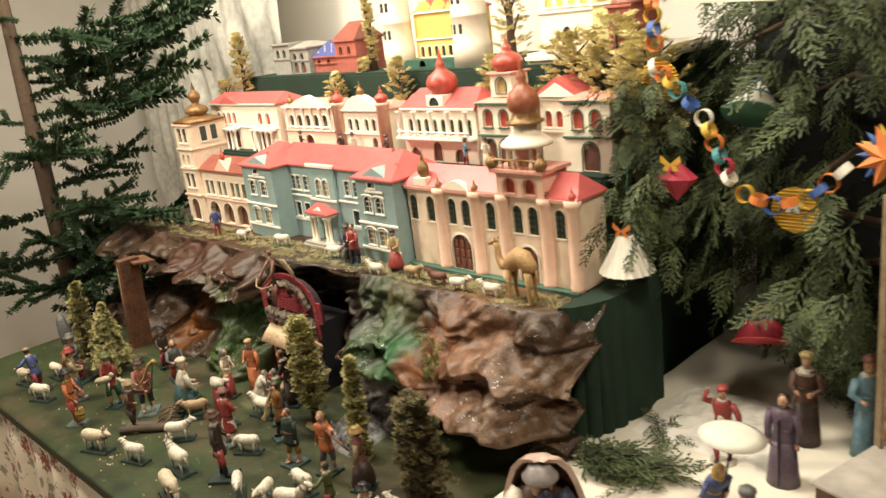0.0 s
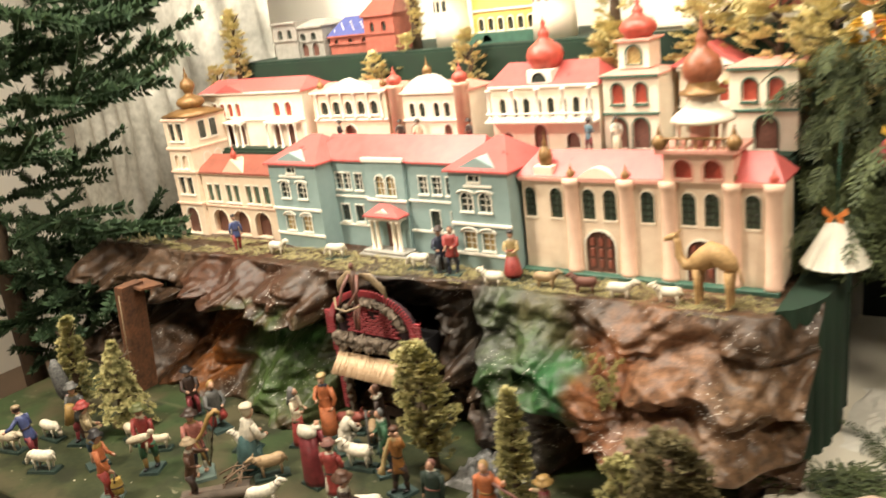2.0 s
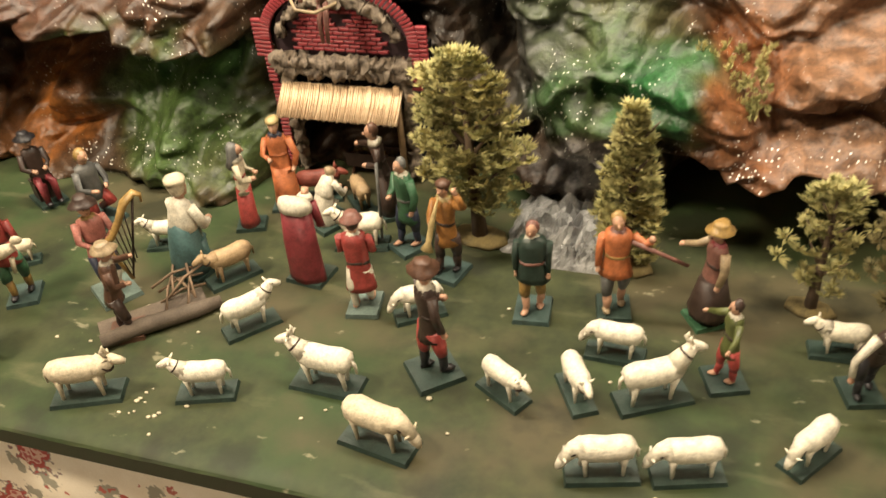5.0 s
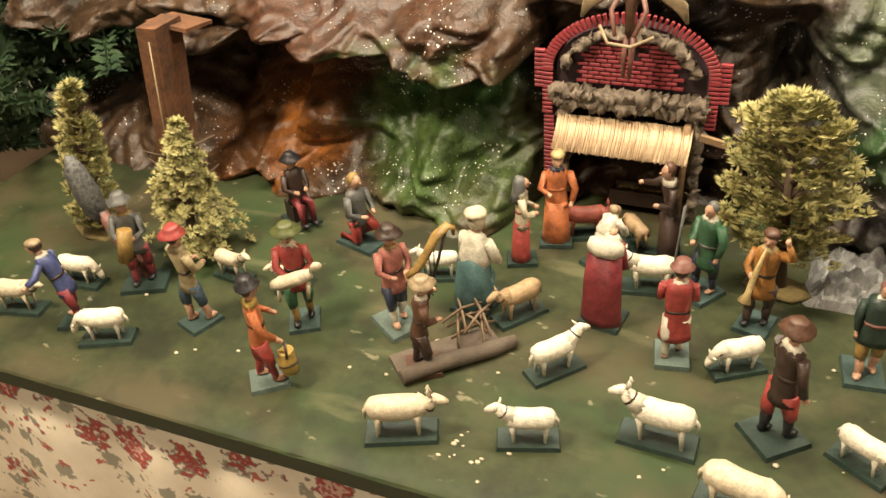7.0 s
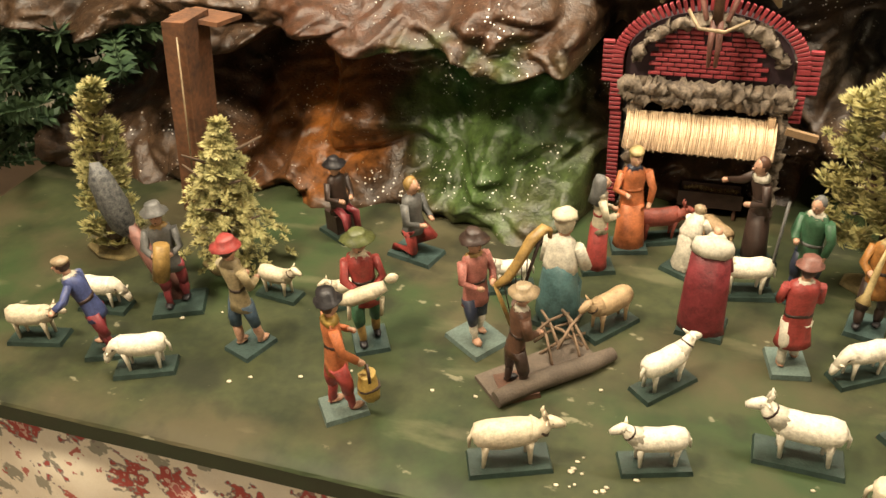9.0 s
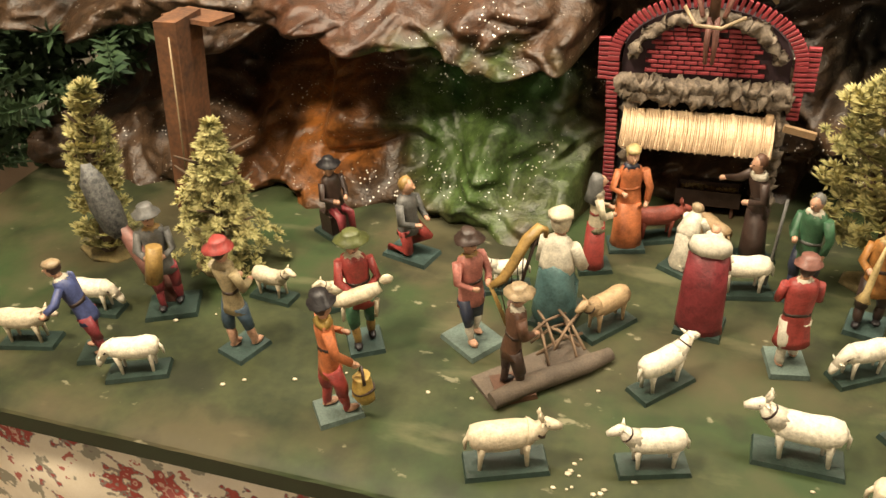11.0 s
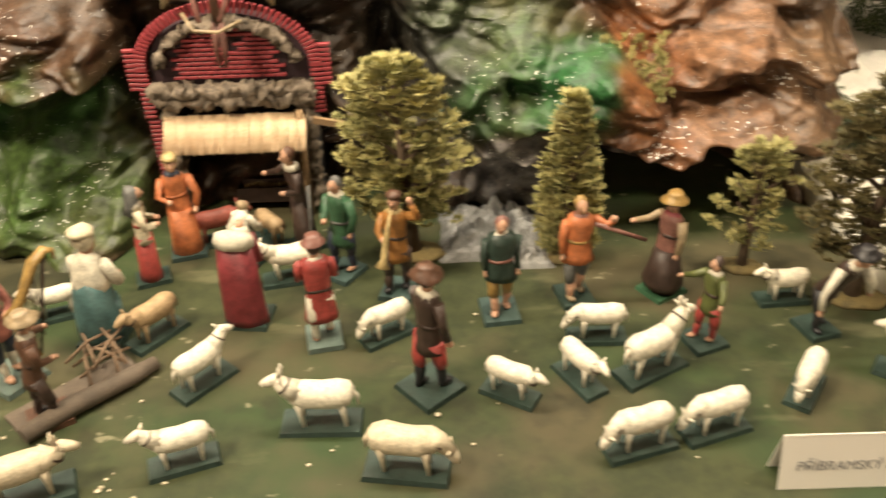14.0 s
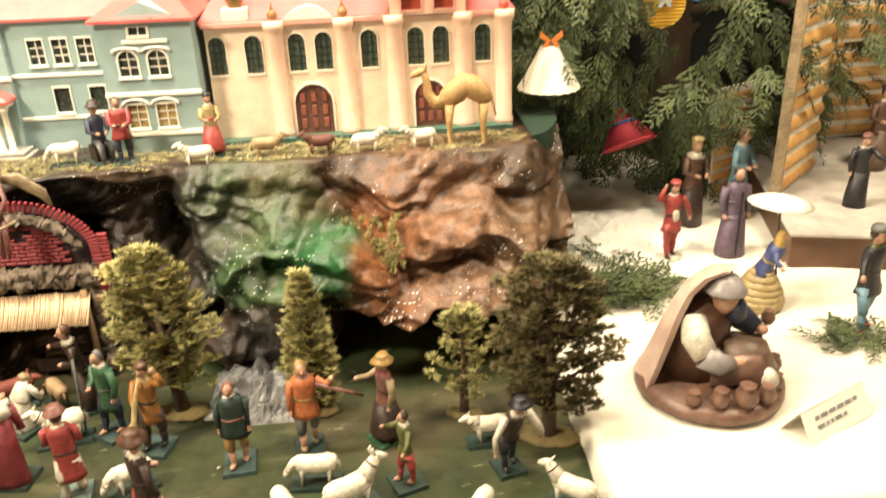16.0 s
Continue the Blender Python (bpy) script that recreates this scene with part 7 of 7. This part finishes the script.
def star_ornament():
    t = thing("paper_star", pose(-0.49, 1.58, 1.33), "folded orange and blue paper star", "ornament", "paper ornaments")
    for k, m in ((0, po), (1, pb), (2, py)):
        bm = bmesh.new()
        n = 8
        c = [bm.verts.new((0, -0.02 + 0.012 * k, 0)), bm.verts.new((0, 0.02 + 0.012 * k, 0))]
        ring = [bm.verts.new(((0.062 if q % 2 else 0.03) * math.cos(math.pi * q / n + 0.4 * k), 0.012 * k, (0.062 if q % 2 else 0.03) * math.sin(math.pi * q / n + 0.4 * k))) for q in range(2 * n)]
        for q in range(2 * n):
            bm.faces.new((ring[q], ring[(q + 1) % (2 * n)], c[0]))
            bm.faces.new((ring[(q + 1) % (2 * n)], ring[q], c[1]))
        part("points", bm, m, t)


star_ornament()


def paper_chain():
    t = thing("paper_chain", pose(0, 0, 0), "chain of coloured paper rings strung across the evergreen", "garland")
    way = [Vector(p) for p in ((-1.01, 1.66, 1.64), (-1.00, 1.65, 1.55), (-1.0, 1.65, 1.50), (-0.93, 1.62, 1.45), (-0.87, 1.62, 1.39), (-0.835, 1.62, 1.31), (-0.81, 1.61, 1.265), (-0.77, 1.60, 1.235), (-0.71, 1.60, 1.215), (-0.64, 1.60, 1.235), (-0.60, 1.60, 1.27), (-0.55, 1.60, 1.32))]
    cols = [po, py, pb, po, pw, po, py, paper("teal", (0.06, 0.26, 0.28)), pb, pw, py, po, paper("teal", (0, 0, 0)), pr, pw, py, po, pb]
    pts = []
    for a, b in zip(way, way[1:]):
        n = max(1, round((b - a).length / 0.034))
        pts += [a.lerp(b, k / n) for k in range(n)]
    for i, p in enumerate(pts):
        bm = bmesh.new()
        d = (pts[min(i + 1, len(pts) - 1)] - pts[max(i - 1, 0)]).normalized()
        side = d.cross(Vector((0, 1, 0))).normalized() if i % 2 else Vector((0, 1, 0))
        wide = d.cross(side).normalized() * 0.008
        n, r = 14, 0.019
        a = [bm.verts.new(p + r * (math.cos(2 * math.pi * k / n) * d + math.sin(2 * math.pi * k / n) * side) - wide) for k in range(n)]
        b = [bm.verts.new(v.co + 2 * wide) for v in a]
        for k in range(n):
            bm.faces.new((a[k], a[(k + 1) % n], b[(k + 1) % n], b[k]))
        ob = part("ring", bm, cols[i % len(cols)], t)
        ob.modifiers.new("thick", "SOLIDIFY").thickness = 0.0012


paper_chain()
bm = bmesh.new()
box(bm, -0.12, 0.10, -0.002, 0.002, 0, 0.10)
hung = link("hanging_card", bm, pw)
hung.matrix_world = pose(-0.80, 1.60, 1.625, 0, 3, 0)
tagged(hung, "blank white card hung high in the evergreen", "card")

# ---- the neighbouring table: clay potter, painted figures, log cabin ----
statue("red_costume_figurine", "painted figure in red suit with white belly waving an arm", -0.765, 1.475, 10, 0.185, "red", "red", "cap", "red", (UP_L, ((0.17, -0.02, 0.60), (0.20, -0.04, 0.48))), trim="white", z=CLOTH, plate=(0, 0), hem=0.33, stout=1.1,
       extra=lambda bm, h, P: (ball(bm, P(0, -0.075, 0.53), 0.045 * h, 0.02 * h, 0.075 * h, 5), lathe(bm, [(0.15 * h, -0.0), (0.15 * h, 0.02 * h), (0, 0.021 * h)], 12, 5)))
statue("monk_figurine", "painted bald monk in brown habit with white collar", -0.655, 1.640, 15, 0.225, "brown", "darkbrown", "cap", "straw", (FRONT_L, FRONT_R), "robe", hair="straw", trim="white", z=CLOTH, plate=(0, 0),
       extra=lambda bm, h, P: tube(bm, [P(0, 0, 0.735), P(0, -0.005, 0.775)], [0.105 * h, 0.05 * h], 12, 5, 0.85))
statue("purple_coat_figurine", "painted man in long purple open coat", -0.63, 1.465, 5, 0.212, "purple", "purple", None, "brown", (DOWN_L, DOWN_R), "robe", stout=1.15, hair="darkbrown", trim="black", z=CLOTH, plate=(0, 0),
       extra=lambda bm, h, P: box(bm, -0.006 * h, 0.006 * h, -0.118 * h, -0.08 * h, 0.03 * h, 0.70 * h, 5))
statue("skier_figurine", "painted figure in black jacket and blue trousers with red shoes", -0.535, 1.110, 20, 0.220, "black", "sky", "cap", "grey", (OUT_L, OUT_R), z=CLOTH, feet="red", plate=(0.075, 0.075), base="white", trim="olive")
statue("basket_girl_figurine", "painted girl in blue blouse and yellow scarf with wicker skirt", -0.668, 1.240, 60, 0.165, "blue", "straw", "veil", "yellow", (OUT_L, FRONT_R), "robe", stout=1.35, z=CLOTH, plate=(0, 0), hair="yellow", bend=0.35, extra=wicker_skirt)
statue("dark_coat_figurine", "painted figure in black coat with reddish hair by the cabin", -0.335, 1.500, -10, 0.175, "black", "black", "cap", "rosybrown", (DOWN_L, OUT_R), "robe", hair="rosybrown", z=CLOTH + 0.08, plate=(0, 0))
statue("blue_robe_figurine", "painted figure in long blue-grey robe behind the cabin wall", -0.535, 1.66, 30, 0.235, "sky", "sky", "cap", "rosybrown", (FRONT_L, FRONT_R), "robe", hair="rosybrown", z=CLOTH, plate=(0, 0))
statue("brown_robe_figurine", "painted figure in brown robe inside the cabin", -0.16, 1.72, 0, 0.22, "brown", "clay", "cap", "black", (FRONT_L, FRONT_R), "robe", z=CLOTH + 0.08, plate=(0, 0))


def parasol():
    t = thing("paper_parasol", pose(-0.638, 1.245, CLOTH), "small white paper parasol tilted over the girl", "parasol")
    bm = bmesh.new()
    lathe(bm, [(0.060, 0), (0.061, 0.0015), (0.04, 0.010), (0.02, 0.014), (0, 0.016)], 24)
    c = part("canopy", bm, pw, t)
    c.matrix_basis = pose(0.0, 0.02, 0.200, -3, 5, 0)
    bm = bmesh.new()
    tube(bm, [(-0.01, -0.03, 0.0), (0.0, 0.02, 0.205)], 0.002, 5)
    part("stick", bm, paint("darkbrown"), t)


parasol()


def clay_potter():
    """Clay sculpture of a cloaked potter among his pots: one plain mesh on a round base."""
    bm = bmesh.new()
    lathe(bm, [(0.112, 0), (0.121, 0.007), (0.120, 0.018), (0.108, 0.026), (0, 0.028)], 32, 0)
    # hooded cloak: a tall shell that leans forward over the head and flows out on to the base
    n, rows = 22, []
    for z, r, half, lean in ((0.014, 0.119, 1.22, 0.0), (0.05, 0.103, 1.20, 0.0), (0.10, 0.088, 1.18, 0.002), (0.15, 0.075, 1.15, 0.006), (0.185, 0.062, 1.12, 0.010), (0.210, 0.044, 1.1, 0.016), (0.222, 0.018, 1.1, 0.024)):
        rows.append([(r * (1 + 0.035 * math.sin(6 * k / n * math.pi)), math.radians(122) - half + 2 * half * k / n, z, lean) for k in range(n + 1)])

    def shell(inset):
        return [[bm.verts.new(((r - inset) * math.cos(a) + 0.70 * lean, (r - inset) * math.sin(a) - 0.70 * lean, z - inset * 0.4)) for r, a, z, lean in row] for row in rows]

    outer, inner = shell(0.0), shell(0.010)
    for g, mi in ((outer, 1), (inner, 0)):
        for a, b in zip(g, g[1:]):
            for k in range(n):
                f = bm.faces.new((a[k], a[k + 1], b[k + 1], b[k]))
                f.smooth, f.material_index = True, mi
    for k in range(n):
        bm.faces.new((outer[-1][k], outer[-1][k + 1], inner[-1][k + 1], inner[-1][k])).material_index = 1
    for i in range(len(rows) - 1):
        for e in (0, n):
            bm.faces.new((outer[i][e], outer[i + 1][e], inner[i + 1][e], inner[i][e])).material_index = 1
    # bent body, head with peaked cap and beard
    tube(bm, [(-0.022, 0.022, 0.02), (-0.020, 0.020, 0.09), (-0.010, 0.008, 0.135), (0.000, 0.000, 0.155)], [0.056, 0.050, 0.042, 0.018], 14, 7)
    ball(bm, (0.010, -0.008, 0.170), 0.022, 0.022, 0.027, 3)
    ball(bm, (0.026, -0.018, 0.152), 0.016, 0.016, 0.022, 4)
    lathe(bm, [(0.033, 0), (0.034, 0.004), (0.027, 0.012), (0.020, 0.024), (0, 0.029)], 14, 5, (0.008, -0.006, 0.182))
    # near arm: white sleeve, grey cuff, hand; far arm in dark blue
    tube(bm, [(-0.040, -0.008, 0.138), (-0.044, -0.034, 0.115), (-0.032, -0.052, 0.092)], [0.020, 0.024, 0.020], 10, 2)
    tube(bm, [(-0.036, -0.050, 0.094), (-0.010, -0.060, 0.080), (0.010, -0.056, 0.078)], [0.022, 0.018, 0.012], 10, 5)
    tube(bm, [(0.008, -0.057, 0.078), (0.040, -0.048, 0.078), (0.052, -0.040, 0.080)], [0.010, 0.009, 0.011], 8, 3)
    tube(bm, [(0.024, 0.020, 0.140), (0.058, 0.020, 0.110), (0.074, 0.002, 0.102)], [0.024, 0.021, 0.014], 10, 4)
    ball(bm, (0.080, -0.002, 0.102), 0.011, 0.011, 0.009, 3, 8, 5)
    # knees and apron
    tube(bm, [(-0.010, -0.022, 0.055), (0.050, -0.045, 0.060), (0.068, -0.056, 0.022)], [0.036, 0.032, 0.024], 12, 0)
    tube(bm, [(0.010, 0.022, 0.055), (0.070, 0.000, 0.062), (0.088, -0.008, 0.022)], [0.036, 0.032, 0.024], 12, 0)
    tube(bm, [(0.010, -0.010, 0.070), (0.060, -0.030, 0.066), (0.085, -0.040, 0.036)], [0.036, 0.036, 0.018], 12, 6)
    ball(bm, (0.066, -0.066, 0.050), 0.018, 0.018, 0.020, 2, 10, 6)
    for x, y, r, z in ((0.098, 0.030, 0.015, 0.026), (0.104, -0.010, 0.014, 0.026), (-0.020, -0.094, 0.016, 0.024), (0.020, -0.096, 0.019, 0.024), (0.056, -0.090, 0.015, 0.024), (-0.058, -0.082, 0.013, 0.022), (0.088, -0.056, 0.013, 0.024), (0.092, 0.006, 0.012, 0.108)):
        lathe(bm, [(r * 0.6, 0), (r, r * 0.8), (r * 0.85, r * 1.5), (r * 0.55, r * 1.8), (r * 0.7, r * 2.1)], 12, 0, (x, y, z))
    for v in bm.verts:
        v.co += 0.0012 * noise.noise_vector(v.co * 60)
    ob = link("clay_potter_sculpture", bm, [mat("potter_brown_glaze", (0.20, 0.105, 0.070), (0.09, 0.05, 0.038), scale=45, rough=0.4, bump=0.4), mat("pale_cloak_clay", (0.60, 0.44, 0.36), (0.46, 0.31, 0.25), scale=40, rough=0.5, bump=0.3), paint("white"), paint("skin"), paint("navy"), mat("grey_glaze", (0.30, 0.27, 0.26), (0.20, 0.18, 0.18), scale=60, rough=0.4), paint("clay"), paint("brown")])
    ob.matrix_world = pose(-0.872, 0.987, CLOTH)
    tagged(ob, "glazed clay sculpture of a cloaked potter on a round base", "sculpture")


clay_potter()


def second_card():
    t = thing("caption_card", pose(-0.715, 0.842, CLOTH, 0, 0, 26), "white folded card with two lines of small print", "sign")
    bm = bmesh.new()
    m = pose(0, 0, 0, -32, 0, 0)
    box(bm, -0.075, 0.075, 0, 0.0008, 0, 0.055, 0, m)
    box(bm, -0.075, 0.075, -0.0008, 0, 0, 0.055, 0, Matrix.Translation((0, 0.058, 0)) @ pose(0, 0, 0, 32, 0, 0))
    part("card", bm, MATS["white_card"], t)
    for z, x0, x1 in ((0.036, -0.050, 0.050), (0.022, -0.050, 0.020)):
        bm = bmesh.new()
        x = x0
        rng = random.Random(int(z * 1000))
        while x < x1:
            w = rng.uniform(0.006, 0.016)
            box(bm, x, min(x + w, x1), -0.0010, -0.0004, z - 0.003, z + 0.003, 0, m)
            x += w + 0.004
        part("print_line", bm, MATS["grey_print"], t)


second_card()


def sprig(x, y, z, rot, size, n, label, seed):
    rng = random.Random(seed)
    poses = [pose(rng.uniform(-0.5, 0.5) * size, rng.uniform(-0.2, 0.2) * size, 0.006 + 0.012 * rng.random(), 0, 0, rng.uniform(-60, 60) + (180 if k % 3 == 0 else 0)) @ pose(0, 0, 0, rng.uniform(-25, 25), rng.uniform(-24, -4), 0) @ Matrix.Diagonal((size * 0.6,) * 3 + (1,)) for k in range(n)]
    ob = scatter("evergreen_sprig", SPRAYS[seed % 2], poses, thuja_leaf)
    ob.matrix_world = pose(x, y, z, 0, 0, rot)
    tagged(ob, label, "twig")


sprig(-0.945, 1.32, CLOTH, 20, 0.22, 22, "cut evergreen twigs lying at the cloth's rock corner", 1)
sprig(-0.585, 1.060, CLOTH, 10, 0.17, 9, "cut evergreen twig lying on the white cloth", 2)
sprig(-0.93, 1.50, CLOTH, -40, 0.12, 7, "dry evergreen twig lying on the cotton snow", 3)


def log_panel(name, x0, y0, x1, y1, z0, z1, pitch, label, trim=True):
    """Cabin wall of round logs with white chinking between them."""
    L, ang = math.hypot(x1 - x0, y1 - y0), math.degrees(math.atan2(y1 - y0, x1 - x0))
    t = thing(name, pose(x0, y0, z0, 0, 0, ang), label, "log wall")
    wood = mat("cabin_log", (0.72, 0.43, 0.15), (0.50, 0.26, 0.09), scale=45, rough=0.55, bump=0.5)
    bm = bmesh.new()
    box(bm, 0, L, -0.003, 0.004, 0, z1 - z0)
    part("chinking", bm, pw, t)
    n = int((z1 - z0) / pitch)
    for k in range(n):
        bm = bmesh.new()
        z = pitch * (k + 0.5)
        tube(bm, [(0.002, 0, z), (L * 0.5, 0, z + 0.001), (L - 0.002, 0, z)], [pitch * 0.37, pitch * 0.36, pitch * 0.37], 10, 0, 0.7)
        part("log", bm, wood, t)
    if trim:
        bm = bmesh.new()
        box(bm, -0.008, 0.0, -0.016, 0.008, 0, z1 - z0)
        part("corner_board", bm, paint("tan"), t)


log_panel("cabin_side_wall", -0.485, 1.58, -0.32, 1.73, CLOTH + 0.08, 1.26, 0.047, "round-log cabin wall with white chinking and pale corner board")
log_panel("cabin_gable_wall", -0.32, 1.745, 0.34, 1.80, 1.06, 1.32, 0.045, "upper log wall of the cabin over its open front", False)
log_panel("cabin_rear_wall", -0.25, 1.98, 0.40, 2.01, CLOTH + 0.08, 1.06, 0.040, "rear log wall inside the cabin", False)
log_panel("cabin_far_wall", -0.545, 1.80, -0.43, 1.86, CLOTH, 0.95, 0.034, "short log wall of the cabin under the branches", False)


def cabin_bench():
    t = thing("cabin_platform", pose(-0.535, 1.385, CLOTH, 0, 0, -14), "low dark brown wooden platform with grey felt top", "platform")
    bar(t, "frame", 0, 0.75, 0, 0.68, 0, 0.072, mat("dark_plank", (0.13, 0.06, 0.03), scale=30, rough=0.5), "dark brown plank frame", 0.002)
    bar(t, "top", -0.006, 0.756, -0.006, 0.686, 0.072, 0.080, mat("grey_felt_top", (0.52, 0.48, 0.42), scale=20, rough=0.9), "grey felt top", 0.002)


cabin_bench()

# chips and flakes of old paint on the board
bm = bmesh.new()
rng = random.Random(17)
for k in range(46):
    x, y = rng.uniform(-2.75, -1.1), rng.uniform(0.61, 1.0)
    if k < 14:
        x, y = -2.09 + rng.gauss(0, 0.018), 0.648 + rng.gauss(0, 0.016)
    s = rng.uniform(0.0015, 0.005)
    ball(bm, (x, y, BOARD + 0.0012), s, s * rng.uniform(0.5, 1), 0.0012, 0, 5, 3)
tagged(link("paint_crumbs", bm, paint("ivory")), "pale crumbs and paint flakes on the green board", "crumbs", kind="stuff")
